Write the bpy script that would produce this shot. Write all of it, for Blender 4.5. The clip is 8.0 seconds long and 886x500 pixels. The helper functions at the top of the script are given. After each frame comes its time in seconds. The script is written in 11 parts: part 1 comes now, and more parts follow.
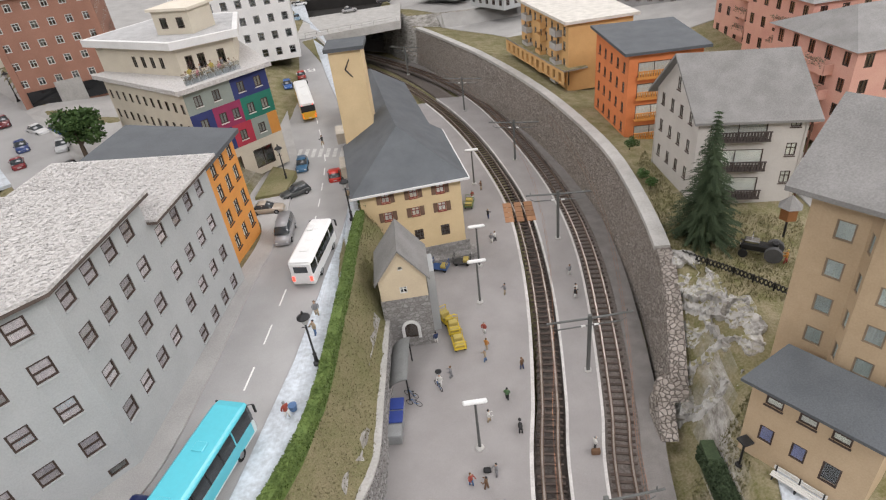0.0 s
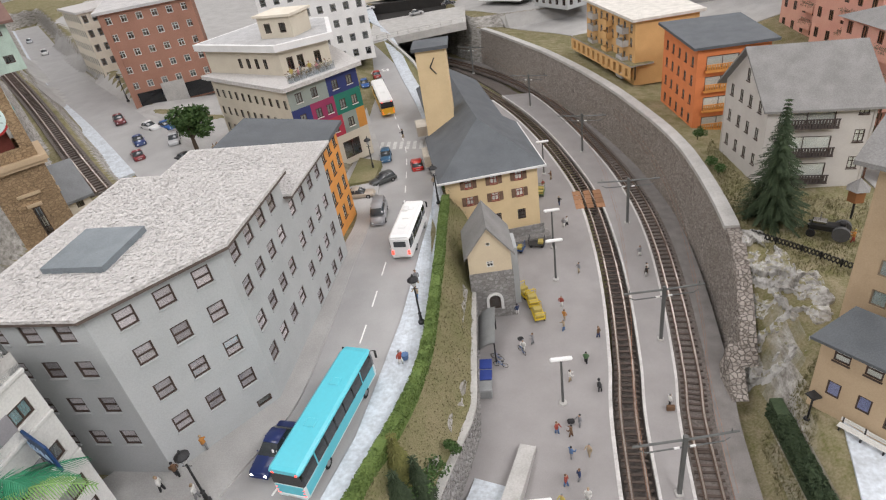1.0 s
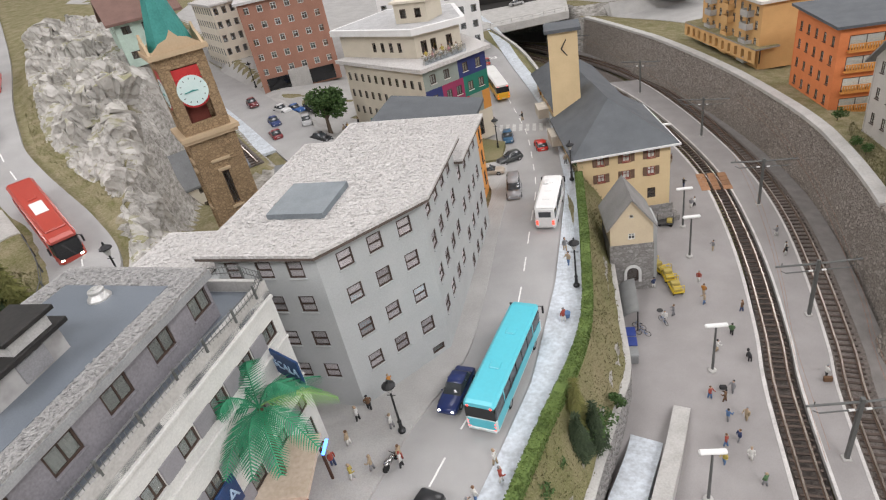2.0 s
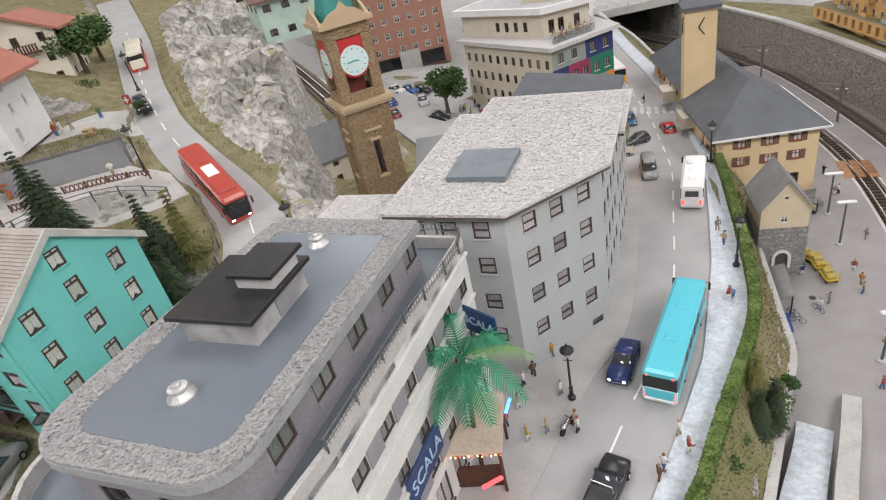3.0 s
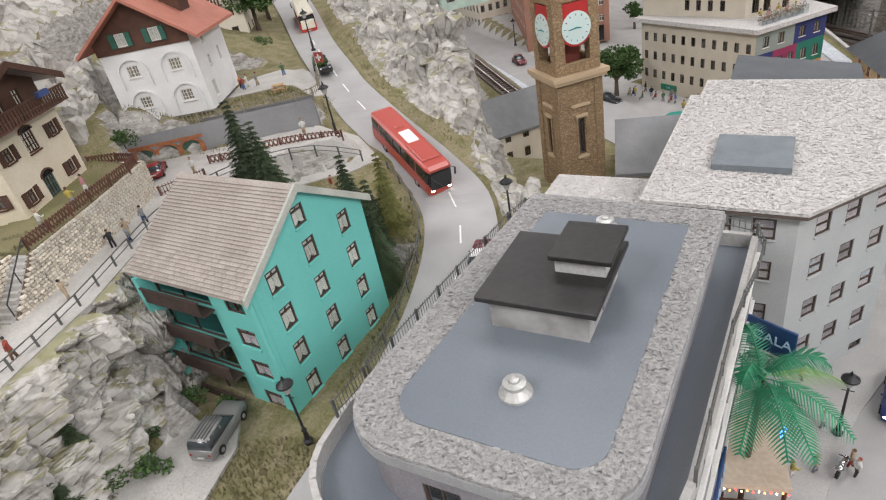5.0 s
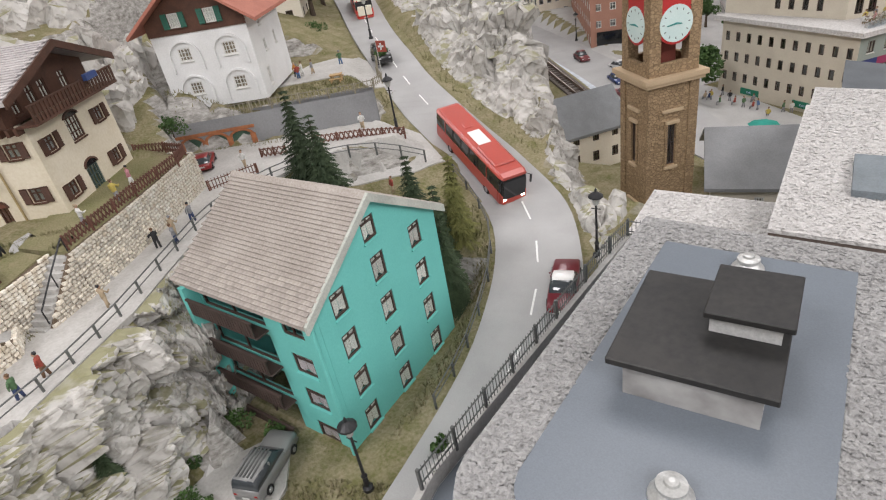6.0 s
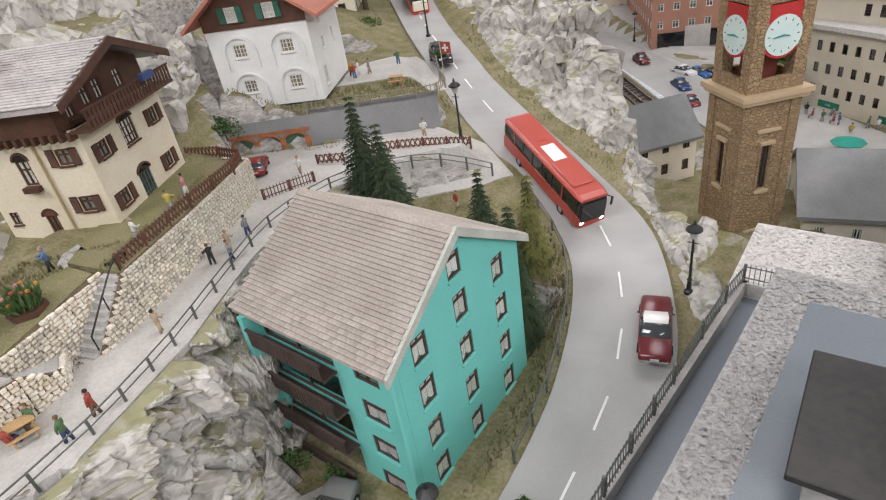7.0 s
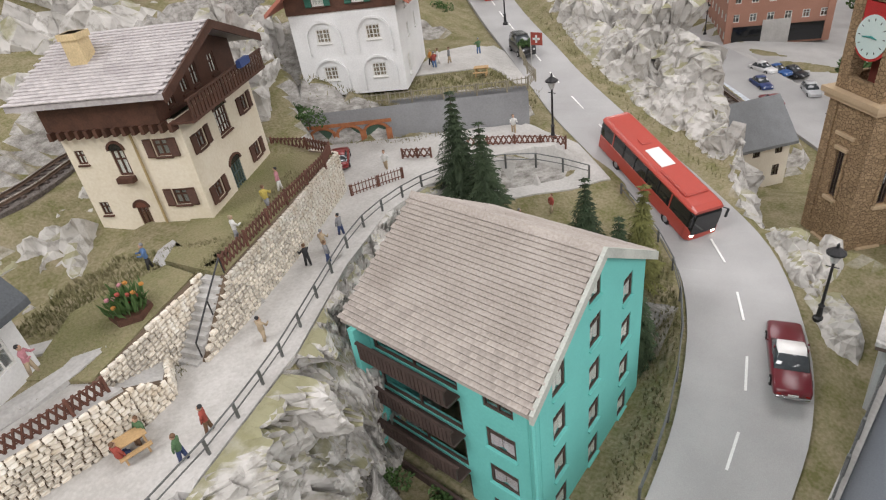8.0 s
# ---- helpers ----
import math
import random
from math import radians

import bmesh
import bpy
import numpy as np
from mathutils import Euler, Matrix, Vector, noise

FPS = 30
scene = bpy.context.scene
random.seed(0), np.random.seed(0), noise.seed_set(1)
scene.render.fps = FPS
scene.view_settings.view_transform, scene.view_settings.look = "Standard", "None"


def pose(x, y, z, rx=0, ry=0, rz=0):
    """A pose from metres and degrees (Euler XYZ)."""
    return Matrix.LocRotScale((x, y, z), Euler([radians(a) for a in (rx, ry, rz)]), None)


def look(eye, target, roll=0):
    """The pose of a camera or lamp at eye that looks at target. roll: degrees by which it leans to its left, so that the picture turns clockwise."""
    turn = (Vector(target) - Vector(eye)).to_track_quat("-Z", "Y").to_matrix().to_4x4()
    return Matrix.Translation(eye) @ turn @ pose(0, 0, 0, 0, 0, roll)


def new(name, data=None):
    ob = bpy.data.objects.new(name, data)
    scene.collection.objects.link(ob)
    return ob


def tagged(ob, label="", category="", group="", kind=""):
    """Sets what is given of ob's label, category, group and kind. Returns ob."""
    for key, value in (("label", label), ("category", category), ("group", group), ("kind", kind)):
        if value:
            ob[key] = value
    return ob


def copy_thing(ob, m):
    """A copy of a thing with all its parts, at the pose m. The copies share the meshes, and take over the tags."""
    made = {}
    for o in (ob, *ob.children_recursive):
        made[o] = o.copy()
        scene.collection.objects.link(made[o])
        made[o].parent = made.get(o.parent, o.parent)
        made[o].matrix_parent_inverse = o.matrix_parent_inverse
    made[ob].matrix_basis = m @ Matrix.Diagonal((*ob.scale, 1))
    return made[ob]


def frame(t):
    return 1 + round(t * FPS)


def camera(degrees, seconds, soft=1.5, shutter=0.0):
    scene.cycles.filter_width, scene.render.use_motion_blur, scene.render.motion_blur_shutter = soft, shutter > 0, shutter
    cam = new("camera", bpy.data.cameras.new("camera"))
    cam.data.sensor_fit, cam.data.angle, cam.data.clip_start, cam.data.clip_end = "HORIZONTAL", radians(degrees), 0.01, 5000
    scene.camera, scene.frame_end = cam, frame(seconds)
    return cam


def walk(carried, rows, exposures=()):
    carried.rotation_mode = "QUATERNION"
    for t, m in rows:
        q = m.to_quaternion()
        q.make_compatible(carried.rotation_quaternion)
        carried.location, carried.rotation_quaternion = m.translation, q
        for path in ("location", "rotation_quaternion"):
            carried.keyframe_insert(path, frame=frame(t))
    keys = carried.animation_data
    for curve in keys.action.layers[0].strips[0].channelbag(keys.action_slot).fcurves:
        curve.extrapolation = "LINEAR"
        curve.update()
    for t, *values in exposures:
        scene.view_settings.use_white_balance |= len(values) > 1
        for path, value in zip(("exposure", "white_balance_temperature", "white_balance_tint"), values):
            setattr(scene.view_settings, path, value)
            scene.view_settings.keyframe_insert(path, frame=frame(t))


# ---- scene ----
cam = camera(74.00, 8.0, soft=1.2)
PATH = [
    (0, (0.0187, 0.0003, 0.5046), (-0.1478, 1.6671, -0.5881), -7.37),
    (0.5, (0.0065, -0.0428, 0.5170), (-0.2253, 1.6224, -0.5661), -8.42),
    (1, (-0.0231, -0.0811, 0.5262), (-0.3464, 1.5776, -0.5434), -9.71),
    (2.5, (-0.1765, -0.1729, 0.5312), (-0.8058, 1.4212, -0.4998), -12.51),
    (3, (-0.2224, -0.1901, 0.5292), (-0.9414, 1.3714, -0.4927), -13.02),
    (3.5, (-0.2586, -0.1989, 0.5288), (-1.0334, 1.3371, -0.4910), -12.81),
    (4, (-0.2936, -0.2068, 0.5313), (-1.1263, 1.3017, -0.4841), -12.55),
    (4.5, (-0.3330, -0.2102, 0.5301), (-1.2275, 1.2628, -0.4850), -12.25),
    (6, (-0.4357, -0.1688, 0.5217), (-1.4614, 1.2084, -0.5038), -10.45),
    (6.5, (-0.4638, -0.1546, 0.5178), (-1.5257, 1.1973, -0.5042), -9.98),
    (7, (-0.4962, -0.1470, 0.5298), (-1.5826, 1.1723, -0.5090), -9.44),
    (7.5, (-0.5351, -0.1528, 0.5306), (-1.6524, 1.1289, -0.5225), -9.02),
    (8, (-0.5663, -0.1562, 0.5376), (-1.7007, 1.0939, -0.5350), -8.38),
]
walk(cam, [(t, look(eye, target, roll)) for t, eye, target, roll in PATH])

# ---- world, lamps, exposure ----
world = bpy.data.worlds.new("hall_air")
world.use_nodes = True
world.node_tree.nodes["Background"].inputs[0].default_value = (0.9, 0.95, 1.0, 1)
world.node_tree.nodes["Background"].inputs[1].default_value = 0.4
scene.world = world
scene.view_settings.exposure = 0.0


def hall_lamp(x, y, z, size, watts, colour):
    data = bpy.data.lights.new("ceiling_lamp", "AREA")
    data.shape, data.size, data.energy, data.color = "SQUARE", size, watts, colour
    ob = new("ceiling_lamp", data)
    ob.matrix_basis = pose(x, y, z)
    return ob


for lx, ly, watts in ((-1.4, -1.6, 44), (1.0, -1.4, 48), (-3.2, 0.2, 30), (-0.6, 1.0, 17), (2.2, 1.2, 44), (-2.4, 3.4, 36), (0.9, 3.4, 34), (2.6, -0.6, 44)):
    hall_lamp(lx, ly, 2.1, 1.0, watts, (1.0, 0.972, 0.99))

# ---- mesh building: all numbers below are centimetres of the model ----
CM = 0.01
rnd = random.Random(7)


class Mesh:
    """Collects vertices (cm) and faces with material slots."""

    def __init__(self):
        self.v, self.f, self.m, self.slot = [], [], [], 0

    def add(self, verts, faces):
        n = len(self.v)
        self.v.extend(verts)
        for f in faces:
            self.f.append([n + i for i in f])
            self.m.append(self.slot)
        return self

    def box(self, x0, y0, z0, x1, y1, z1, c=0.0):
        """A box; c is the chamfer of its edges."""
        if c <= 0:
            v = [(x, y, z) for z in (z0, z1) for y in (y0, y1) for x in (x0, x1)]
            return self.add(v, [(0, 2, 3, 1), (4, 5, 7, 6), (0, 1, 5, 4), (2, 6, 7, 3), (0, 4, 6, 2), (1, 3, 7, 5)])
        c = min(c, (x1 - x0) * 0.45, (y1 - y0) * 0.45, (z1 - z0) * 0.45)
        v, ix = [], {}
        for i, (x, sx) in enumerate(((x0, 1), (x1, -1))):
            for j, (y, sy) in enumerate(((y0, 1), (y1, -1))):
                for k, (z, sz) in enumerate(((z0, 1), (z1, -1))):
                    for a in range(3):
                        ix[i, j, k, a] = len(v)
                        v.append((x + (sx * c if a != 0 else 0), y + (sy * c if a != 1 else 0), z + (sz * c if a != 2 else 0)))
        f = []
        for i in (0, 1):
            q = [ix[i, 0, 0, 0], ix[i, 0, 1, 0], ix[i, 1, 1, 0], ix[i, 1, 0, 0]]
            f.append(q if i == 0 else q[::-1])
            q = [ix[0, i, 0, 1], ix[1, i, 0, 1], ix[1, i, 1, 1], ix[0, i, 1, 1]]
            f.append(q if i == 0 else q[::-1])
            q = [ix[0, 0, i, 2], ix[0, 1, i, 2], ix[1, 1, i, 2], ix[1, 0, i, 2]]
            f.append(q if i == 0 else q[::-1])
        for i in (0, 1):
            for j in (0, 1):
                e = (i + j) % 2 == 0
                q = [ix[i, j, 0, 0], ix[i, j, 0, 1], ix[i, j, 1, 1], ix[i, j, 1, 0]]
                f.append(q if e else q[::-1])
                q = [ix[i, 0, j, 0], ix[i, 1, j, 0], ix[i, 1, j, 2], ix[i, 0, j, 2]]
                f.append(q if e else q[::-1])
                q = [ix[0, i, j, 1], ix[0, i, j, 2], ix[1, i, j, 2], ix[1, i, j, 1]]
                f.append(q if e else q[::-1])
                for k in (0, 1):
                    q = [ix[i, j, k, 0], ix[i, j, k, 2], ix[i, j, k, 1]]
                    f.append(q if (i + j + k) % 2 == 0 else q[::-1])
        return self.add(v, f)

    def prism(self, poly, z0, z1):
        """An upright prism over a counter-clockwise plan; z0 and z1 may be lists."""
        n = len(poly)
        b = z0 if isinstance(z0, (list, tuple)) else [z0] * n
        t = z1 if isinstance(z1, (list, tuple)) else [z1] * n
        v = [(p[0], p[1], z) for p, z in zip(poly, b)] + [(p[0], p[1], z) for p, z in zip(poly, t)]
        f = [tuple(range(n - 1, -1, -1)), tuple(range(n, 2 * n))] + [(i, (i + 1) % n, n + (i + 1) % n, n + i) for i in range(n)]
        return self.add(v, f)

    def slab(self, pts, th):
        """A sloping plate: counter-clockwise points of its top, thickness straight down."""
        n = len(pts)
        v = [(p[0], p[1], p[2] - th) for p in pts] + [tuple(p) for p in pts]
        return self.add(v, [tuple(range(n - 1, -1, -1)), tuple(range(n, 2 * n))] + [(i, (i + 1) % n, n + (i + 1) % n, n + i) for i in range(n)])

    def cyl(self, a, b, r0, r1=None, n=8):
        r1 = r0 if r1 is None else r1
        a, b = Vector(a), Vector(b)
        q = (b - a).to_track_quat("Z", "Y")
        v = []
        for p, r in ((a, r0), (b, r1)):
            v += [tuple(p + q @ Vector((r * math.cos(2 * math.pi * i / n), r * math.sin(2 * math.pi * i / n), 0))) for i in range(n)]
        return self.add(v, [tuple(range(n - 1, -1, -1)), tuple(range(n, 2 * n))] + [(i, (i + 1) % n, n + (i + 1) % n, n + i) for i in range(n)])

    def tube(self, pts, r, n=6):
        """A round bar bent along points, in one piece."""
        p = [Vector(q) for q in pts]
        k, v = len(p), []
        for i, q in enumerate(p):
            d = (p[min(i + 1, k - 1)] - p[max(i - 1, 0)]).to_track_quat("Z", "Y")
            v += [tuple(q + d @ Vector((r * math.cos(2 * math.pi * j / n), r * math.sin(2 * math.pi * j / n), 0))) for j in range(n)]
        f = [(i * n + j, i * n + (j + 1) % n, (i + 1) * n + (j + 1) % n, (i + 1) * n + j) for i in range(k - 1) for j in range(n)]
        return self.add(v, f + [tuple(range(n - 1, -1, -1)), tuple(range((k - 1) * n, k * n))])

    def bars(self, rects, y0, y1):
        """Rectangles (x0, z0, x1, z1) of one frame, joined where they meet, from depth y0 to y1."""
        xs, zs = sorted({round(c, 4) for q in rects for c in (q[0], q[2])}), sorted({round(c, 4) for q in rects for c in (q[1], q[3])})
        cells = {(i, j) for i in range(len(xs) - 1) for j in range(len(zs) - 1) if any(q[0] < (xs[i] + xs[i + 1]) / 2 < q[2] and q[1] < (zs[j] + zs[j + 1]) / 2 < q[3] for q in rects)}
        v, ix, f = [], {}, []

        def at_(i, j, y):
            if (i, j, y) not in ix:
                ix[i, j, y] = len(v)
                v.append((xs[i], y, zs[j]))
            return ix[i, j, y]
        for i, j in cells:
            c = ((i, j), (i + 1, j), (i + 1, j + 1), (i, j + 1))
            f += [tuple(at_(*q, y0) for q in c), tuple(at_(*q, y1) for q in c[::-1])]
            for (a, b), n in (((c[0], c[1]), (i, j - 1)), ((c[1], c[2]), (i + 1, j)), ((c[2], c[3]), (i, j + 1)), ((c[3], c[0]), (i - 1, j))):
                if n not in cells:
                    f.append((at_(*a, y0), at_(*a, y1), at_(*b, y1), at_(*b, y0)))
        return self.add(v, f)

    def weld(self):
        """Joins corners that lie in one place."""
        ix, to, v = {}, [], []
        for p in self.v:
            k = (round(p[0], 3), round(p[1], 3), round(p[2], 3))
            if k not in ix:
                ix[k] = len(v)
                v.append(p)
            to.append(ix[k])
        f, m = [], []
        for q, sl in zip(self.f, self.m):
            r = [to[i] for i in q]
            r = [a for a, b in zip(r, r[1:] + r[:1]) if a != b]
            if len(r) > 2 and len(set(r)) == len(r):
                f.append(r)
                m.append(sl)
        self.v, self.f, self.m = v, f, m
        return self

    def lathe(self, profile, cx=0, cy=0, n=12, sy=1.0):
        """Profile of (radius, z) from below to above, turned round the upright line through cx, cy."""
        v = []
        for r, z in profile:
            v += [(cx + r * math.cos(2 * math.pi * i / n), cy + sy * r * math.sin(2 * math.pi * i / n), z) for i in range(n)]
        k = len(profile)
        f = [(j * n + i, j * n + (i + 1) % n, (j + 1) * n + (i + 1) % n, (j + 1) * n + i) for j in range(k - 1) for i in range(n)]
        return self.add(v, f + [tuple(range(n - 1, -1, -1)), tuple(range((k - 1) * n, k * n))])

    def ball(self, x, y, z, rx, ry, rz, n=8, k=5):
        prof = [(math.sin(math.pi * (j + 0.15) / (k + 0.3 - 1)), -math.cos(math.pi * (j + 0.15) / (k + 0.3 - 1))) for j in range(k)]
        v = [(x + rx * r * math.cos(2 * math.pi * i / n), y + ry * r * math.sin(2 * math.pi * i / n), z + rz * h) for r, h in prof for i in range(n)]
        f = [(j * n + i, j * n + (i + 1) % n, (j + 1) * n + (i + 1) % n, (j + 1) * n + i) for j in range(k - 1) for i in range(n)]
        return self.add(v, f + [tuple(range(n - 1, -1, -1)), tuple(range((k - 1) * n, k * n))])

    def turned(self, m):
        """Turns and shifts all that was collected by a matrix (cm)."""
        self.v = [tuple(m @ Vector(p)) for p in self.v]
        return self

    def data(self, name, mats, origin=(0, 0, 0), smooth=False):
        if len(self.v) < 4000 and not smooth:
            self.weld()
        me = bpy.data.meshes.new(name)
        me.from_pydata([((x - origin[0]) * CM, (y - origin[1]) * CM, (z - origin[2]) * CM) for x, y, z in self.v], [], self.f)
        for m in mats if isinstance(mats, (list, tuple)) else [mats]:
            me.materials.append(m)
        me.polygons.foreach_set("material_index", self.m)
        if smooth:
            me.polygons.foreach_set("use_smooth", [True] * len(self.f))
        me.update()
        return me


ORIGIN = {}


def thing(name, x, y, z, label="", category="", group="", kind=""):
    """An Empty at the base of a thing; its parts are given in the plan's own centimetres."""
    ob = new(name)
    ob.empty_display_size = 0.01
    ob.matrix_basis = pose(x * CM, y * CM, z * CM)
    ORIGIN[ob] = (x, y, z)
    return tagged(ob, label, category, group, kind)


def part(name, mesh, mats, parent=None, label="", smooth=False):
    """Links a mesh as one object, under a thing where one is given."""
    o = ORIGIN.get(parent, (0, 0, 0))
    ob = new(name, mesh.data(name, mats, o, smooth))
    if parent:
        ob.parent = parent
    ORIGIN[ob] = o
    return tagged(ob, label)


def solid(name, mesh, mats, label="", category="", group="", kind="", origin=None, smooth=False):
    """A thing that is one mesh."""
    if origin is None:
        a = np.array(mesh.v)
        origin = ((a[:, 0].min() + a[:, 0].max()) / 2, (a[:, 1].min() + a[:, 1].max()) / 2, a[:, 2].min())
    ob = new(name, mesh.data(name, mats, origin, smooth))
    ob.matrix_basis = pose(*(c * CM for c in origin))
    ORIGIN[ob] = origin
    return tagged(ob, label, category, group, kind)


def at(x, y, z, rz=0, rx=0, ry=0):
    return pose(x * CM, y * CM, z * CM, rx, ry, rz)


def settle(ob, dx, dy, dz, s=1.0, rz=0.0):
    """Sets a finished house on its plot: shifted (cm), turned (degrees) and sized about its base."""
    o = ORIGIN[ob]
    ob.matrix_basis = at(o[0] + dx, o[1] + dy, o[2] + dz, rz) @ Matrix.Scale(s, 4)
    return ob


# ---- materials ----
def mat(name, c, rough=0.6, metal=0.0, c2=None, fine=900.0, coarse=60.0, bump=0.15, depth=0.0006, vary=0.0, spec=0.4, mixbias=0.5):
    """A surface of two shades mixed by a fine and a coarse noise, with relief, and a shift from object to object."""
    m = bpy.data.materials.new(name)
    m.use_nodes = True
    nt = m.node_tree
    b = nt.nodes["Principled BSDF"]
    b.inputs["Roughness"].default_value, b.inputs["Metallic"].default_value = rough, metal
    b.inputs["Specular IOR Level"].default_value = spec
    c2 = c2 or tuple(x * 0.72 for x in c)
    tc = nt.nodes.new("ShaderNodeTexCoord")
    n1, n2 = nt.nodes.new("ShaderNodeTexNoise"), nt.nodes.new("ShaderNodeTexNoise")
    n1.inputs["Scale"].default_value, n2.inputs["Scale"].default_value = fine, coarse
    n1.inputs["Detail"].default_value, n2.inputs["Detail"].default_value = 4, 5
    for n in (n1, n2):
        nt.links.new(tc.outputs["Object"], n.inputs["Vector"])
    add = nt.nodes.new("ShaderNodeMath")
    add.operation = "ADD"
    nt.links.new(n1.outputs[0], add.inputs[0])
    nt.links.new(n2.outputs[0], add.inputs[1])
    ramp = nt.nodes.new("ShaderNodeMapRange")
    ramp.inputs[1].default_value, ramp.inputs[2].default_value = mixbias + 0.25, mixbias + 0.75
    nt.links.new(add.outputs[0], ramp.inputs[0])
    mix = nt.nodes.new("ShaderNodeMix")
    mix.data_type = "RGBA"
    mix.inputs[6].default_value, mix.inputs[7].default_value = (*c, 1), (*c2, 1)
    nt.links.new(ramp.outputs[0], mix.inputs[0])
    out = mix.outputs[2]
    if vary:
        info, hsv, rng = nt.nodes.new("ShaderNodeObjectInfo"), nt.nodes.new("ShaderNodeHueSaturation"), nt.nodes.new("ShaderNodeMapRange")
        rng.inputs[3].default_value, rng.inputs[4].default_value = 1 - vary, 1 + vary
        nt.links.new(info.outputs["Random"], rng.inputs[0])
        nt.links.new(rng.outputs[0], hsv.inputs["Value"])
        nt.links.new(out, hsv.inputs["Color"])
        out = hsv.outputs[0]
    nt.links.new(out, b.inputs["Base Color"])
    if bump:
        bn = nt.nodes.new("ShaderNodeBump")
        bn.inputs["Strength"].default_value, bn.inputs["Distance"].default_value = bump, depth
        nt.links.new(add.outputs[0], bn.inputs["Height"])
        nt.links.new(bn.outputs[0], b.inputs["Normal"])
    return m


def glow(name, c, power):
    m = bpy.data.materials.new(name)
    m.use_nodes = True
    b = m.node_tree.nodes["Principled BSDF"]
    b.inputs["Base Color"].default_value = (*c, 1)
    b.inputs["Emission Color"].default_value, b.inputs["Emission Strength"].default_value = (*c, 1), power
    return m


def pane_glass(name, tint):
    m = bpy.data.materials.new(name)
    m.use_nodes = True
    nt = m.node_tree
    out = nt.nodes["Material Output"]
    nt.nodes.remove(nt.nodes["Principled BSDF"])
    tr, gl, mx = (nt.nodes.new(k) for k in ("ShaderNodeBsdfTransparent", "ShaderNodeBsdfGlossy", "ShaderNodeMixShader"))
    tr.inputs[0].default_value, gl.inputs[1].default_value = (*tint, 1), 0.06
    mx.inputs[0].default_value = 0.08
    for a, b in ((tr.outputs[0], mx.inputs[1]), (gl.outputs[0], mx.inputs[2]), (mx.outputs[0], out.inputs[0])):
        nt.links.new(a, b)
    return m


def ground_mat():
    """Scenic ground: static grass and brown earth where it is flat, grey plaster rock where it is steep."""
    m = mat("scenic_ground", (0.15, 0.145, 0.062), 0.95, c2=(0.29, 0.25, 0.165), fine=420, coarse=55, bump=0.6, depth=0.002, spec=0.1)
    nt = m.node_tree
    b = nt.nodes["Principled BSDF"]
    geo, sep, rng, mix = nt.nodes.new("ShaderNodeNewGeometry"), nt.nodes.new("ShaderNodeSeparateXYZ"), nt.nodes.new("ShaderNodeMapRange"), nt.nodes.new("ShaderNodeMix")
    nz, ad = nt.nodes.new("ShaderNodeTexNoise"), nt.nodes.new("ShaderNodeMath")
    nz.inputs["Scale"].default_value, nz.inputs["Detail"].default_value = 45, 6
    ad.operation, ad.inputs[1].default_value = "MULTIPLY_ADD", 0.35
    mix.data_type = "RGBA"
    nt.links.new(geo.outputs["True Normal"], sep.inputs[0])
    nt.links.new(nz.outputs[0], ad.inputs[0])
    nt.links.new(sep.outputs[2], ad.inputs[2])
    nt.links.new(ad.outputs[0], rng.inputs[0])
    rng.inputs[1].default_value, rng.inputs[2].default_value = 0.72, 0.86
    old = b.inputs["Base Color"].links[0].from_socket
    rockn, rr, rmix = nt.nodes.new("ShaderNodeTexNoise"), nt.nodes.new("ShaderNodeMapRange"), nt.nodes.new("ShaderNodeMix")
    rockn.inputs["Scale"].default_value, rockn.inputs["Detail"].default_value, rockn.inputs["Roughness"].default_value = 260, 9, 0.72
    rr.inputs[1].default_value, rr.inputs[2].default_value = 0.35, 0.65
    rmix.data_type = "RGBA"
    rmix.inputs[6].default_value, rmix.inputs[7].default_value = (0.17, 0.16, 0.14, 1), (0.52, 0.5, 0.47, 1)
    nt.links.new(rockn.outputs[0], rr.inputs[0])
    nt.links.new(rr.outputs[0], rmix.inputs[0])
    nt.links.new(rng.outputs[0], mix.inputs[0])
    nt.links.new(rmix.outputs[2], mix.inputs[6])
    nt.links.new(old, mix.inputs[7])
    nt.links.new(mix.outputs[2], b.inputs["Base Color"])
    return m


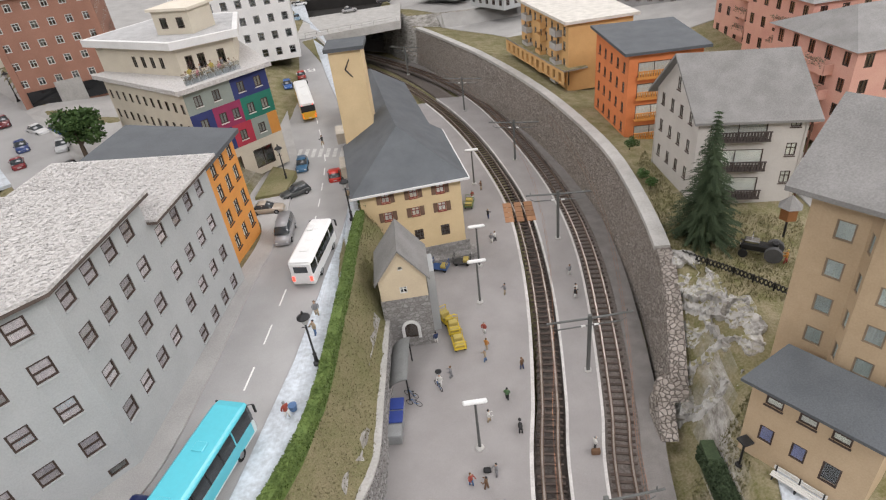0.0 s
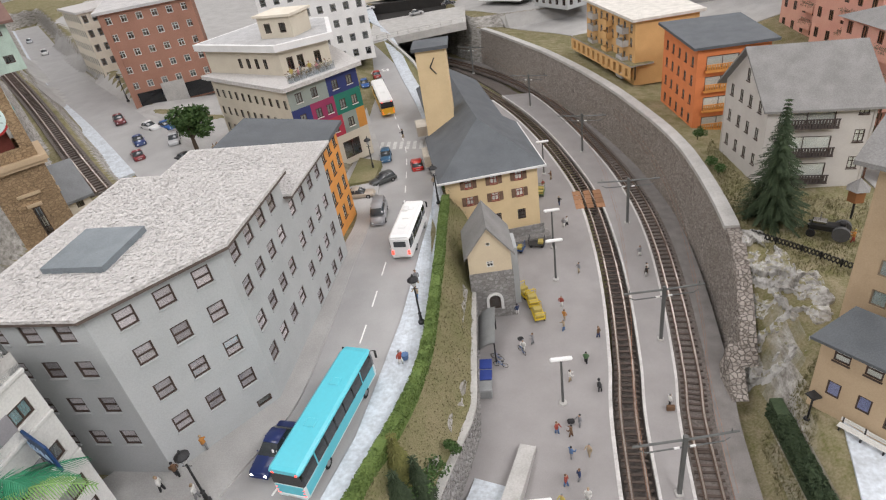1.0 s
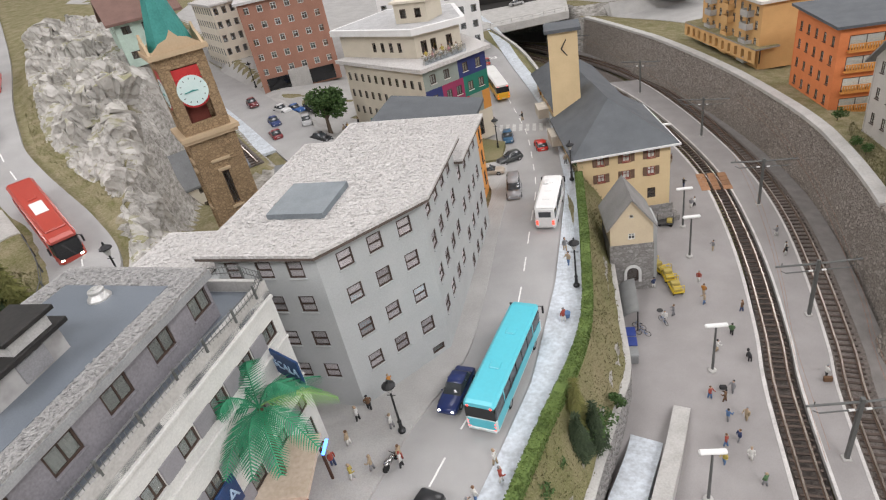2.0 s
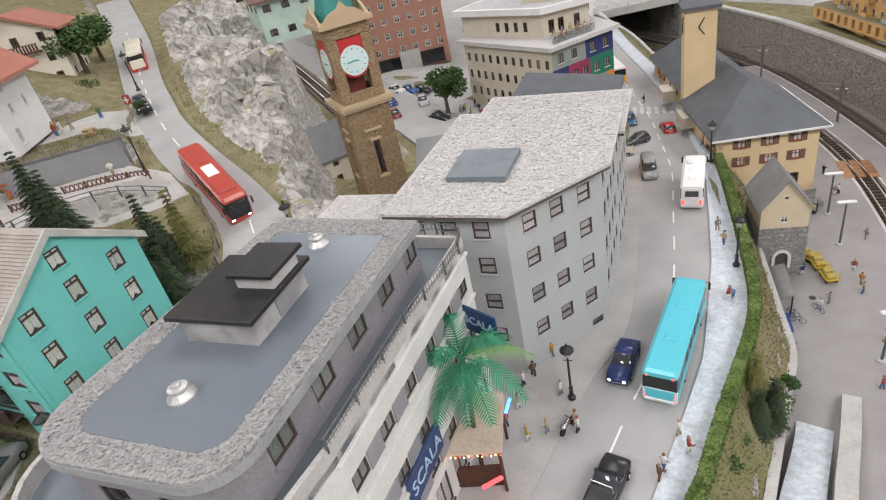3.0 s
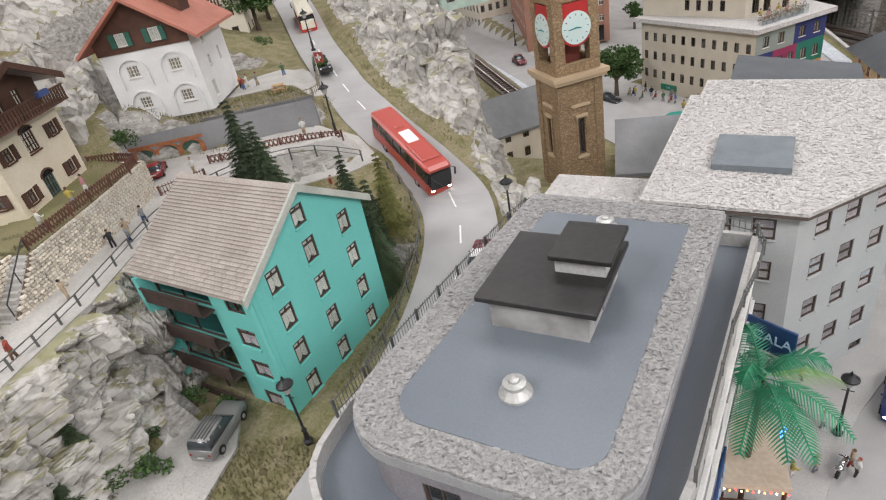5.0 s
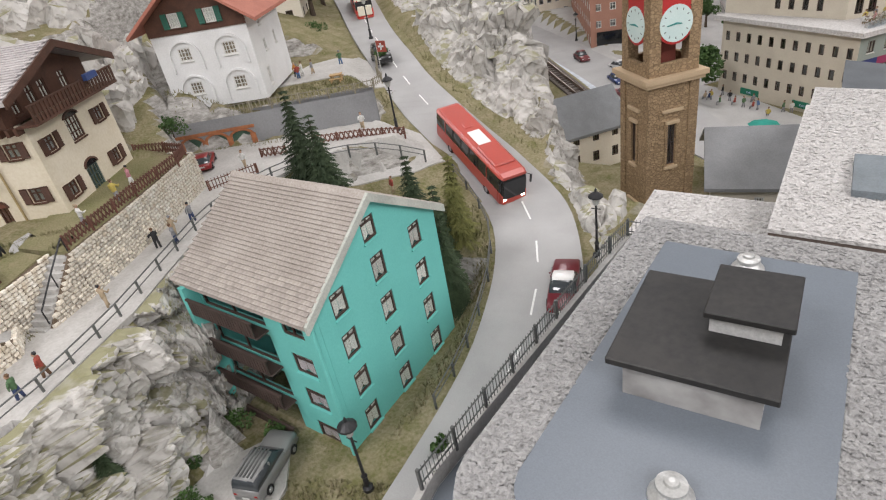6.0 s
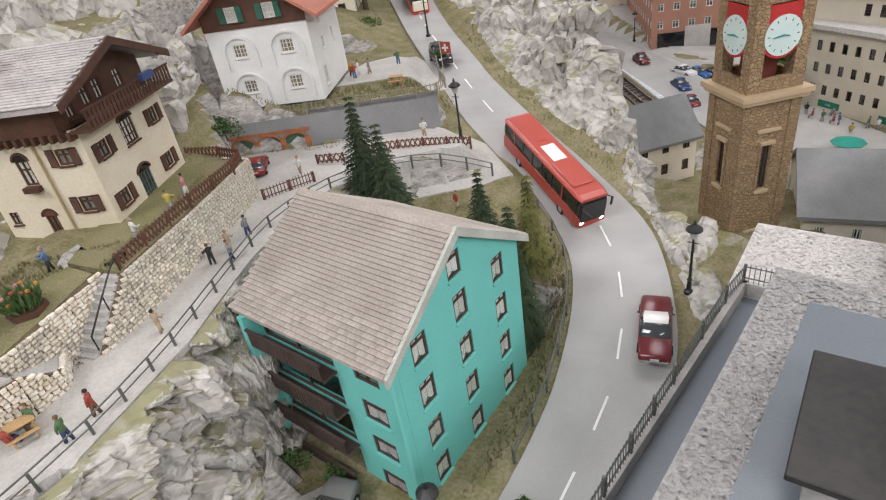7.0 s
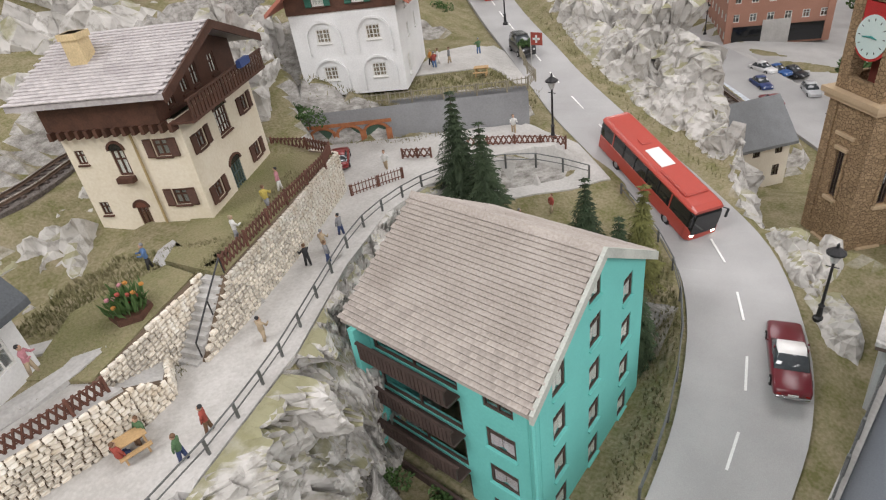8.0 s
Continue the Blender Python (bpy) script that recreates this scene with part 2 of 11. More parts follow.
def stone_mat(name, light, dark, joint, size, gap=0.09, squash=1.0, moss=None, bump=1.0, depth=0.004, warp=0.35, vary_cell=0.6):
    """Masonry or cracked rock: cells of about size (m), each of its own shade, with dark recessed joints and a fine grain."""
    m = bpy.data.materials.new(name)
    m.use_nodes = True
    nt = m.node_tree
    nn, ln = nt.nodes.new, nt.links.new
    b = nt.nodes["Principled BSDF"]
    b.inputs["Roughness"].default_value, b.inputs["Specular IOR Level"].default_value = 0.92, 0.12
    tc, mp, wn, wm = nn("ShaderNodeTexCoord"), nn("ShaderNodeMapping"), nn("ShaderNodeTexNoise"), nn("ShaderNodeVectorMath")
    mp.inputs["Scale"].default_value = (1, 1, squash)
    wn.inputs["Scale"].default_value, wn.inputs["Detail"].default_value = 0.9 / size, 3
    wm.operation, wm.inputs[1].default_value = "MULTIPLY_ADD", (warp * size,) * 3
    ln(tc.outputs["Object"], mp.inputs[0])
    ln(mp.outputs[0], wn.inputs["Vector"])
    ln(wn.outputs["Color"], wm.inputs[0])
    ln(mp.outputs[0], wm.inputs[2])
    ve, vc = nn("ShaderNodeTexVoronoi"), nn("ShaderNodeTexVoronoi")
    ve.feature = "DISTANCE_TO_EDGE"
    for q in (ve, vc):
        q.inputs["Scale"].default_value = 1 / size
        ln(wm.outputs[0], q.inputs["Vector"])
    sep, fine, mad, mr, mix, edge, mj = nn("ShaderNodeSeparateColor"), nn("ShaderNodeTexNoise"), nn("ShaderNodeMath"), nn("ShaderNodeMapRange"), nn("ShaderNodeMix"), nn("ShaderNodeMapRange"), nn("ShaderNodeMix")
    fine.inputs["Scale"].default_value, fine.inputs["Detail"].default_value = 3.2 / size, 7
    ln(tc.outputs["Object"], fine.inputs["Vector"])
    ln(vc.outputs["Color"], sep.inputs[0])
    mad.operation, mad.inputs[1].default_value = "MULTIPLY_ADD", vary_cell
    ln(sep.outputs[0], mad.inputs[0])
    ln(fine.outputs[0], mad.inputs[2])
    mr.inputs[1].default_value, mr.inputs[2].default_value = 0.35, 0.7 + vary_cell * 0.7
    ln(mad.outputs[0], mr.inputs[0])
    mix.data_type = mj.data_type = "RGBA"
    mix.inputs[6].default_value, mix.inputs[7].default_value = (*light, 1), (*dark, 1)
    ln(mr.outputs[0], mix.inputs[0])
    edge.inputs[1].default_value, edge.inputs[2].default_value = 0.0, gap
    ln(ve.outputs["Distance"], edge.inputs[0])
    mj.inputs[6].default_value = (*joint, 1)
    ln(edge.outputs[0], mj.inputs[0])
    ln(mix.outputs[2], mj.inputs[7])
    out = mj.outputs[2]
    if moss:
        geo, sp, ns, a2, r2, m2 = nn("ShaderNodeNewGeometry"), nn("ShaderNodeSeparateXYZ"), nn("ShaderNodeTexNoise"), nn("ShaderNodeMath"), nn("ShaderNodeMapRange"), nn("ShaderNodeMix")
        ns.inputs["Scale"].default_value, ns.inputs["Detail"].default_value = 42, 6
        a2.operation, a2.inputs[1].default_value = "MULTIPLY_ADD", 1.6
        r2.inputs[1].default_value, r2.inputs[2].default_value = 1.6, 1.8
        ln(tc.outputs["Object"], ns.inputs["Vector"])
        ln(geo.outputs["True Normal"], sp.inputs[0])
        ln(ns.outputs[0], a2.inputs[0])
        ln(sp.outputs[2], a2.inputs[2])
        ln(a2.outputs[0], r2.inputs[0])
        m2.data_type = "RGBA"
        m2.inputs[7].default_value = (*moss, 1)
        ln(r2.outputs[0], m2.inputs[0])
        ln(out, m2.inputs[6])
        out = m2.outputs[2]
    ln(out, b.inputs["Base Color"])
    hs, bn = nn("ShaderNodeMath"), nn("ShaderNodeBump")
    hs.operation, hs.inputs[1].default_value = "MULTIPLY_ADD", 0.35
    ln(fine.outputs[0], hs.inputs[0])
    ln(edge.outputs[0], hs.inputs[2])
    bn.inputs["Strength"].default_value, bn.inputs["Distance"].default_value = bump, depth
    ln(hs.outputs[0], bn.inputs["Height"])
    ln(bn.outputs[0], b.inputs["Normal"])
    return m


GROUND = ground_mat()
ASPHALT = mat("road_paint_grey", (0.40, 0.395, 0.39), 0.75, c2=(0.33, 0.325, 0.32), fine=1500, coarse=25, bump=0.12)
PAVING = mat("pavement_grey", (0.45, 0.445, 0.43), 0.8, c2=(0.36, 0.35, 0.34), fine=800, coarse=30)
ICY = mat("whitish_pavement", (0.62, 0.67, 0.72), 0.7, c2=(0.42, 0.45, 0.48), fine=260, coarse=90, bump=0.3)
PLATFORM = mat("platform_asphalt", (0.32, 0.305, 0.3), 0.8, c2=(0.26, 0.245, 0.24), fine=1300, coarse=30, bump=0.15)
EDGE = mat("platform_edge", (0.62, 0.6, 0.58), 0.7, fine=600, coarse=60)
PAINT = mat("white_line_paint", (0.82, 0.82, 0.8), 0.6, c2=(0.7, 0.7, 0.68), bump=0.05)
BALLAST = mat("ballast", (0.22, 0.19, 0.17), 0.95, c2=(0.11, 0.095, 0.085), fine=420, coarse=1100, bump=1.0, depth=0.002)
SLEEPER = mat("sleeper_brown", (0.10, 0.075, 0.06), 0.85, c2=(0.06, 0.045, 0.04), vary=0.25)
RAIL_TOP = mat("rail_bright", (0.42, 0.37, 0.33), 0.38, 1.0, bump=0.02)
RAIL_RUST = mat("rail_rust", (0.17, 0.115, 0.085), 0.8, 0.2)
CONCRETE = mat("concrete_light", (0.5, 0.49, 0.47), 0.85, c2=(0.38, 0.37, 0.35), fine=500, coarse=50, bump=0.25)
GREY_WALL = mat("grey_cast_wall", (0.27, 0.275, 0.28), 0.85, c2=(0.22, 0.22, 0.225), fine=600, coarse=40)
DARK_METAL = mat("dark_metal", (0.05, 0.05, 0.052), 0.45, 0.6, bump=0.05)
MAST_GREY = mat("mast_grey", (0.16, 0.165, 0.16), 0.55, 0.4, bump=0.05)
GLASS = pane_glass("window_glass", (0.94, 0.96, 0.96))
DARK_GLASS = mat("smoked_glass", (0.012, 0.013, 0.015), 0.08, spec=0.6, bump=0.0)
# near-black colour that stands in for shade inside houses, arcade and tunnel
SHADE_PAINT = mat("painted_shade", (0.03, 0.028, 0.026), 0.95, bump=0.0)

# ---- the lie of the land ----
def smooth(a, b, x):
    t = np.clip((x - a) / (b - a), 0, 1)
    return t * t * (3 - 2 * t)


def along(pts, step):
    """A smooth line through points (x, y, z), resampled."""
    p = [Vector(q) for q in pts]
    p = [2 * p[0] - p[1]] + p + [2 * p[-1] - p[-2]]
    out = []
    for a, b, c, d in zip(p, p[1:], p[2:], p[3:]):
        k = max(1, int((c - b).length / step))
        for i in range(k):
            t = i / k
            out.append(0.5 * (2 * b + (c - a) * t + (2 * a - 5 * b + 4 * c - d) * t * t + (3 * b - a - 3 * c + d) * t ** 3))
    return out + [p[-2].copy()]


WALL_Y = [-75, 34, 42.6, 59.9, 79.8, 96.9, 119.6, 144, 176.8, 205]
WALL_X = [9.3, 15.8, 18.1, 20.1, 19.6, 16.9, 10.7, 0.5, -15, -31]
WALL_Z = [6, 8, 9.5, 10.4, 11.2, 11.0, 11.0, 11.6, 10.9, 10.5]
LAWN_Y = [-80, 12, 22, 30, 34, 56, 66, 77, 92, 112, 140, 178, 215]
LAWN_X = [-40, -15.3, -13, -11, -10.2, -11.4, -11.4, -17.4, -17.6, -19, -27, -43, -62]
STREET_Y = [-80, 20, 60, 84, 100, 120, 150, 180, 240, 400]
STREET_Z = [12.4, 12.2, 12.0, 9.9, 9.7, 10.4, 12.0, 13.4, 14.6, 16]
HEDGE_Y = [-80, 10.5, 18.4, 32, 47, 61, 70, 77, 92, 112, 140, 178, 215]
HEDGE_X = [-45, -20.3, -18.2, -14.7, -14.7, -15.4, -15.9, -17.6, -18.8, -22.5, -31.5, -43.5, -62]
ROAD_T = [-110, -66, -52, -40, -32, -22, -13, 0, 21, 60, 120, 200]
ROAD_ZT = [19.5, 20.5, 22, 23.6, 25.6, 28, 30.2, 33.2, 36.8, 40, 46, 52]


def street_z(y):
    return np.interp(y, STREET_Y, STREET_Z)


def ridge(x, y, k, seed=0.0):
    """Folded noise of about 0 to 1, for crags."""
    v = 0.0
    for o, a in ((1.0, 0.55), (2.3, 0.3), (5.1, 0.15)):
        v += a * (1 - abs(noise.noise(Vector((x * k * o + seed, y * k * o, seed * 0.7 + o))))) ** 2
    return v


def land(x, y):
    """Height of the bare ground for arrays x, y."""
    s = (x + 70) * 0.74 + (y - 70) * 0.67
    t = (x + 70) * -0.67 + (y - 70) * 0.74
    low = np.interp(x, [-200, -140, -90, -60, -42, -20], [27, 24, 19, 15.5, 12, 11]) - 0.2
    near = smooth(-48, -34, x)
    low = low * (1 - near) + (street_z(y) - 0.25) * near
    west = np.interp(t, ROAD_T, ROAD_ZT) + np.interp(-s, [0, 41, 48, 58, 75, 92, 140, 260], [0, 0, 2.5, 7.5, 9.5, 13, 34, 95]) - 0.3
    w = smooth(-3, -11, s) * smooth(-49.5, -52.5, x)
    z = low * (1 - w) + west * w
    hx, lx, wx = np.interp(y, HEDGE_Y, HEDGE_X), np.interp(y, LAWN_Y, LAWN_X), np.interp(y, WALL_Y, WALL_X)
    edge = np.interp(y, [20, 34, 60, 70, 80], [6.5, 5.3, 5.3, 9, 9])
    f = np.clip((x - hx) / np.maximum(lx - hx, 0.5), 0, 1)
    bank = (street_z(y) + 0.4) * (1 - f) + edge * f
    z = np.where((x > hx) & (x <= lx - 0.6), bank, z)
    rail = (x > lx - 0.6) & (x < wx + 1.9) & (y < 222)
    z = np.where(rail, -0.9, z)
    east = np.interp(y, WALL_Y, WALL_Z) + np.interp(x - wx, [0, 3, 12, 40, 60, 150], [0, -0.4, -1.5, 0.2, 4, 20])
    ramp = -0.9 + (5.8 + np.clip(y - 30, 0, 30) * 0.12) * smooth(1.5, 8, x - wx)
    k = smooth(38, 58, y)
    east = east * k + ramp * (1 - k)
    z = np.where((x >= wx + 1.9) & (y < 222), east, z)
    z = np.where((y >= 186) & (x > -60) & ~rail, np.maximum(z, 12.8 + (x > wx) * 0.5), z)
    return z


ZONES = []  # level plots cut into the slope: outline, height, width of the bank round it


def plot(poly, z, bank):
    ZONES.append((np.array(poly, float), z, bank))


plot([(-78, -24), (-79, -12), (-82, -2), (-86, 6), (-88, 13.5), (-87.4, 17), (-79, 17), (-79, 1), (-76, -5), (-73.5, -24)], 21.5, 0.6)   # under the cliff
plot([(-97.5, -5), (-87.6, -2.4), (-95.2, 13.2), (-101, 11.6), (-106, 13)], 34.7, 0.8)   # chalet garden
plot([(-97, -24), (-87.8, -24), (-87.4, -16.5), (-87.6, -10.6), (-90.0, -3), (-91, -1), (-97, -6)], 34.2, 0.9)     # lower garden
plot([(-86.3, -24), (-78.4, -24), (-78, -12), (-81.5, -2), (-85.5, 6), (-88, 13), (-88, 18), (-86, 26), (-80, 33), (-87.3, 34.2), (-106.5, 20.3), (-95.2, 14.4), (-87.8, -0.8), (-88.2, -6.6), (-86, -8), (-85.4, -10.4), (-85.4, -13)], 31.0, 0.7)  # path
plot([(-88.4, 35.8), (-107.6, 21.9), (-116, 26), (-116, 48), (-104, 52), (-97, 45.2)], 34.5, 0.4)  # garden of the white house
plot([(-79, -16), (-60, -16), (-62, -1), (-65, 1), (-65.5, 20), (-78.5, 20), (-78.5, 0), (-75, -3)], 20.6, 1.2)  # teal house and parking
plot([(-70.6, 53), (-66, 46.5), (-63, 43), (-59, 48), (-61, 58), (-70, 70), (-80, 82), (-92, 98), (-96, 96), (-88, 86), (-84, 78), (-77, 66), (-73.5, 58)], 18, 6.0)   # house below the rocks
plot([(-64, 36), (-54, 36), (-50, 50), (-58, 56), (-66, 50)], 19, 4)               # foot of the clock tower
plot([(-70, 60), (-40, 60), (-40, 100), (-62, 100), (-84, 104), (-76, 84)], 14.6, 6)  # square


def poly_dist(poly, x, y):
    """Distance outside a plan outline; 0 within."""
    d, inside = np.full(x.shape, 1e9), np.zeros(x.shape, bool)
    for (ax, ay), (bx, by) in zip(poly, np.roll(poly, -1, 0)):
        ex, ey = bx - ax, by - ay
        u = np.clip(((x - ax) * ex + (y - ay) * ey) / (ex * ex + ey * ey), 0, 1)
        d = np.minimum(d, np.hypot(x - ax - u * ex, y - ay - u * ey))
        hit = ((ay > y) != (by > y)) & (x < (bx - ax) * (y - ay) / (by - ay + 1e-12) + ax)
        inside ^= hit
    return np.where(inside, 0, d)


def road_line(x, y, pts):
    """Distance to a line of points and the height there."""
    d, h = np.full(x.shape, 1e9), np.zeros(x.shape)
    for a, b in zip(pts, pts[1:]):
        ex, ey = b[0] - a[0], b[1] - a[1]
        u = np.clip(((x - a[0]) * ex + (y - a[1]) * ey) / (ex * ex + ey * ey), 0, 1)
        q = np.hypot(x - a[0] - u * ex, y - a[1] - u * ey)
        h = np.where(q < d, a[2] + u * (b[2] - a[2]), h)
        d = np.minimum(d, q)
    return d, h


UPPER_L = along([(-62.6, -20, 19.9), (-63.1, -1, 21.0), (-63.3, 7.4, 21.9), (-64.0, 13.3, 22.8), (-66.0, 20.4, 24.1), (-69.4, 26, 25.3), (-76.5, 31.6, 27.5), (-82, 34.8, 29.4), (-87.5, 38.4, 31.0), (-98.3, 47.7, 33.6), (-110, 58.5, 35.4), (-133, 81, 38.8), (-175, 120, 45)], 1.5)
UPPER_R = along([(-56.2, -20, 19.9), (-56.5, -1, 21.0), (-56.5, 8.4, 21.9), (-56.6, 15.0, 22.9), (-58.3, 21.4, 24.2), (-62.8, 29.6, 25.6), (-69.6, 35, 27.4), (-75.4, 38.4, 29.1), (-81, 41.6, 30.9), (-87.5, 46, 32.7), (-93.5, 51.5, 33.8), (-105.6, 63.2, 35.4), (-128, 86.5, 38.8), (-169, 126, 45)], 1.5)
UPPER_C = [((a.x + b.x) / 2, (a.y + b.y) / 2, (a.z + b.z) / 2) for a, b in ((UPPER_L[int(i * (len(UPPER_L) - 1) / 60)], UPPER_R[int(i * (len(UPPER_R) - 1) / 60)]) for i in range(61))]
SIDE_C = [(-46, 66, 12.6), (-58, 74, 14.6), (-68, 83, 16.2), (-90, 105, 18), (-137, 152, 19), (-230, 255, 20)]
WEST_C = [(-105.5, -40, 36.4), (-107, -24, 36.6), (-109.6, -6.7, 37), (-113.9, 1, 37), (-120, 14, 37), (-128, 29, 37), (-136, 42, 37.2), (-150, 60, 37.5)]
TRAM_C = [(-70, 69, 18.4), (-82, 80.4, 20.4), (-102, 100, 23.6), (-122, 119, 26), (-165, 160, 29), (-200, 195, 31)]


def height(x, y):
    """The finished ground: the slope with plots and roads cut in."""
    x, y = np.asarray(x, float), np.asarray(y, float)
    z = land(x, y)
    for poly, zz, bank in ZONES:
        f = 1 - smooth(0, bank, poly_dist(poly, x, y))
        z = z * (1 - f) + zz * f
    for pts, half, bank, sink in ((UPPER_C, 4.2, 3.0, 0.45), (SIDE_C, 5.6, 3.0, 0.3), (TRAM_C, 2.6, 2.0, 0.6), (WEST_C, 2.4, 2.2, 0.6)):
        d, h = road_line(x, y, pts)
        f = 1 - smooth(half, half + bank, d)
        z = z * (1 - f) + (h - sink) * f
    return z


def hgt(x, y):
    return float(height(np.array([x]), np.array([y]))[0])


def sheet(name, x0, x1, y0, y1, step, material, label, wild):
    nx, ny = int((x1 - x0) / step) + 1, int((y1 - y0) / step) + 1
    gx, gy = np.meshgrid(x0 + step * np.arange(nx), y0 + step * np.arange(ny))
    gz = height(gx, gy)
    s = (gx + 70) * 0.74 + (gy - 70) * 0.67
    sl = np.hypot(*np.gradient(gz, step))
    rough = smooth(0.35, 0.9, sl) * smooth(-4, -12, s) * wild
    far = smooth(-66, -100, s)
    for poly, _, _ in ZONES:
        rough = rough * smooth(0.5, 4.0, poly_dist(poly, gx, gy))
    for (j, i) in zip(*np.nonzero((rough > 0.05) | (far > 0.05))):
        a, b = gx[j, i], gy[j, i]
        gz[j, i] += rough[j, i] * 3.2 * (ridge(a, b, 0.11) - 0.45) + 0.5 * far[j, i] * noise.noise(Vector((a * 0.3, b * 0.3, 5))) + far[j, i] * 7 * min(1, max(0, (-s[j, i] - 92) / 30)) * (ridge(a, b, 0.045, 3) - 0.5)
    v = np.stack([gx, gy, gz], -1).reshape(-1, 3) * CM
    q = np.arange(nx * ny).reshape(ny, nx)
    f = np.stack([q[:-1, :-1], q[:-1, 1:], q[1:, 1:], q[1:, :-1]], -1).reshape(-1, 4)
    me = bpy.data.meshes.new(name)
    me.from_pydata(v.tolist(), [], f.tolist())
    me.materials.append(material)
    me.polygons.foreach_set("use_smooth", [True] * len(f))
    return tagged(new(name, me), label, "ground", kind="structure")


sheet("ground", -290, 140, -70, 330, 0.9, GROUND, "modelled ground of static grass, earth and grey plaster rock", 1.0)

# the hall round the layout
hall = Mesh().box(-500, -300, -92, 400, 600, -90)
solid("floor", hall, mat("hall_floor", (0.42, 0.42, 0.42), 0.6), "grey floor of the exhibition hall", "floor", kind="structure")
hall_paint = mat("hall_paint", (0.8, 0.79, 0.78), 0.9)
for nm, bx in (("wall_west", (-505, -300, -90, -500, 600, 260)), ("wall_east", (400, -300, -90, 405, 600, 260)), ("wall_south", (-500, -305, -90, 400, -300, 260)), ("wall_north", (-500, 600, -90, 400, 605, 260))):
    solid(nm, Mesh().box(*bx), hall_paint, "plain painted wall of the exhibition hall", "wall", kind="structure")
solid("ceiling", Mesh().box(-505, -305, 260, 405, 605, 264), hall_paint, "plain painted ceiling of the exhibition hall", "ceiling", kind="structure")


def ribbon(name, left, right, th, material, label, category="road", kind="structure", lift=0.0):
    """A road or pavement between two lines, with real thickness. Left and right as seen going along."""
    n = max(len(left), len(right))
    pick = lambda l, i: l[round(i * (len(l) - 1) / (n - 1))]
    m = Mesh()
    v = []
    for i in range(n):
        a, b = pick(left, i), pick(right, i)
        v += [(a[0], a[1], a[2] + lift), (b[0], b[1], b[2] + lift), (a[0], a[1], a[2] + lift - th), (b[0], b[1], b[2] + lift - th)]
    f = []
    for i in range(n - 1):
        k = 4 * i
        f += [(k, k + 1, k + 5, k + 4), (k, k + 4, k + 6, k + 2), (k + 1, k + 3, k + 7, k + 5)]
    f += [(0, 2, 3, 1), (4 * n - 4, 4 * n - 3, 4 * n - 1, 4 * n - 2)]
    m.add(v, f)
    return solid(name, m, material, label, category, kind=kind)


def with_z(pts, dz=0.0):
    return [(x, y, float(street_z(y)) + dz) for x, y in pts]


S_L = along(with_z([(-42, -40), (-36, -8), (-32, 9), (-29.4, 19.7), (-26.3, 28), (-25.8, 38), (-26, 52), (-26.3, 66), (-28, 78), (-31, 94), (-34.5, 105), (-40, 122), (-46.5, 141), (-56, 170), (-70, 216), (-90, 275)]), 2)
S_R = along(with_z([(-37, -40), (-28, -8), (-23.2, 10), (-20.8, 19), (-18.4, 30), (-17.6, 42), (-17.6, 54), (-17.6, 66), (-18.8, 78), (-20.6, 92), (-23.6, 105), (-28, 120), (-34, 138), (-44.5, 172), (-56, 214), (-76, 275)]), 2)
ribbon("road", S_L, S_R, 0.6, ASPHALT, "grey painted main street with worn surface")
ribbon("road", UPPER_L, UPPER_R, 0.6, ASPHALT, "grey painted mountain road curving uphill")
side_l = along([(x - 3.6, y - 3.4, z) for x, y, z in SIDE_C], 3)
side_r = along([(x + 3.6, y + 3.4, z) for x, y, z in SIDE_C], 3)
ribbon("road", side_l, side_r, 0.5, ASPHALT, "grey side street beside the narrow railway", lift=0.05)
ice_l = along([(x - 5.6, y - 5.3, z + 0.1) for x, y, z in SIDE_C[2:]], 3)
ice_r = along([(x - 3.5, y - 3.3, z + 0.1) for x, y, z in SIDE_C[2:]], 3)
ribbon("pavement", ice_l, ice_r, 0.5, ICY, "frosty whitish strip between narrow railway and side street", "pavement", lift=0.1)

# pavements: the plaza by the houses, the whitish one by the hedge
HEDGE = [(x, y, float(street_z(y))) for x, y in zip(HEDGE_X, HEDGE_Y)]
hedge_line = along(HEDGE[0:9], 2)
ribbon("pavement", S_R, along(with_z([(x - 0.1, y) for x, y in zip(HEDGE_X, HEDGE_Y)] + [(-75, 275)]), 2), 0.7, ICY, "narrow whitish pavement with frosty setts", "pavement", lift=0.18)
plaza_l = along(with_z([(-60, -40), (-52, -8), (-46, 9), (-42, 20), (-36, 26), (-29.5, 34), (-29, 52), (-29, 67), (-35, 78), (-40, 94), (-44, 105), (-50, 122), (-56, 141)]), 2)
ribbon("pavement", plaza_l, S_L[:round(len(S_L) * 0.62)], 0.7, PAVING, "grey pavement along the street's house fronts", "pavement", lift=0.2)

# ---- the railway ----
T1 = along([(3.5, -50, 0), (4.3, 0, 0), (5.9, 32.8, 0), (7.5, 45.5, 0), (8.8, 59.3, 0), (9.3, 72.7, 0), (8.9, 87.8, 0), (6.6, 103.2, 0), (1.9, 123.5, 0), (-4.6, 143, 0), (-14, 164, 0), (-27, 186, 0), (-46, 212, 0)], 0.55)
T2 = along([(9.5, -50, 0), (10.5, 0, 0), (13, 32.3, 0), (14.8, 43.3, 0), (16.7, 58.4, 0), (17.8, 73.1, 0), (17.5, 87.4, 0), (15.5, 104, 0), (10.4, 128, 0), (3.8, 150, 0), (-6.5, 171, 0), (-19.5, 190, 0), (-40, 216, 0)], 0.55)


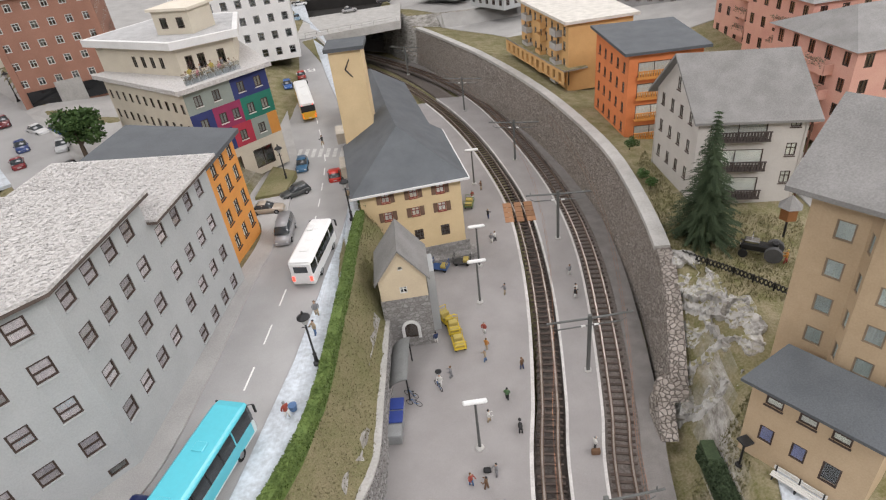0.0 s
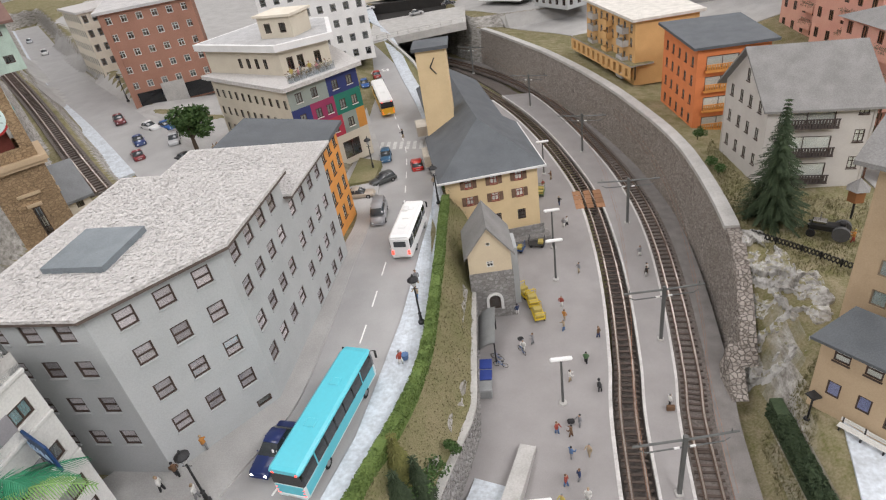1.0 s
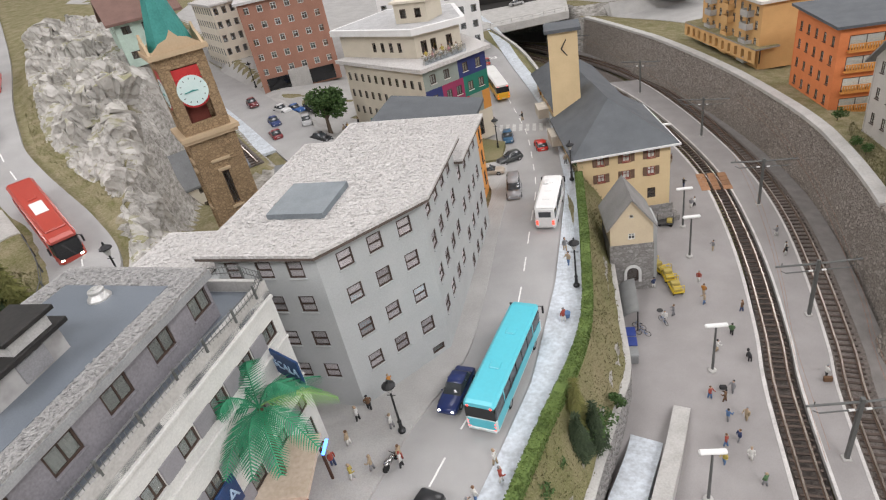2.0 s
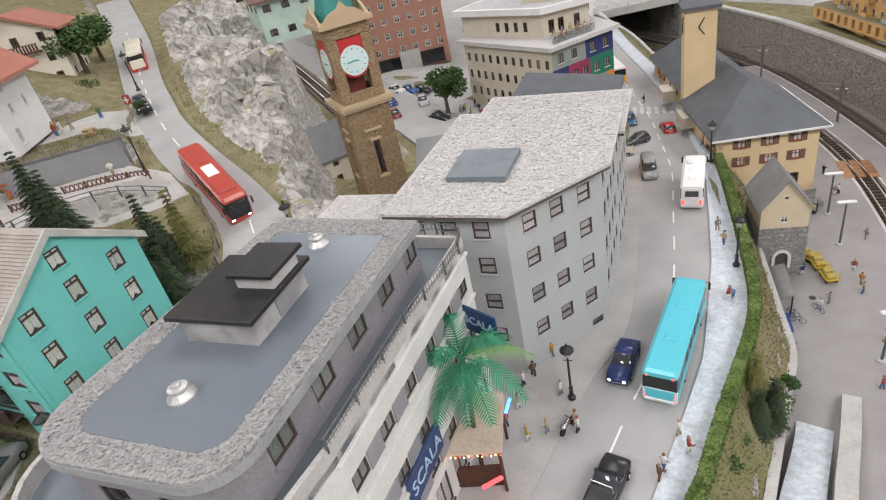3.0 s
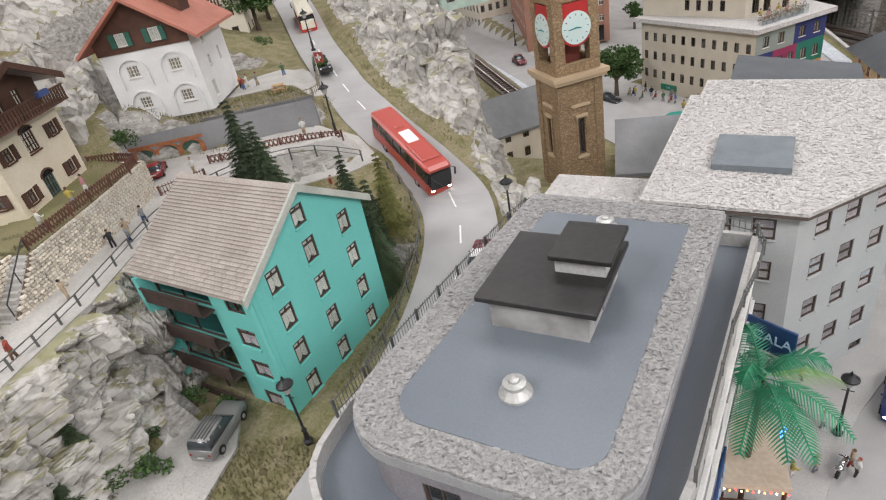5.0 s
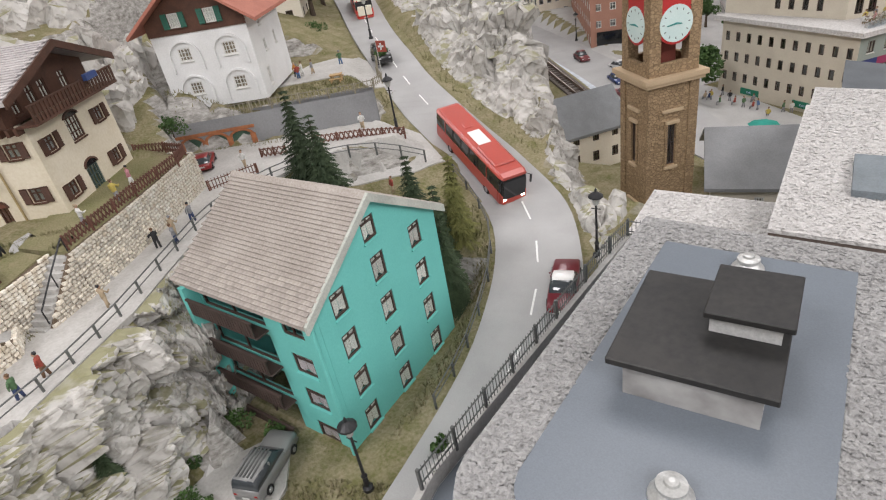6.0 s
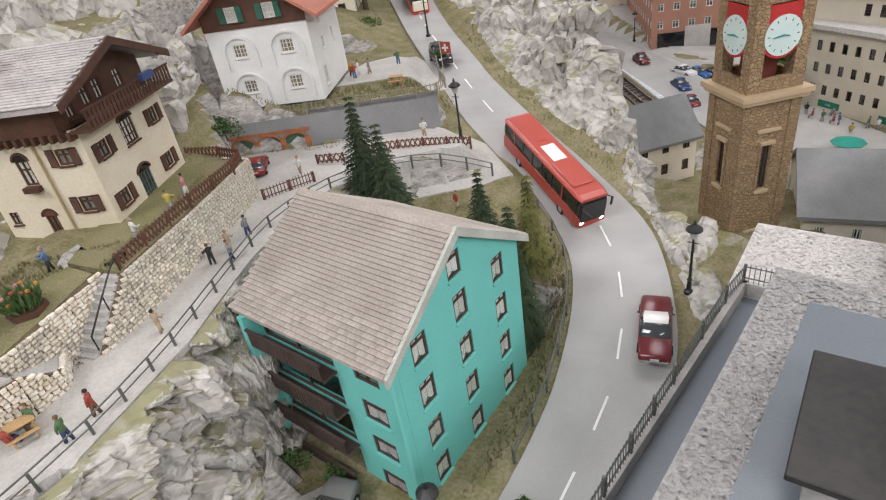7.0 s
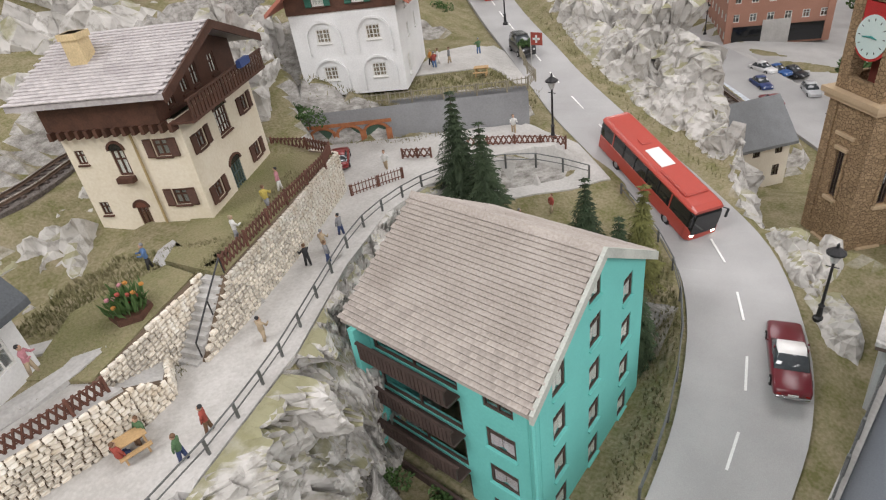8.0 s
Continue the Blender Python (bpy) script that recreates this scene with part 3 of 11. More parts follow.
def off(line, d, z):
    """A line beside another one, d to its right, at height z."""
    out = []
    for i, p in enumerate(line):
        a, b = line[max(0, i - 1)], line[min(len(line) - 1, i + 1)]
        t = (b - a).normalized()
        out.append(Vector((p.x + t.y * d, p.y - t.x * d, z)))
    return out


def track(line, name_label, z=-0.15, near=(22, 140), most=230):
    th = thing("railway_track", line[0].x, line[0].y, z - 0.6, name_label, "railway track", "railway tracks", kind="structure")
    sl = Mesh().box(-1.38, -0.15, -0.22, 1.38, 0.15, 0.0, 0.04).data("sleeper", SLEEPER)
    o = ORIGIN[th]
    count, rest, acc, last = 0, Mesh(), 0.0, line[0]
    for a, b in zip(line, line[1:]):
        acc += (b - a).length
        if acc < 0.72:
            continue
        acc = 0.0
        ang = math.degrees(math.atan2(b.y - a.y, b.x - a.x)) - 90
        if near[0] < a.y < near[1] and count < most:
            ob = new("sleeper", sl)
            ob.parent = th
            ob.matrix_basis = at(a.x - o[0], a.y - o[1], a.z + z - o[2], ang + rnd.uniform(-1.5, 1.5))
            count += 1
        else:
            m = Mesh().box(-1.5, -0.15, -0.22, 1.5, 0.15, 0.0)
            m.turned(pose(a.x, a.y, a.z + z, 0, 0, ang))
            rest.add(m.v, m.f)
    tagged(part("sleeper_row", rest, SLEEPER, th), kind="stuff")
    for side in (-1, 1):
        r = Mesh()
        for w0, w1, z0, z1, sl_ in ((-0.2, 0.2, 0.0, 0.05, 0), (-0.05, 0.05, 0.05, 0.2, 0), (-0.09, 0.09, 0.2, 0.26, 1)):
            r.slot = sl_
            l4 = [off(line, side * 0.83 + w, 0) for w in (w0, w1)]
            v, f = [], []
            for i in range(0, len(line)):
                for (l, zz) in ((l4[0], z0), (l4[1], z0), (l4[1], z1), (l4[0], z1)):
                    v.append((l[i].x, l[i].y, line[i].z + z + zz))
            for i in range(len(line) - 1):
                k = 4 * i
                f += [(k + 3, k + 2, k + 6, k + 7), (k + 1, k + 5, k + 6, k + 2), (k, k + 3, k + 7, k + 4)]
            r.add(v, f)
        part("rail", r, [RAIL_RUST, RAIL_TOP], th, "rusty rail with a bright worn head")
    return th


track(T1, "curved railway track with dark sleepers and bright rail heads")
track(T2, "curved railway track with dark sleepers beside the retaining wall")
tram_line = along(TRAM_C, 0.55)
track(tram_line, "narrow railway track on a grassy bank behind the rocks", near=(64, 110), most=70)
west_line = along(WEST_C, 0.55)
track(west_line, "mountain railway track behind the chalet", near=(-8, 45), most=60)


def bed(line, half):
    l, r = off(line, -half, 0), off(line, half, 0)
    for a, b, c in zip(l, r, line):
        a.z = b.z = c.z - 0.3
    ribbon("ballast", l, r, 0.6, BALLAST, "dark brown gravel ballast under the track", "ballast")


bed(T1[::3], 1.9), bed(T2[::3], 1.9), bed(tram_line[::3], 1.9), bed(west_line[::3], 1.9)
# gutter between track and wall, main platform, island platform
gut_l, gut_r = off(T2[::3], 1.7, -0.35), off(T2[::3], 4.4, -0.35)
ribbon("ground_strip", gut_l, [p for p in gut_r if p.y < 190], 0.5, mat("gravel_strip", (0.23, 0.215, 0.205), 0.95, c2=(0.16, 0.15, 0.14), fine=800, coarse=70, bump=0.6), "grey gravel strip at the wall's foot", "ground")
p_edge = [p for p in off(T1[::3], -1.75, 0.1) if p.y < 150]
p_back = [Vector((float(np.interp(p.y, LAWN_Y, LAWN_X)) - 3.0, p.y, 0.1)) for p in p_edge]
ribbon("platform", p_back, p_edge, 0.9, PLATFORM, "broad grey asphalt station platform", "platform")
ribbon("platform_edge", off(p_edge, -0.35, 0.13), off(p_edge, 0.06, 0.13), 0.6, EDGE, "pale kerb stones along the platform edge", "kerb")
i_l = [p for p in off(T1[::3], 1.75, 0.06) if p.y < 152]
i_r = [p for p in off(T2[::3], -1.75, 0.06) if p.y < 152]
ribbon("platform", i_l, i_r, 0.8, PLATFORM, "narrow grey island platform between the tracks", "platform")
ribbon("platform_edge", off(i_l, -0.06, 0.09), off(i_l, 0.25, 0.09), 0.6, EDGE, "pale kerb stones along the island platform", "kerb")
ribbon("platform_edge", off(i_r, -0.25, 0.09), off(i_r, 0.06, 0.09), 0.6, EDGE, "pale kerb stones along the island platform", "kerb")

# ---- retaining wall of rough stone, with a pale coping ----
wall_mat = stone_mat("rough_retaining_wall", (0.41, 0.37, 0.335), (0.26, 0.23, 0.205), (0.155, 0.137, 0.12), 0.0055, 0.1, 1.5, depth=0.0015)
base = [p for p in along([(x, y, -0.9) for x, y in zip(WALL_X, WALL_Y)], 0.8) if 37 < p.y < 180]
rw = Mesh()
rows = 16
v, f = [], []
for i, p in enumerate(base):
    top = -0.8 + (float(np.interp(p.y, WALL_Y, WALL_Z)) + 0.9) * float(smooth(32, 58, p.y))
    for j in range(rows + 1):
        zz = -0.9 + (top + 0.9) * j / rows
        wob = 0.16 * noise.noise(Vector((p.x * 1.3, p.y * 1.3, zz * 1.3))) + 0.12 * noise.noise(Vector((p.x * 3, p.y * 3, zz * 3)))
        v.append((p.x + 0.9 * j / rows + wob, p.y, zz))
    v.append((p.x + 2.6, p.y, top))
n = rows + 2
for i in range(len(base) - 1):
    for j in range(n - 1):
        k = i * n + j
        f.append((k, k + 1, k + n + 1, k + n))
rw.add(v, f)
rwall = solid("retaining_wall", rw, wall_mat, "tall dark rough-stone retaining wall along the railway", "wall", kind="structure")
cop_l = [Vector((p.x + 0.7, p.y, float(np.interp(p.y, WALL_Y, WALL_Z)) + 0.45)) for p in base if p.y > 57.5]
cop_r = [Vector((p.x + 2.5, p.y, q.z)) for p, q in zip([p for p in base if p.y > 57.5], cop_l)]
ribbon("coping", cop_l[::2], cop_r[::2], 0.6, CONCRETE, "pale concrete coping and footpath on the retaining wall", "coping")

# ---- houses: walls with real openings ----
def clip_top(poly, lines):
    """Cuts a (u, z) polygon by lines (a, b): z <= a + b*u."""
    for a, b in lines:
        out = []
        for p, q in zip(poly, poly[1:] + poly[:1]):
            dp, dq = p[1] - a - b * p[0], q[1] - a - b * q[0]
            if dp <= 1e-6:
                out.append(p)
            if (dp < -1e-6 and dq > 1e-6) or (dp > 1e-6 and dq < -1e-6):
                k = dp / (dp - dq)
                out.append((p[0] + k * (q[0] - p[0]), p[1] + k * (q[1] - p[1])))
        poly = out
        if len(poly) < 3:
            return []
    return poly


def wall(house, p, q, z0, z1, holes, material, th=0.4, top=(), name="wall", label=""):
    """A wall from p to q (outside on the right) with openings (u, z, w, h): u of the middle, z of the sill."""
    L = math.hypot(q[0] - p[0], q[1] - p[1])
    dx, dy = (q[0] - p[0]) / L, (q[1] - p[1]) / L
    us, zs = {0.0, L}, {z0, z1}
    for u, z, w, h in holes:
        us |= {u - w / 2, u + w / 2}
        zs |= {z, z + h}
    us, zs = sorted(us), sorted(zs)
    m = Mesh()

    def P(u, z, d):
        return (p[0] + dx * u - dy * d, p[1] + dy * u + dx * d, z)

    for ua, ub in zip(us, us[1:]):
        for za, zb in zip(zs, zs[1:]):
            mu, mz = (ua + ub) / 2, (za + zb) / 2
            if any(abs(mu - u) < w / 2 and z < mz < z + h for u, z, w, h in holes):
                continue
            c = clip_top([(ua, za), (ub, za), (ub, zb), (ua, zb)], top)
            if len(c) > 2:
                m.add([P(u, z, 0) for u, z in c], [tuple(range(len(c)))])
                m.add([P(u, z, th) for u, z in c], [tuple(range(len(c) - 1, -1, -1))])
    for u, z, w, h in holes:
        a, b = u - w / 2, u + w / 2
        m.add([P(a, z, 0), P(b, z, 0), P(b, z + h, 0), P(a, z + h, 0), P(a, z, th), P(b, z, th), P(b, z + h, th), P(a, z + h, th)],
              [(0, 1, 5, 4), (1, 2, 6, 5), (2, 3, 7, 6), (3, 0, 4, 7)])
    return part(name, m, material, house, label)


WIN = {}


def window_data(style, w, h, mats):
    """Meshes of one window, in its own plane: x along the wall, y inwards, z up from the sill's middle."""
    key = (style, round(w, 2), round(h, 2), tuple(m.name for m in mats))
    if key in WIN:
        return WIN[key]
    b = min(0.14, w * 0.14)
    fr = Mesh()
    x, d0, d1 = w / 2, 0.06, 0.2
    rc = [(-x, 0, -x + b, h), (x - b, 0, x, h), (-x, 0, x, b), (-x, h - b, x, h)]
    if style in ("cross", "two", "grid", "shutter", "shutgrid"):
        rc.append((-b * 0.35, b, b * 0.35, h - b))
    if style in ("cross", "shutter"):
        rc.append((-x + b, h * 0.6, x - b, h * 0.6 + b * 0.7))
    if style in ("sash",):
        rc.append((-x + b, h * 0.46, x - b, h * 0.46 + b * 0.9))
    if style in ("grid", "shutgrid"):
        rc += [(-x + b, h * k / 3 - 0.03, x - b, h * k / 3 + 0.03) for k in (1, 2)] + [(w * k - 0.03, b, w * k + 0.03, h - b) for k in (-0.25, 0.25)]
    if style == "top":
        rc += [(-x + b, h * 0.72, x - b, h * 0.72 + b * 0.9), (-b * 0.35, h * 0.72, b * 0.35, h)]
    fr.bars(rc, d0, d1)
    bits = [("window", fr, mats[0])]
    bits.append(("pane", Mesh().box(-x + b * 0.6, 0.11, b * 0.6, x - b * 0.6, 0.125, h - b * 0.6), GLASS))
    if len(mats) > 1:
        cu = Mesh()
        k = 9
        for s in (-1, 1):
            vv, ff = [], []
            for i in range(k):
                f = i / (k - 1)
                xx = s * (x * 0.99 - f * x * (0.97 if style == "top" else 0.985))
                yy = 0.15 + 0.02 * (i % 2)
                bot = h * (0.03 + 0.32 * max(0, f - 0.4)) if style == "top" else 0.02
                vv += [(xx, yy, bot), (xx, yy, h - 0.02)]
            for i in range(k - 1):
                q = (2 * i, 2 * i + 2, 2 * i + 3, 2 * i + 1)
                ff.append(q if s < 0 else q[::-1])
            cu.add(vv, ff)
        bits.append(("curtain", cu, mats[1]))
    if style.startswith("shut") and len(mats) > 2:
        for s in (-1, 1):
            sh = Mesh()
            x0, x1 = (x + 0.04, x + w * 0.55) if s > 0 else (-x - w * 0.55, -x - 0.04)
            prof = [(-0.02, -0.04), (-0.14, -0.04)]
            for i in range(7):
                z0 = 0.06 + (h - 0.12) * i / 7
                prof += [(-0.17, z0), (-0.1, z0 + (h - 0.12) / 7 * 0.9)]
            prof += [(-0.14, h + 0.04), (-0.02, h + 0.04)]
            k = len(prof)
            sh.add([(x0, *q) for q in prof] + [(x1, *q) for q in prof], [tuple(range(k)), tuple(range(2 * k - 1, k - 1, -1))] + [(i, i + k, (i + 1) % k + k, (i + 1) % k) for i in range(k)])
            bits.append(("shutter", sh, mats[2]))
    if style != "plain" and len(mats) > 1:
        bits.append(("sill", Mesh().box(-x - 0.08, -0.14, -0.14, x + 0.08, 0.12, -0.01, 0.02), mats[0] if len(mats) < 4 else mats[3]))
    WIN[key] = [(n, m.data(n, mt)) for n, m, mt in bits]
    return WIN[key]


def windows(house, p, q, holes, style, mats, th=0.4):
    L = math.hypot(q[0] - p[0], q[1] - p[1])
    dx, dy = (q[0] - p[0]) / L, (q[1] - p[1]) / L
    ang, o = math.degrees(math.atan2(dy, dx)), ORIGIN[house]
    for u, z, w, h in holes:
        top = None
        for n, data in window_data(style, w, h, mats):
            ob = new(n, data)
            if top is None:
                top, ob.parent = ob, house
                ob.matrix_basis = at(p[0] + dx * u - o[0], p[1] + dy * u - o[1], z - o[2], ang)
            else:
                ob.parent = top


def grid(us, zs, w, h):
    return [(u, z, w, h) for z in zs for u in us]


def spread(a, b, n):
    return [a + (b - a) * i / (n - 1) for i in range(n)]


def shell(house, poly, z0, z1, material, plan, th=0.4, tops=None):
    """Walls over a counter-clockwise plan. plan: side number -> list of (holes, style, mats)."""
    for i, (p, q) in enumerate(zip(poly, poly[1:] + poly[:1])):
        sets = (plan or {}).get(i, [])
        holes = [h for hs, _, _ in sets for h in hs]
        wall(house, p, q, z0, z1, holes, material[i] if isinstance(material, dict) else material, th, (tops or {}).get(i, ()))
        for hs, style, mats in sets:
            windows(house, p, q, hs, style, mats, th)
    # the rooms' shade is put into the floor's near-black colour
    part("inner_floor", Mesh().prism([(p[0] * 0.98 + 0.02 * sum(a[0] for a in poly) / len(poly), p[1] * 0.98 + 0.02 * sum(a[1] for a in poly) / len(poly)) for p in poly], z0 + 0.05, z0 + 0.2), SHADE_PAINT, house)


def grow(poly, d):
    """A convex plan made larger by d on every side."""
    n, out = len(poly), []
    for i in range(n):
        a, b, c = Vector(poly[i - 1]), Vector(poly[i]), Vector(poly[(i + 1) % n])
        e, f = (b - a).normalized(), (c - b).normalized()
        n1, n2 = Vector((e.y, -e.x)), Vector((f.y, -f.x))
        k = (n1 + n2) / max(0.2, 1 + n1.dot(n2))
        out.append((b.x + k.x * d, b.y + k.y * d))
    return out


WOODDARK = mat("dark_window_wood", (0.075, 0.05, 0.04), 0.6, bump=0.05)
BROWNWOOD = mat("dark_brown_wood", (0.10, 0.045, 0.028), 0.65, c2=(0.06, 0.028, 0.018), fine=900, coarse=120, vary=0.15)
WHITEWOOD = mat("white_window_wood", (0.75, 0.74, 0.7), 0.5, bump=0.03)
CURTAIN = mat("white_curtain", (0.8, 0.77, 0.7), 0.9, c2=(0.7, 0.68, 0.63), vary=0.2)
CURTAIN_PINK = mat("pinkish_curtain", (0.62, 0.54, 0.55), 0.9, c2=(0.46, 0.4, 0.42), vary=0.35)
CHIPPED = mat("chipped_stone_roof", (0.68, 0.66, 0.64), 0.9, c2=(0.52, 0.5, 0.485), fine=260, coarse=420, bump=1.0, depth=0.003)
SLATE = mat("dark_slate_roof", (0.115, 0.125, 0.135), 0.75, c2=(0.08, 0.088, 0.096), fine=900, coarse=35, bump=0.25)
GREYTILE = mat("grey_tile_roof", (0.27, 0.264, 0.257), 0.85, c2=(0.19, 0.186, 0.18), fine=700, coarse=40, bump=0.4)
BLUEROOF = mat("blue_grey_roof_felt", (0.165, 0.188, 0.215), 0.36, c2=(0.135, 0.155, 0.18), fine=1500, coarse=12, bump=0.05)
DARKFELT = mat("black_roof_felt", (0.015, 0.015, 0.015), 0.5, c2=(0.032, 0.03, 0.028), fine=300, coarse=40, bump=0.15)
TEAL = mat("teal_render", (0.165, 0.55, 0.50), 0.75, c2=(0.14, 0.49, 0.445), fine=900, coarse=30, bump=0.1)
LIGHTGREY = mat("light_grey_render", (0.44, 0.455, 0.455), 0.85, c2=(0.38, 0.395, 0.395), fine=800, coarse=25, bump=0.15)
ORANGE = mat("orange_render", (0.74, 0.33, 0.08), 0.8, c2=(0.62, 0.27, 0.07), fine=700, coarse=40, bump=0.15)
REDORANGE = mat("red_orange_render", (0.72, 0.24, 0.09), 0.8, c2=(0.62, 0.2, 0.07), fine=700, coarse=40, bump=0.15)
OCHRE = mat("ochre_render", (0.68, 0.42, 0.18), 0.8, c2=(0.6, 0.36, 0.15), fine=700, coarse=40, bump=0.15)
CREAM = mat("cream_render", (0.66, 0.56, 0.4), 0.85, c2=(0.58, 0.48, 0.34), fine=700, coarse=40, bump=0.15)
PALECREAM = mat("pale_cream_render", (0.72, 0.67, 0.57), 0.85, c2=(0.64, 0.58, 0.48), fine=700, coarse=40, bump=0.2)
WHITE = mat("white_render", (0.76, 0.76, 0.75), 0.85, c2=(0.66, 0.66, 0.65), fine=700, coarse=40, bump=0.2)
PINK = mat("pink_render", (0.66, 0.39, 0.31), 0.85, c2=(0.6, 0.32, 0.26), fine=700, coarse=40, bump=0.15)
TAN = mat("tan_render", (0.5, 0.38, 0.25), 0.85, c2=(0.44, 0.33, 0.21), fine=700, coarse=40, bump=0.2)
BRICKBROWN = mat("brown_red_render", (0.37, 0.195, 0.14), 0.85, c2=(0.3, 0.155, 0.11), fine=700, coarse=30, bump=0.15)
SANDSTONE = stone_mat("tan_sandstone", (0.42, 0.3, 0.18), (0.28, 0.195, 0.115), (0.19, 0.135, 0.085), 0.0042, 0.08, 1.5, depth=0.0007)
GREYSTONE = stone_mat("grey_rubble_stone", (0.40, 0.39, 0.38), (0.24, 0.23, 0.22), (0.2, 0.19, 0.18), 0.0055, 0.07, 1.3, depth=0.0006)


def flat_roof(house, poly, z, th, over, material, label="", smooth_=False):
    return part("roof", Mesh().prism(grow(poly, over), z - th, z), material, house, label, smooth_)


# the grey house with the chipped stone roof
GP = [(-45, 21.6), (-35.4, 21.6), (-28.7, 30.2), (-28.7, 43.4), (-45, 43.4)]
GP_LOW = [(-45, 43.4), (-28.7, 43.4), (-28.7, 55.9), (-45, 55.9)]
grey = thing("apartment_house", -37, 38, 11, "light grey apartment house with chipped-stone roof and dark window frames", "house")
gz = [15.6, 19.5, 23.4, 27.0]
gm = (WOODDARK, CURTAIN_PINK, WOODDARK, LIGHTGREY)
shell(grey, GP, 10.5, 29.4, LIGHTGREY, {
    0: [(grid([1.6, 4.6, 7.5], [z + 0.3 for z in gz], 1.5, 1.7), "sash", gm)],
    1: [(grid([2.55, 5.6, 8.8], gz, 1.5, 1.7), "sash", gm), ([(9.4, 12.6, 1.5, 0.8)], "plain", (WOODDARK,))],
    2: [(grid([1.9, 4.8, 7.7, 10.5], gz, 1.5, 1.7), "sash", gm)],
})
shell(grey, GP_LOW, 10.5, 26.9, LIGHTGREY, {1: [(grid([1.3, 4.3, 7.2, 10.0], [12.4, 16.3, 20.2, 24.3], 1.4, 1.7), "sash", gm)]})
FASCIA = mat("dark_brown_fascia", (0.13, 0.10, 0.085), 0.8, bump=0.1)
roof_hi = [(-46, 20.6), (-34.9, 20.6), (-27.7, 29.9), (-27.7, 43.9), (-46, 43.9)]
roof_lo = [(-46, 43.3), (-27.7, 43.3), (-27.7, 57), (-46, 57)]


def chips(parent, poly, zf, n, size, material, hole=None):
    """Loose stone chips lying over a flat roof, too many to count."""
    q = np.array(poly, float)
    lo, hi = q.min(0), q.max(0)
    v, f = [], []
    xs = np.array([rnd.uniform(lo[0], hi[0]) for _ in range(n)])
    yy = np.array([rnd.uniform(lo[1], hi[1]) for _ in range(n)])
    ok = poly_dist(q, xs, yy) == 0
    if hole is not None:
        ok &= poly_dist(np.array(hole, float), xs, yy) > 0.1
    for x, y in zip(xs[ok].tolist(), yy[ok].tolist()):
        z, a, k = zf(x, y), rnd.uniform(0, 6.28), len(v)
        r = size * rnd.uniform(0.6, 1.4)
        tx, ty, m = rnd.uniform(-0.18, 0.18), rnd.uniform(-0.18, 0.18), rnd.choice((4, 5))
        for i in range(m):
            b = a + 6.283 * i / m + rnd.uniform(-0.3, 0.3)
            rr = r * rnd.uniform(0.7, 1.1)
            dx, dy = rr * math.cos(b), rr * 0.75 * math.sin(b)
            v.append((x + dx, y + dy, z + 0.05 + tx * dx + ty * dy))
        v.append((x, y, z - 0.1))
        f.append(tuple(range(k, k + m)))
        f += [(k + (i + 1) % m, k + i, k + m) for i in range(m)]
    return tagged(part("chip_layer", Mesh().add(v, f), material, parent), kind="stuff")


for rp, z0 in ((roof_hi, 30.4), (roof_lo, 27.75)):
    part("roof", Mesh().slab([(x, y, z0 - 0.02 * (x + 46)) for x, y in rp], 0.28), CHIPPED, grey, "pale chipped-stone roof slab")
    part("fascia", Mesh().slab([(x, y, z0 - 0.285 - 0.02 * (x + 46)) for x, y in grow(rp, -0.06)], 0.3), FASCIA, grey)
    chips(grey, grow(rp, -0.3), lambda x, y: z0 - 0.02 * (x + 46), 9000 if z0 > 30 else 3000, 0.24, CHIPPED)
part("roof_hatch", Mesh().slab([(-41.8, 26.4, 30.85), (-36.2, 26.3, 30.8), (-36.2, 32.4, 30.8), (-41.9, 32.5, 30.85)], 0.75), mat("blue_grey_panel", (0.2, 0.23, 0.25), 0.5, bump=0.05), grey, "flat blue-grey roof hatch")

# lower wing of the grey house towards the mountain road
WING = [(-55.3, 17.7), (-46.1, 17.7), (-46.1, 28.9), (-55.3, 28.9)]
part("wing", Mesh().prism([(-54.8, 18.6), (-45, 18.6), (-45, 28.4), (-54.8, 28.4)], 14, 27.6), LIGHTGREY, grey, "plain grey lower wing")
part("roof", Mesh().prism(WING, 27.72, 28.0), CHIPPED, grey, "pale chipped-stone roof slab")
part("fascia", Mesh().prism(grow(WING, -0.06), 27.42, 27.715), FASCIA, grey)
chips(grey, grow(WING, -0.3), lambda x, y: 28.0, 2600, 0.24, CHIPPED)

settle(grey, 0.76, -0.1, 0.2, 1.003, -1.0)

# orange house beside it
OP = [(-41, 56.2), (-28.6, 56.2), (-28.6, 67.8), (-41, 67.8)]
orange = thing("apartment_house", -35, 62, 11, "narrow bright orange house with a dark slate roof", "house")
shell(orange, OP, 10.5, 25.4, ORANGE, {1: [(grid(spread(1.7, 10, 4), [13.2, 16.6, 20, 23], 1.3, 1.9), "cross", (WOODDARK, CURTAIN))]})
part("roof", Mesh().slab([(-41.6, 56, 27.6), (-27.6, 56, 25.8), (-27.6, 68.4, 25.8), (-41.6, 68.4, 27.6)], 0.5), SLATE, orange, "dark slate roof")

settle(orange, -0.9, 0.3, 0)

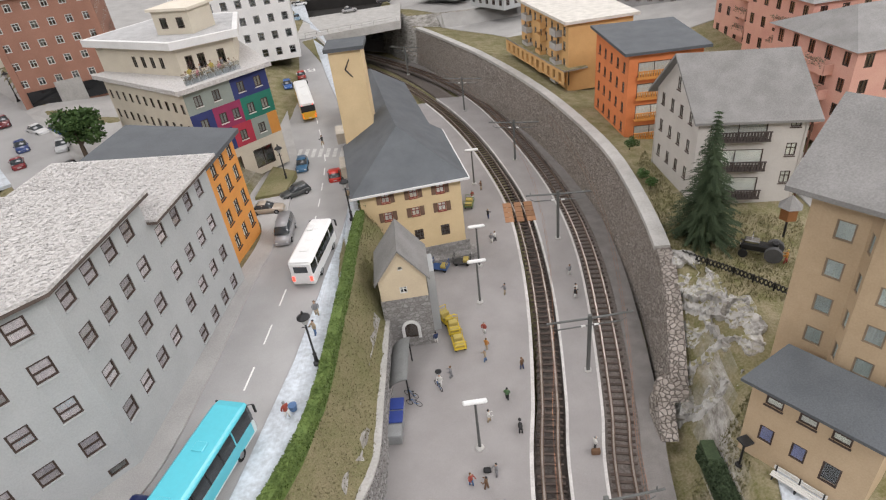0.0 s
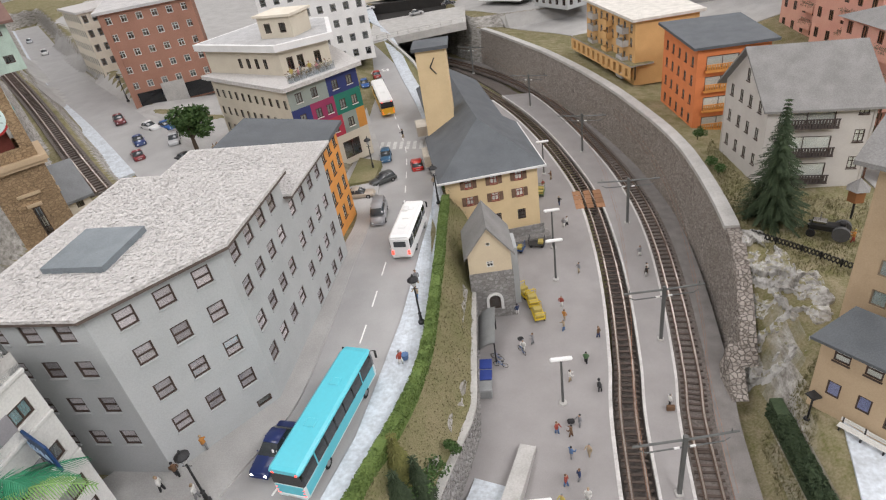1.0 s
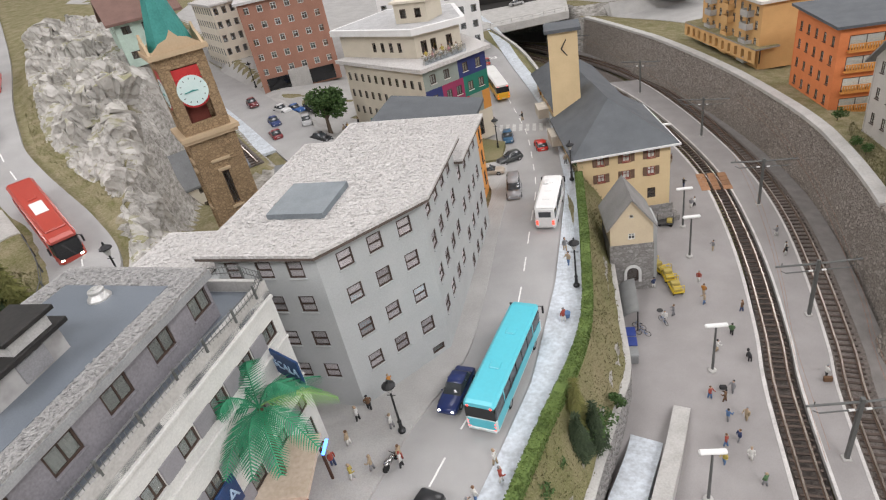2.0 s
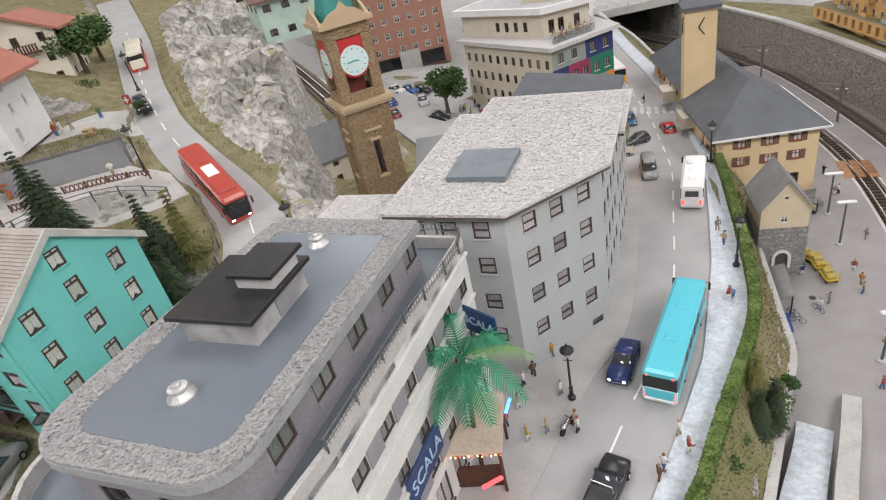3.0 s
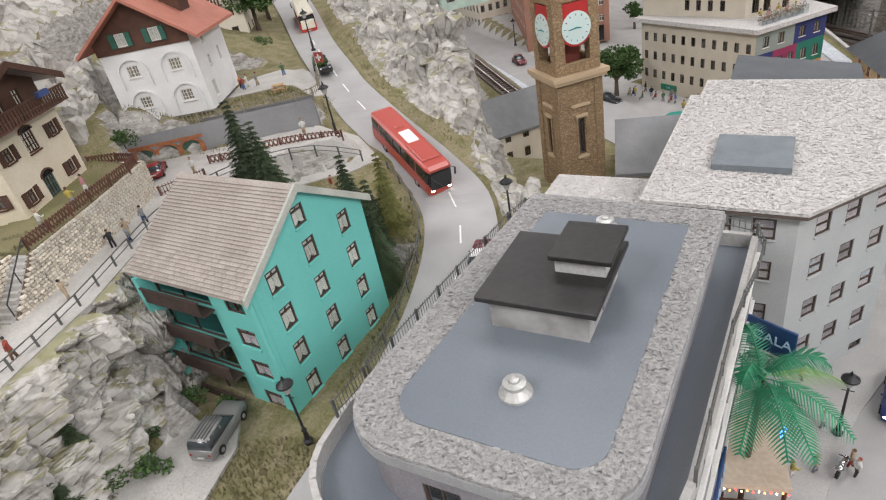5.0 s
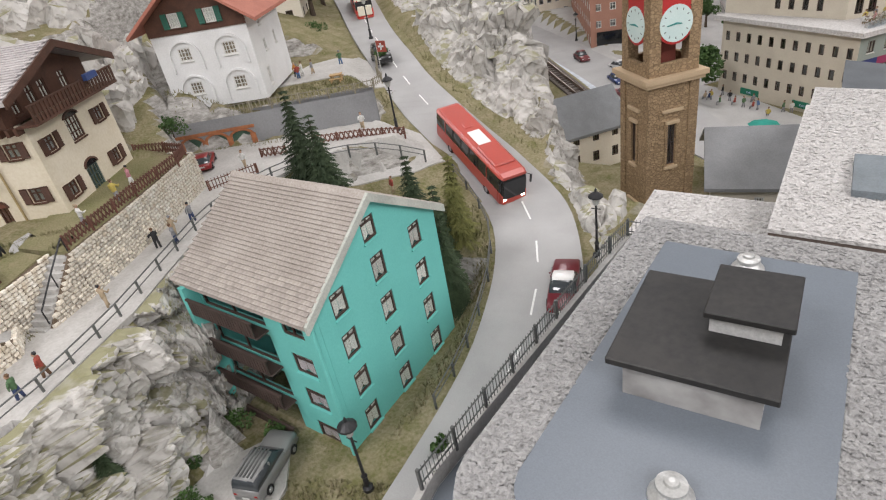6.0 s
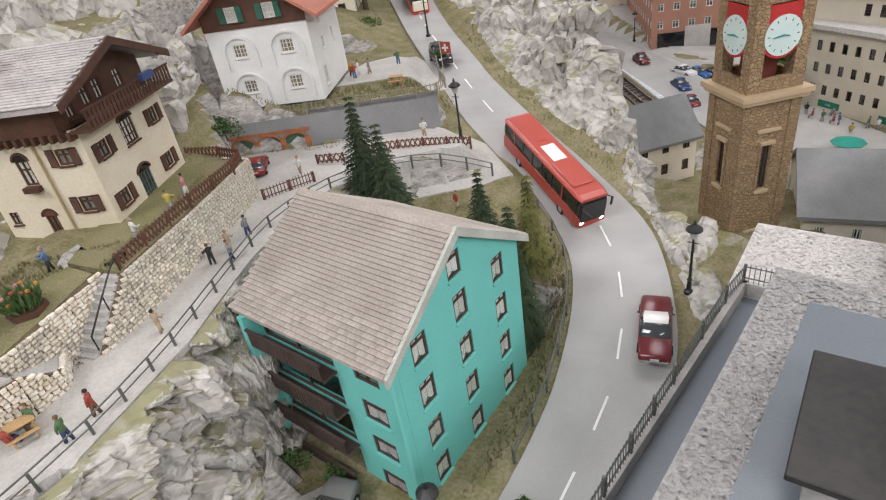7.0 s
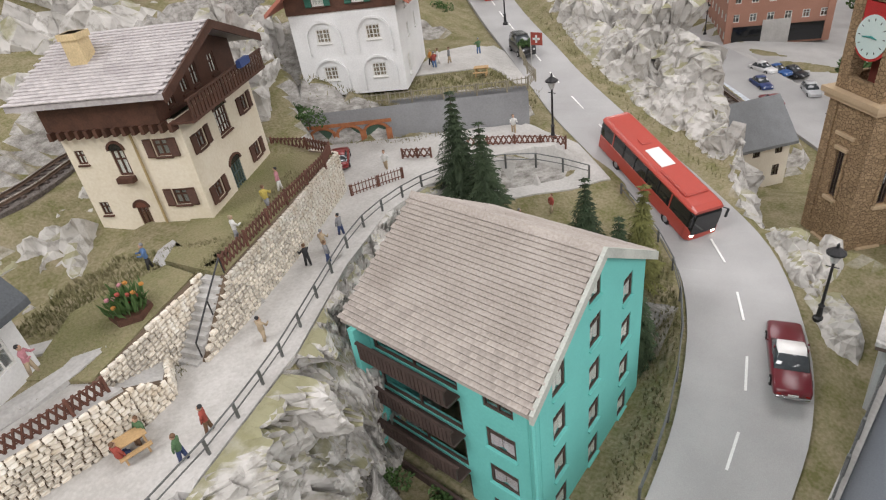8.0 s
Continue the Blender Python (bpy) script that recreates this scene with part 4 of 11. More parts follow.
# the teal house
TP = [(-77.6, 0.5), (-66, 0.5), (-66.7, 13.9), (-77.6, 13.9)]
teal = thing("apartment_house", -72, 7, 20.6, "teal apartment house with grey tiled gable roof and dark balconies", "house")
tw = (WOODDARK, CURTAIN, WOODDARK, TEAL)
gwin = [(u, z - 0.95, 1.35, 1.9) for z in (22.6, 25.8, 29.0) for u in (2.4, 6.5, 10.8)] + [(2.4, 31.25, 1.35, 1.8), (6.5, 31.25, 1.35, 1.9), (10.8, 31.25, 1.35, 1.8), (6.4, 34.3, 1.35, 1.6)]
pitch = 4.6 / 7.3
shell(teal, TP, 20.4, 38, TEAL, {
    1: [(gwin, "top", tw)],
    0: [(grid([9.4], [21.4, 24.5, 27.5], 1.9, 1.6), "top", (WOODDARK, CURTAIN_PINK, WOODDARK, TEAL)), ([(9.4, 30.6, 1.9, 1.1)], "two", (WOODDARK,)), ([(3.6, 21.3 + 3.1 * k, 6.4, 2.4 if k < 3 else 1.6) for k in range(4)], "two", (WOODDARK,))],
}, tops={0: [(32.8, 0)], 1: [(32.75, pitch), (32.75 + 13.4 * pitch, -pitch)], 2: [(32.8, 0)], 3: [(32.75, pitch), (32.75 + 13.4 * pitch, -pitch)]})
EAVES, RIDGE = 32.7, 37.3
tr = Mesh()
tr.slab([(-78.9, -0.2, EAVES), (-65.6, -0.2, EAVES), (-65.95, 7.1, RIDGE), (-78.9, 7.1, RIDGE)], 0.35)
tr.slab([(-78.9, 7.1, RIDGE), (-65.95, 7.1, RIDGE), (-66.4, 14.6, EAVES), (-78.9, 14.6, EAVES)], 0.35)
TILE = mat("weathered_tile", (0.41, 0.37, 0.335), 0.85, c2=(0.28, 0.245, 0.215), fine=700, coarse=28, bump=0.4, vary=0.14)
troof = part("roof", tr, TILE, teal, "weathered grey-brown tiled roof")


def tiles(parent, material, a, b, c, d, w, h, th, limit, name="roof_tile"):
    """Courses of lapped tiles on the slope a-b (eaves) to d-c (ridge): the first ones as parts, the rest joined."""
    a, b, c, d = (Vector(q) for q in (a, b, c, d))
    up_, al = (d - a), (b - a).normalized()
    n = int(up_.length / h)
    nrm = al.cross(up_.normalized())
    rot = Matrix((al, up_.normalized(), nrm)).transposed().to_4x4()
    tilt = Matrix.Translation((0, 0, th * CM * 0.9)) @ Matrix.Rotation(-math.atan2(th, h), 4, "X")
    tilt_cm = Matrix.Translation((0, 0, th * 0.9)) @ Matrix.Rotation(-math.atan2(th, h), 4, "X")
    data = Mesh().box(-w * 0.494, -h * 0.05, 0, w * 0.494, h * 1.05, th).data(name, material)
    rest, count, o = Mesh(), 0, ORIGIN[parent]
    for j in range(n):
        f = j / n
        p0, p1 = a.lerp(d, f), b.lerp(c, f)
        L = (p1 - p0).length
        k = int(L / w)
        for i in range(k):
            p = p0 + al * ((i + 0.5 + 0.5 * (j % 2)) * L / (k + 0.5)) + nrm * rnd.uniform(0.0, 0.02)
            m = Matrix.Translation(p) @ rot @ tilt_cm
            if count < limit:
                ob = new(name, data)
                ob.parent = parent
                ob.matrix_basis = Matrix.Translation(((p.x - o[0]) * CM, (p.y - o[1]) * CM, (p.z - o[2]) * CM)) @ rot @ tilt
                count += 1
            else:
                q = Mesh().box(-w * 0.494, -h * 0.05, 0, w * 0.494, h * 1.05, th).turned(m)
                rest.add(q.v, q.f)
    if rest.v:
        tagged(part("tile_layer", rest, material, parent), kind="stuff")


tiles(troof, TILE, (-78.9, -0.28, EAVES - 0.02), (-65.6, -0.28, EAVES - 0.02), (-65.95, 7.05, RIDGE - 0.02), (-78.9, 7.05, RIDGE - 0.02), 0.36, 0.3, 0.085, 290)
tiles(troof, TILE, (-66.4, 14.65, EAVES), (-78.9, 14.65, EAVES), (-78.9, 7.1, RIDGE), (-65.95, 7.1, RIDGE), 0.36, 0.3, 0.085, 0)
part("ridge_cap", Mesh().slab([(-78.9, 6.8, 37.3), (-65.9, 6.8, 37.3), (-65.9, 7.1, 37.55), (-78.9, 7.1, 37.55)], 0.12).slab([(-78.9, 7.1, 37.55), (-65.9, 7.1, 37.55), (-65.9, 7.4, 37.3), (-78.9, 7.4, 37.3)], 0.12), TILE, troof)
BAL = mat("dark_balcony_board", (0.075, 0.05, 0.042), 0.7, vary=0.1)
for k in range(4):
    zb = 21.1 + 3.1 * k
    bal = part("balcony", Mesh().box(-77.5, -0.5, zb - 0.15, -70.7, 0.7, zb, 0.03), BAL, teal, "dark balcony with vertical boards")
    for i in range(22):
        part("board", Mesh().box(-77.4 + i * 0.3, -0.55, zb, -77.16 + i * 0.3, -0.45, zb + 1.15), BAL, bal)
    part("rail", Mesh().box(-77.5, -0.6, zb + 1.12, -70.7, -0.4, zb + 1.25), BAL, bal)
part("pier", Mesh().box(-78.0, -0.5, 20.5, -77.5, 0.6, 32.4), TEAL, teal)
part("bargeboard", Mesh().slab([(-65.72, -0.3, EAVES + 0.12), (-65.5, -0.3, EAVES + 0.12), (-65.82, 7.1, RIDGE + 0.25), (-66.04, 7.1, RIDGE + 0.25)], 0.6).slab([(-66.04, 7.1, RIDGE + 0.25), (-65.82, 7.1, RIDGE + 0.25), (-66.25, 14.7, EAVES + 0.12), (-66.47, 14.7, EAVES + 0.12)], 0.6), mat("pale_bargeboard", (0.5, 0.52, 0.47), 0.8), teal)
part("downpipe", Mesh().cyl((-65.9, 0.25, 20.6), (-65.9, 0.25, 32.4), 0.14), TEAL, teal)

settle(teal, -1.18, 0.88, -0.95, 1.034, -2.66)

# the long house with the rounded blue-grey flat roof
SP = []
for cx, cy, a0, cr in ((-50.0, -4.6, 180, 3.1), (-42.9, -5.1, 270, 2.6)):
    SP += [(cx + cr * math.cos(math.radians(a0 + 15 * i)), cy + cr * math.sin(math.radians(a0 + 15 * i))) for i in range(7)]
SP += [(-39.6, 14.4), (-51.6, 15.2)]
CURTAIN_GREY = mat("grey_roller_blind", (0.30, 0.30, 0.28), 0.85, vary=0.25)
CINEWHITE = mat("off_white_render", (0.66, 0.66, 0.63), 0.85, c2=(0.54, 0.54, 0.52), fine=700, coarse=40, bump=0.2)
PANELGREY = mat("mauve_grey_panel", (0.27, 0.265, 0.28), 0.75, c2=(0.22, 0.215, 0.23), vary=0.12)
cinema = thing("commercial_building", -46, 4, 12, "long cinema building with rounded blue-grey flat roof", "building")
top_walls = mat("mauve_grey_wall", (0.27, 0.26, 0.28), 0.8, fine=600, coarse=40)
shell(cinema, SP, 29.4, 32.8, top_walls, {13: [(grid(spread(1.4, 18.2, 5), [30.7], 2.1, 1.6), "two", (WOODDARK, CURTAIN_GREY, WOODDARK, top_walls))], 7: [([], "two", (WOODDARK,))], 6: [(grid(spread(2, 6, 2), [29.9], 1.9, 1.5), "two", (WOODDARK,))]})
CHIPEDGE = mat("pale_chip_edge", (0.44, 0.435, 0.425), 0.9, c2=(0.3, 0.295, 0.29), fine=300, coarse=500, bump=1.0, depth=0.003)
part("roof", Mesh().prism(grow(SP, 0.35), 32.7, 33.4), CHIPEDGE, cinema, "flat roof with a border of pale chips")
part("roof_edge", Mesh().prism(grow(SP, 0.42), 32.6, 33.15), mat("pale_metal_edge", (0.42, 0.43, 0.44), 0.5, 0.3), cinema, "pale metal roof edge")
inner = []
for cx, cy, a0, cr in ((-49.4, -4.5, 180, 1.8), (-42.9, -4.9, 270, 1.5)):
    inner += [(cx + cr * math.cos(math.radians(a0 + 15 * i)), cy + cr * math.sin(math.radians(a0 + 15 * i))) for i in range(7)]
inner += [(-41.0, 12.6), (-50.1, 13.0)]
chips(cinema, grow(SP, 0.08), lambda x, y: 33.4, 15000, 0.17, CHIPEDGE, inner)
part("roof_felt", Mesh().prism(inner, 33.2, 33.44), BLUEROOF, cinema, "smooth blue-grey roof felt")
# terrace on the street side and the lower storeys
bow = [(-56.2, -4), (-55.7, -8.6), (-51.2, -11.2), (-43.6, -11.2), (-39.3, -8.6), (-38.4, -3)]
for _ in range(2):   # the terrace's rounded end
    bow = [bow[0]] + [c for a, b in zip(bow, bow[1:]) for c in ((a[0] * 0.75 + b[0] * 0.25, a[1] * 0.75 + b[1] * 0.25), (a[0] * 0.25 + b[0] * 0.75, a[1] * 0.25 + b[1] * 0.75))] + [bow[-1]]
LP = bow + [(-37.3, 17.6), (-53.9, 18.3)]
CW = (WOODDARK, CURTAIN_GREY, WOODDARK, CINEWHITE)
shell(cinema, LP, 12, 29.4, CINEWHITE, {
    len(bow) - 1: [(grid(spread(1.5, 18.9, 6), [25.7, 21.3, 17.6], 1.7, 1.35), "two", CW), (grid(spread(2, 18.5, 6), [13], 2.2, 3.4), "two", (WOODDARK, CURTAIN_PINK))],
    len(bow): [(grid([3, 8], [25.7, 21.4], 1.3, 1.5), "two", CW)],
})
for zz in (25.65, 21.25, 17.55):
    for u in (3.24, 6.72, 10.2, 13.68, 17.16):
        x = -38.4 + 1.1 * (u / 20.6)
        part("wall_panel", Mesh().box(-0.02, -0.86, zz, 0.1, 0.86, zz + 1.5, 0.03).turned(pose(x, -3 + u, 0, 0, 0, -3.05)), PANELGREY, cinema, "mauve-grey panel between windows")
for zz in (28.6, 24.6, 20.4):
    part("ledge", Mesh().box(-0.3, 0, zz, 0.25, 20.6, zz + 0.3, 0.05).turned(pose(-38.4, -3, 0, 0, 0, -3.05)), CINEWHITE, cinema)
part("terrace", Mesh().prism(LP, 28.9, 29.35), BLUEROOF, cinema, "blue-grey terrace floor")
pr = Mesh()
ring = LP + [LP[0]]
for i, (a, b) in enumerate(zip(ring, ring[1:])):
    L = math.hypot(b[0] - a[0], b[1] - a[1])
    ex, ey = (b[0] - a[0]) / L, (b[1] - a[1]) / L
    pr.prism([a, b, (b[0] - ey * 0.35, b[1] + ex * 0.35), (a[0] - ey * 0.35, a[1] + ex * 0.35)], 29.3, 30.3)
part("parapet", pr, CONCRETE, cinema, "pale parapet")
# roof house and vents
part("roof_house", Mesh().prism([(-48.9, 0.8), (-43.8, 0.8), (-43.8, 6.5), (-48.9, 6.5)], 33.4, 35.2), mat("chipped_whitewash", (0.4, 0.395, 0.385), 0.9, c2=(0.13, 0.122, 0.118), fine=50, coarse=32, bump=0.3, mixbias=0.6), cinema, "roof house with flaking whitewash")
part("roof_house_top", Mesh().box(-49.5, 0.4, 35.15, -43.3, 7.0, 35.5, 0.05), DARKFELT, cinema, "black felt top")
part("roof_house", Mesh().prism([(-46.2, 3.4), (-43.6, 3.4), (-43.6, 6.2), (-46.2, 6.2)], 35.5, 36.4), mat("dull_white_metal", (0.5, 0.5, 0.49), 0.7), cinema)
part("roof_house_top", Mesh().box(-46.4, 3.0, 36.4, -43.2, 6.6, 36.7, 0.04), DARKFELT, cinema, "black felt top")
part("roof_door", Mesh().box(-43.82, 3.2, 33.6, -43.7, 5.2, 34.9, 0.02), mat("grey_door", (0.3, 0.3, 0.31), 0.7), cinema)
for vx, vy in ((-46.0, -3.3), (-45.7, 11.4)):
    part("roof_vent", Mesh().lathe([(0.8, 33.44), (0.78, 33.56), (0.5, 33.9), (0.48, 34.0), (0.56, 34.02), (0.54, 34.12), (0.28, 34.2), (0.24, 34.3), (0.1, 34.34)], vx, vy, 20), mat("pale_metal", (0.6, 0.6, 0.58), 0.4, 0.5, bump=0.03), cinema, "round pale metal vent")

# ---- more houses ----
def frame_axes(o, e):
    """Plan axes at o: along e, and to its left."""
    L = math.hypot(*e)
    ex, ey = e[0] / L, e[1] / L
    return lambda u, v: (o[0] + ex * u - ey * v, o[1] + ey * u + ex * v)


def gable_roof(house, A, u0, u1, v0, v1, ze, zr, over, th, material, label="", axis="u", ridge=0.5, gap=1.2):
    """A saddle roof over the plan rectangle in axes A; the ridge runs along u or v."""
    m = Mesh()
    if axis == "u":
        r = v0 + (v1 - v0) * ridge
        sl0, sl1 = (zr - ze) / (r - v0), (zr - ze) / (v1 - r)
        m.slab([(*A(u0 - over, v0 - over), ze - sl0 * over), (*A(u1 + over, v0 - over), ze - sl0 * over), (*A(u1 + over, r), zr), (*A(u0 - over, r), zr)], th)
        m.slab([(*A(u0 - over, r), zr), (*A(u1 + over, r), zr), (*A(u1 + over, v1 + over), ze - sl1 * over), (*A(u0 - over, v1 + over), ze - sl1 * over)], th)
    else:
        r = u0 + (u1 - u0) * ridge
        sl0, sl1 = (zr - ze) / (r - u0), (zr - ze) / (u1 - r)
        m.slab([(*A(u0 - over, v0 - over), ze - sl0 * over), (*A(r, v0 - over), zr), (*A(r, v1 + over), zr), (*A(u0 - over, v1 + over), ze - sl0 * over)], th)
        m.slab([(*A(r, v0 - over), zr), (*A(u1 + over, v0 - over), ze - sl1 * over), (*A(u1 + over, v1 + over), ze - sl1 * over), (*A(r, v1 + over), zr)], th)
    return part("roof", m, material, house, label)


def block(name, label, o, e, w, d, z0, z1, wallm, roofm, cols, rows, win=(1.3, 1.7), style="cross", mats=None, roof="flat", zr=None, over=0.7, cols2=None, category="house", grp="", mats_full=False):
    """A plain house: front from o along e for w, d deep to the left of e, windows in even rows on the front and its two sides."""
    A = frame_axes(o, e)
    mats = (mats or (WOODDARK, CURTAIN))[:1] if z1 < 60 and not mats_full else mats
    h = thing(name, *A(w / 2, d / 2), z0, label, category, grp)
    poly = [A(0, 0), A(w, 0), A(w, d), A(0, d)]
    st = (z1 - z0) / rows
    zs = [z0 + st * (k + 0.32) for k in range(rows)]
    cols2 = cols2 or max(2, round(cols * d / w))
    pl = {0: [(grid([w * (i + 0.5) / cols for i in range(cols)], zs, *win), style, mats)]}
    for sd in (1, 3):
        pl[sd] = [(grid([d * (i + 0.5) / cols2 for i in range(cols2)], zs, *win), style, mats)]
    tops = {}
    zt = z1
    if roof == "gable_u":
        zt = zr
        k = (zr - z1) / (d / 2)
        for sd in (1, 3):
            tops[sd] = [(z1, k), (z1 + k * d, -k)]
        tops[0] = tops[2] = [(z1, 0)]
    if roof == "gable_v":
        zt = zr
        k = (zr - z1) / (w / 2)
        for sd in (0, 2):
            tops[sd] = [(z1, k), (z1 + k * w, -k)]
        tops[1] = tops[3] = [(z1, 0)]
    shell(h, poly, z0, zt, wallm, pl, tops=tops)
    if roof == "flat":
        part("roof", Mesh().prism([A(-over, -over), A(w + over, -over), A(w + over, d + over), A(-over, d + over)], z1 - 0.05, z1 + 0.5), roofm, h)
    elif roof == "hip":
        m = Mesh()
        c = [(*A(-over, -over), z1), (*A(w + over, -over), z1), (*A(w + over, d + over), z1), (*A(-over, d + over), z1)]
        r0, r1 = ((*A(w * 0.3, d / 2), zr), (*A(w * 0.7, d / 2), zr)) if w > d else ((*A(w / 2, d * 0.3), zr), (*A(w / 2, d * 0.7), zr))
        if w > d:
            m.add([*c, r0, r1], [(0, 1, 5, 4), (1, 2, 5), (2, 3, 4, 5), (3, 0, 4), (3, 2, 1, 0)])
        else:
            m.add([*c, r0, r1], [(0, 1, 4), (1, 2, 5, 4), (2, 3, 5), (3, 0, 4, 5), (3, 2, 1, 0)])
        part("roof", m, roofm, h)
    else:
        gable_roof(h, A, 0, w, 0, d, z1, zr, over, 0.4, roofm, axis=roof[-1])
    return h, A


# the station: main block, long wing, clock tower
ST = frame_axes((-15.9, 75.3), (15.0, 3.3))
station = thing("station_building", -9, 92, 0, "cream station building with dark slate hipped roof and clock tower", "station")
STATION = mat("warm_cream_render", (0.70, 0.55, 0.33), 0.85, c2=(0.62, 0.48, 0.28), fine=700, coarse=40, bump=0.15)
REDWIN = mat("red_window_wood", (0.27, 0.06, 0.05), 0.6, bump=0.05)
SHUT = mat("brown_shutter", (0.17, 0.1, 0.065), 0.7, vary=0.1)
stw = (REDWIN, CURTAIN, SHUT, REDWIN)
W_ = 15.4
f_holes = [(u, z - 0.75, 1.3, 1.5) for z in (10.9, 7.8) for u in (3.8, 8.05, 12.2)]
arch_holes = [(8.1, 2.6, 1.4, 2.0), (12.3, 2.6, 1.4, 2.0)]
shell(station, [ST(0, 0), ST(W_, 0), ST(W_, 18.5), ST(0, 18.5)], -3.2, 12.6, STATION, {
    0: [(f_holes, "shutter", stw), (arch_holes, "grid", (WOODDARK,))],
    3: [(grid([4, 9, 14], [10.6], 1.2, 1.5), "cross", (REDWIN, CURTAIN))],
    1: [(grid([3, 8, 13], [7.0, 10.1], 1.3, 1.5), "cross", (REDWIN, CURTAIN)), (grid([3, 8, 13], [1.6], 1.6, 2.4), "grid", (WOODDARK,))],
})
for u, z in ((8.1, 4.55), (12.3, 4.55)):
    part("arch", Mesh().turned(Matrix.Identity(4)).prism([(-0.75, -0.06), (0.75, -0.06), (0.75, 0.1), (-0.75, 0.1)], 0, 0.12).turned(pose(*ST(u, 0), z, 0, 0, math.degrees(math.atan2(3.3, 15)))), STATION, station)
part("plinth", Mesh().prism([ST(5.5, -0.12), ST(W_ + 0.6, -0.12), ST(W_ + 0.6, 0), ST(5.5, 0)], -2.5, 1.0).prism([ST(6.5, -1.6), ST(W_ + 1.4, -1.6), ST(W_ + 1.4, 1.5), ST(6.5, 1.5)], -2.5, -0.9), GREYSTONE, station, "grey stone base")
rfm = Mesh()
ze, zr = 12.45, 17.9
e0, e1, e2, e3 = (*ST(-1.2, -1.1), ze), (*ST(W_ + 1.2, -1.1), ze), (*ST(W_ + 1.2, 19.3), ze), (*ST(-1.2, 19.3), ze)
ra, rb = (*ST(7.9, 10.5), zr), (*ST(7.4, 22), zr)
rfm.add([e0, e1, e2, e3, ra, rb], [(0, 1, 4), (1, 2, 5, 4), (3, 0, 4, 5), (2, 3, 5), (3, 2, 1, 0)])
rfm.prism([ST(-1.2, -1.1), ST(W_ + 1.2, -1.1), ST(W_ + 1.2, 19.3), ST(-1.2, 19.3)], ze - 0.3, ze - 0.01)
part("roof", rfm, SLATE, station, "dark slate hipped roof")
part("gutter", Mesh().prism([ST(-1.3, -1.25), ST(W_ + 1.3, -1.25), ST(W_ + 1.3, -1.08), ST(-1.3, -1.08)], ze - 0.3, ze + 0.02).prism([ST(W_ + 1.15, -1.1), ST(W_ + 1.32, -1.1), ST(W_ + 1.32, 19.3), ST(W_ + 1.15, 19.3)], ze - 0.3, ze + 0.02), WHITE, station, "white gutter")
WG = frame_axes(ST(1.6, 18.5), (14.5, 3.4))
shell(station, [WG(0, 0), WG(12.2, 0), WG(11.8, 31), WG(0, 33)], -3.2, 12.0, STATION, {3: [(grid(spread(4, 30, 6), [9.4], 1.4, 1.8), "cross", (REDWIN, CURTAIN))], 1: [(grid(spread(3, 28, 6), [2, 7], 1.5, 2.2), "cross", (REDWIN, CURTAIN))]})
wm = Mesh()
c = [(*WG(-1.2, -1), 12.1), (*WG(13.6, -1), 12.1), (*WG(13.2, 32.2), 12.1), (*WG(-1.2, 34.2), 12.1)]
wm.add(c + [(*WG(6.2, -1), 17.2), (*WG(6.0, 29.5), 17.2)], [(1, 2, 5, 4), (3, 0, 4, 5), (2, 3, 5), (3, 2, 1, 0), (0, 1, 4)])
part("roof", wm, SLATE, station, "dark slate roof of the wing")
TW = frame_axes((-20.44, 93.75), (5.27, 0.35))
part("tower", Mesh().prism([TW(0, 0), TW(5.28, 0), TW(5.28, 5.28), TW(0, 5.28)], 5, 28.65), STATION, station, "tall plain cream tower")
part("tower_cap", Mesh().prism([TW(-0.6, -0.6), TW(5.88, -0.6), TW(5.88, 5.88), TW(-0.6, 5.88)], 28.65, 29.25), SLATE, station, "flat slate cap")
for face in ((lambda u, z: (*TW(u, -0.06), z + -0.75)), (lambda u, z: (*TW(-0.06, 5.28 - u), z + -0.75))):
    part("clock_hand", Mesh().cyl(face(2.3, 26.4), face(3.2, 28.0), 0.13, 0.1, 6).cyl(face(2.3, 26.4), face(3.3, 25.1), 0.13, 0.1, 6), DARK_METAL, station, "dark clock hands")
porch = mat("pale_porch", (0.55, 0.5, 0.42), 0.8)
for u in (12.5, 28.0):
    part("porch", Mesh().prism([ST(-2.2, u), ST(0, u), ST(0, u + 4.6), ST(-2.2, u + 4.6)], 9.6, 11.6), porch, station, "low pale street porch")

settle(station, -0.52, -6.09, 2.85, 0.92, 0.68)

# the little stone-footed house by the platform
CH = frame_axes((-11.6, 56.9), (5.8, 0.4))
chapel = thing("gatekeeper_house", -8.7, 60, 0, "small cream house with steep slate gable and stone base", "house")
shell(chapel, [CH(0, 0), CH(5.8, 0), CH(5.8, 6.6), CH(0, 6.6)], 6.4, 14, CREAM, {0: [([(2.9, 7.2, 0.95, 1.0)], "cross", (WHITEWOOD,)), ([(2.9, 10.6, 0.55, 0.55)], "plain", (WHITEWOOD,))]},
      tops={0: [(9.7, 1.38), (9.7 + 5.8 * 1.38, -1.38)], 2: [(9.7, 1.38), (9.7 + 5.8 * 1.38, -1.38)], 1: [(9.7, 0)], 3: [(9.7, 0)]})
gable_roof(chapel, CH, 0, 5.8, 0, 6.6, 9.9, 13.8, 0.5, 0.3, GREYTILE, "steep grey slate roof", axis="v")
shell(chapel, [CH(-0.1, -0.12), CH(5.9, -0.12), CH(5.9, 6.7), CH(-0.1, 6.7)], -2.2, 6.5, GREYSTONE, {0: [([(3.0, 0.15, 1.7, 2.5)], "plain", (WOODDARK,))]})
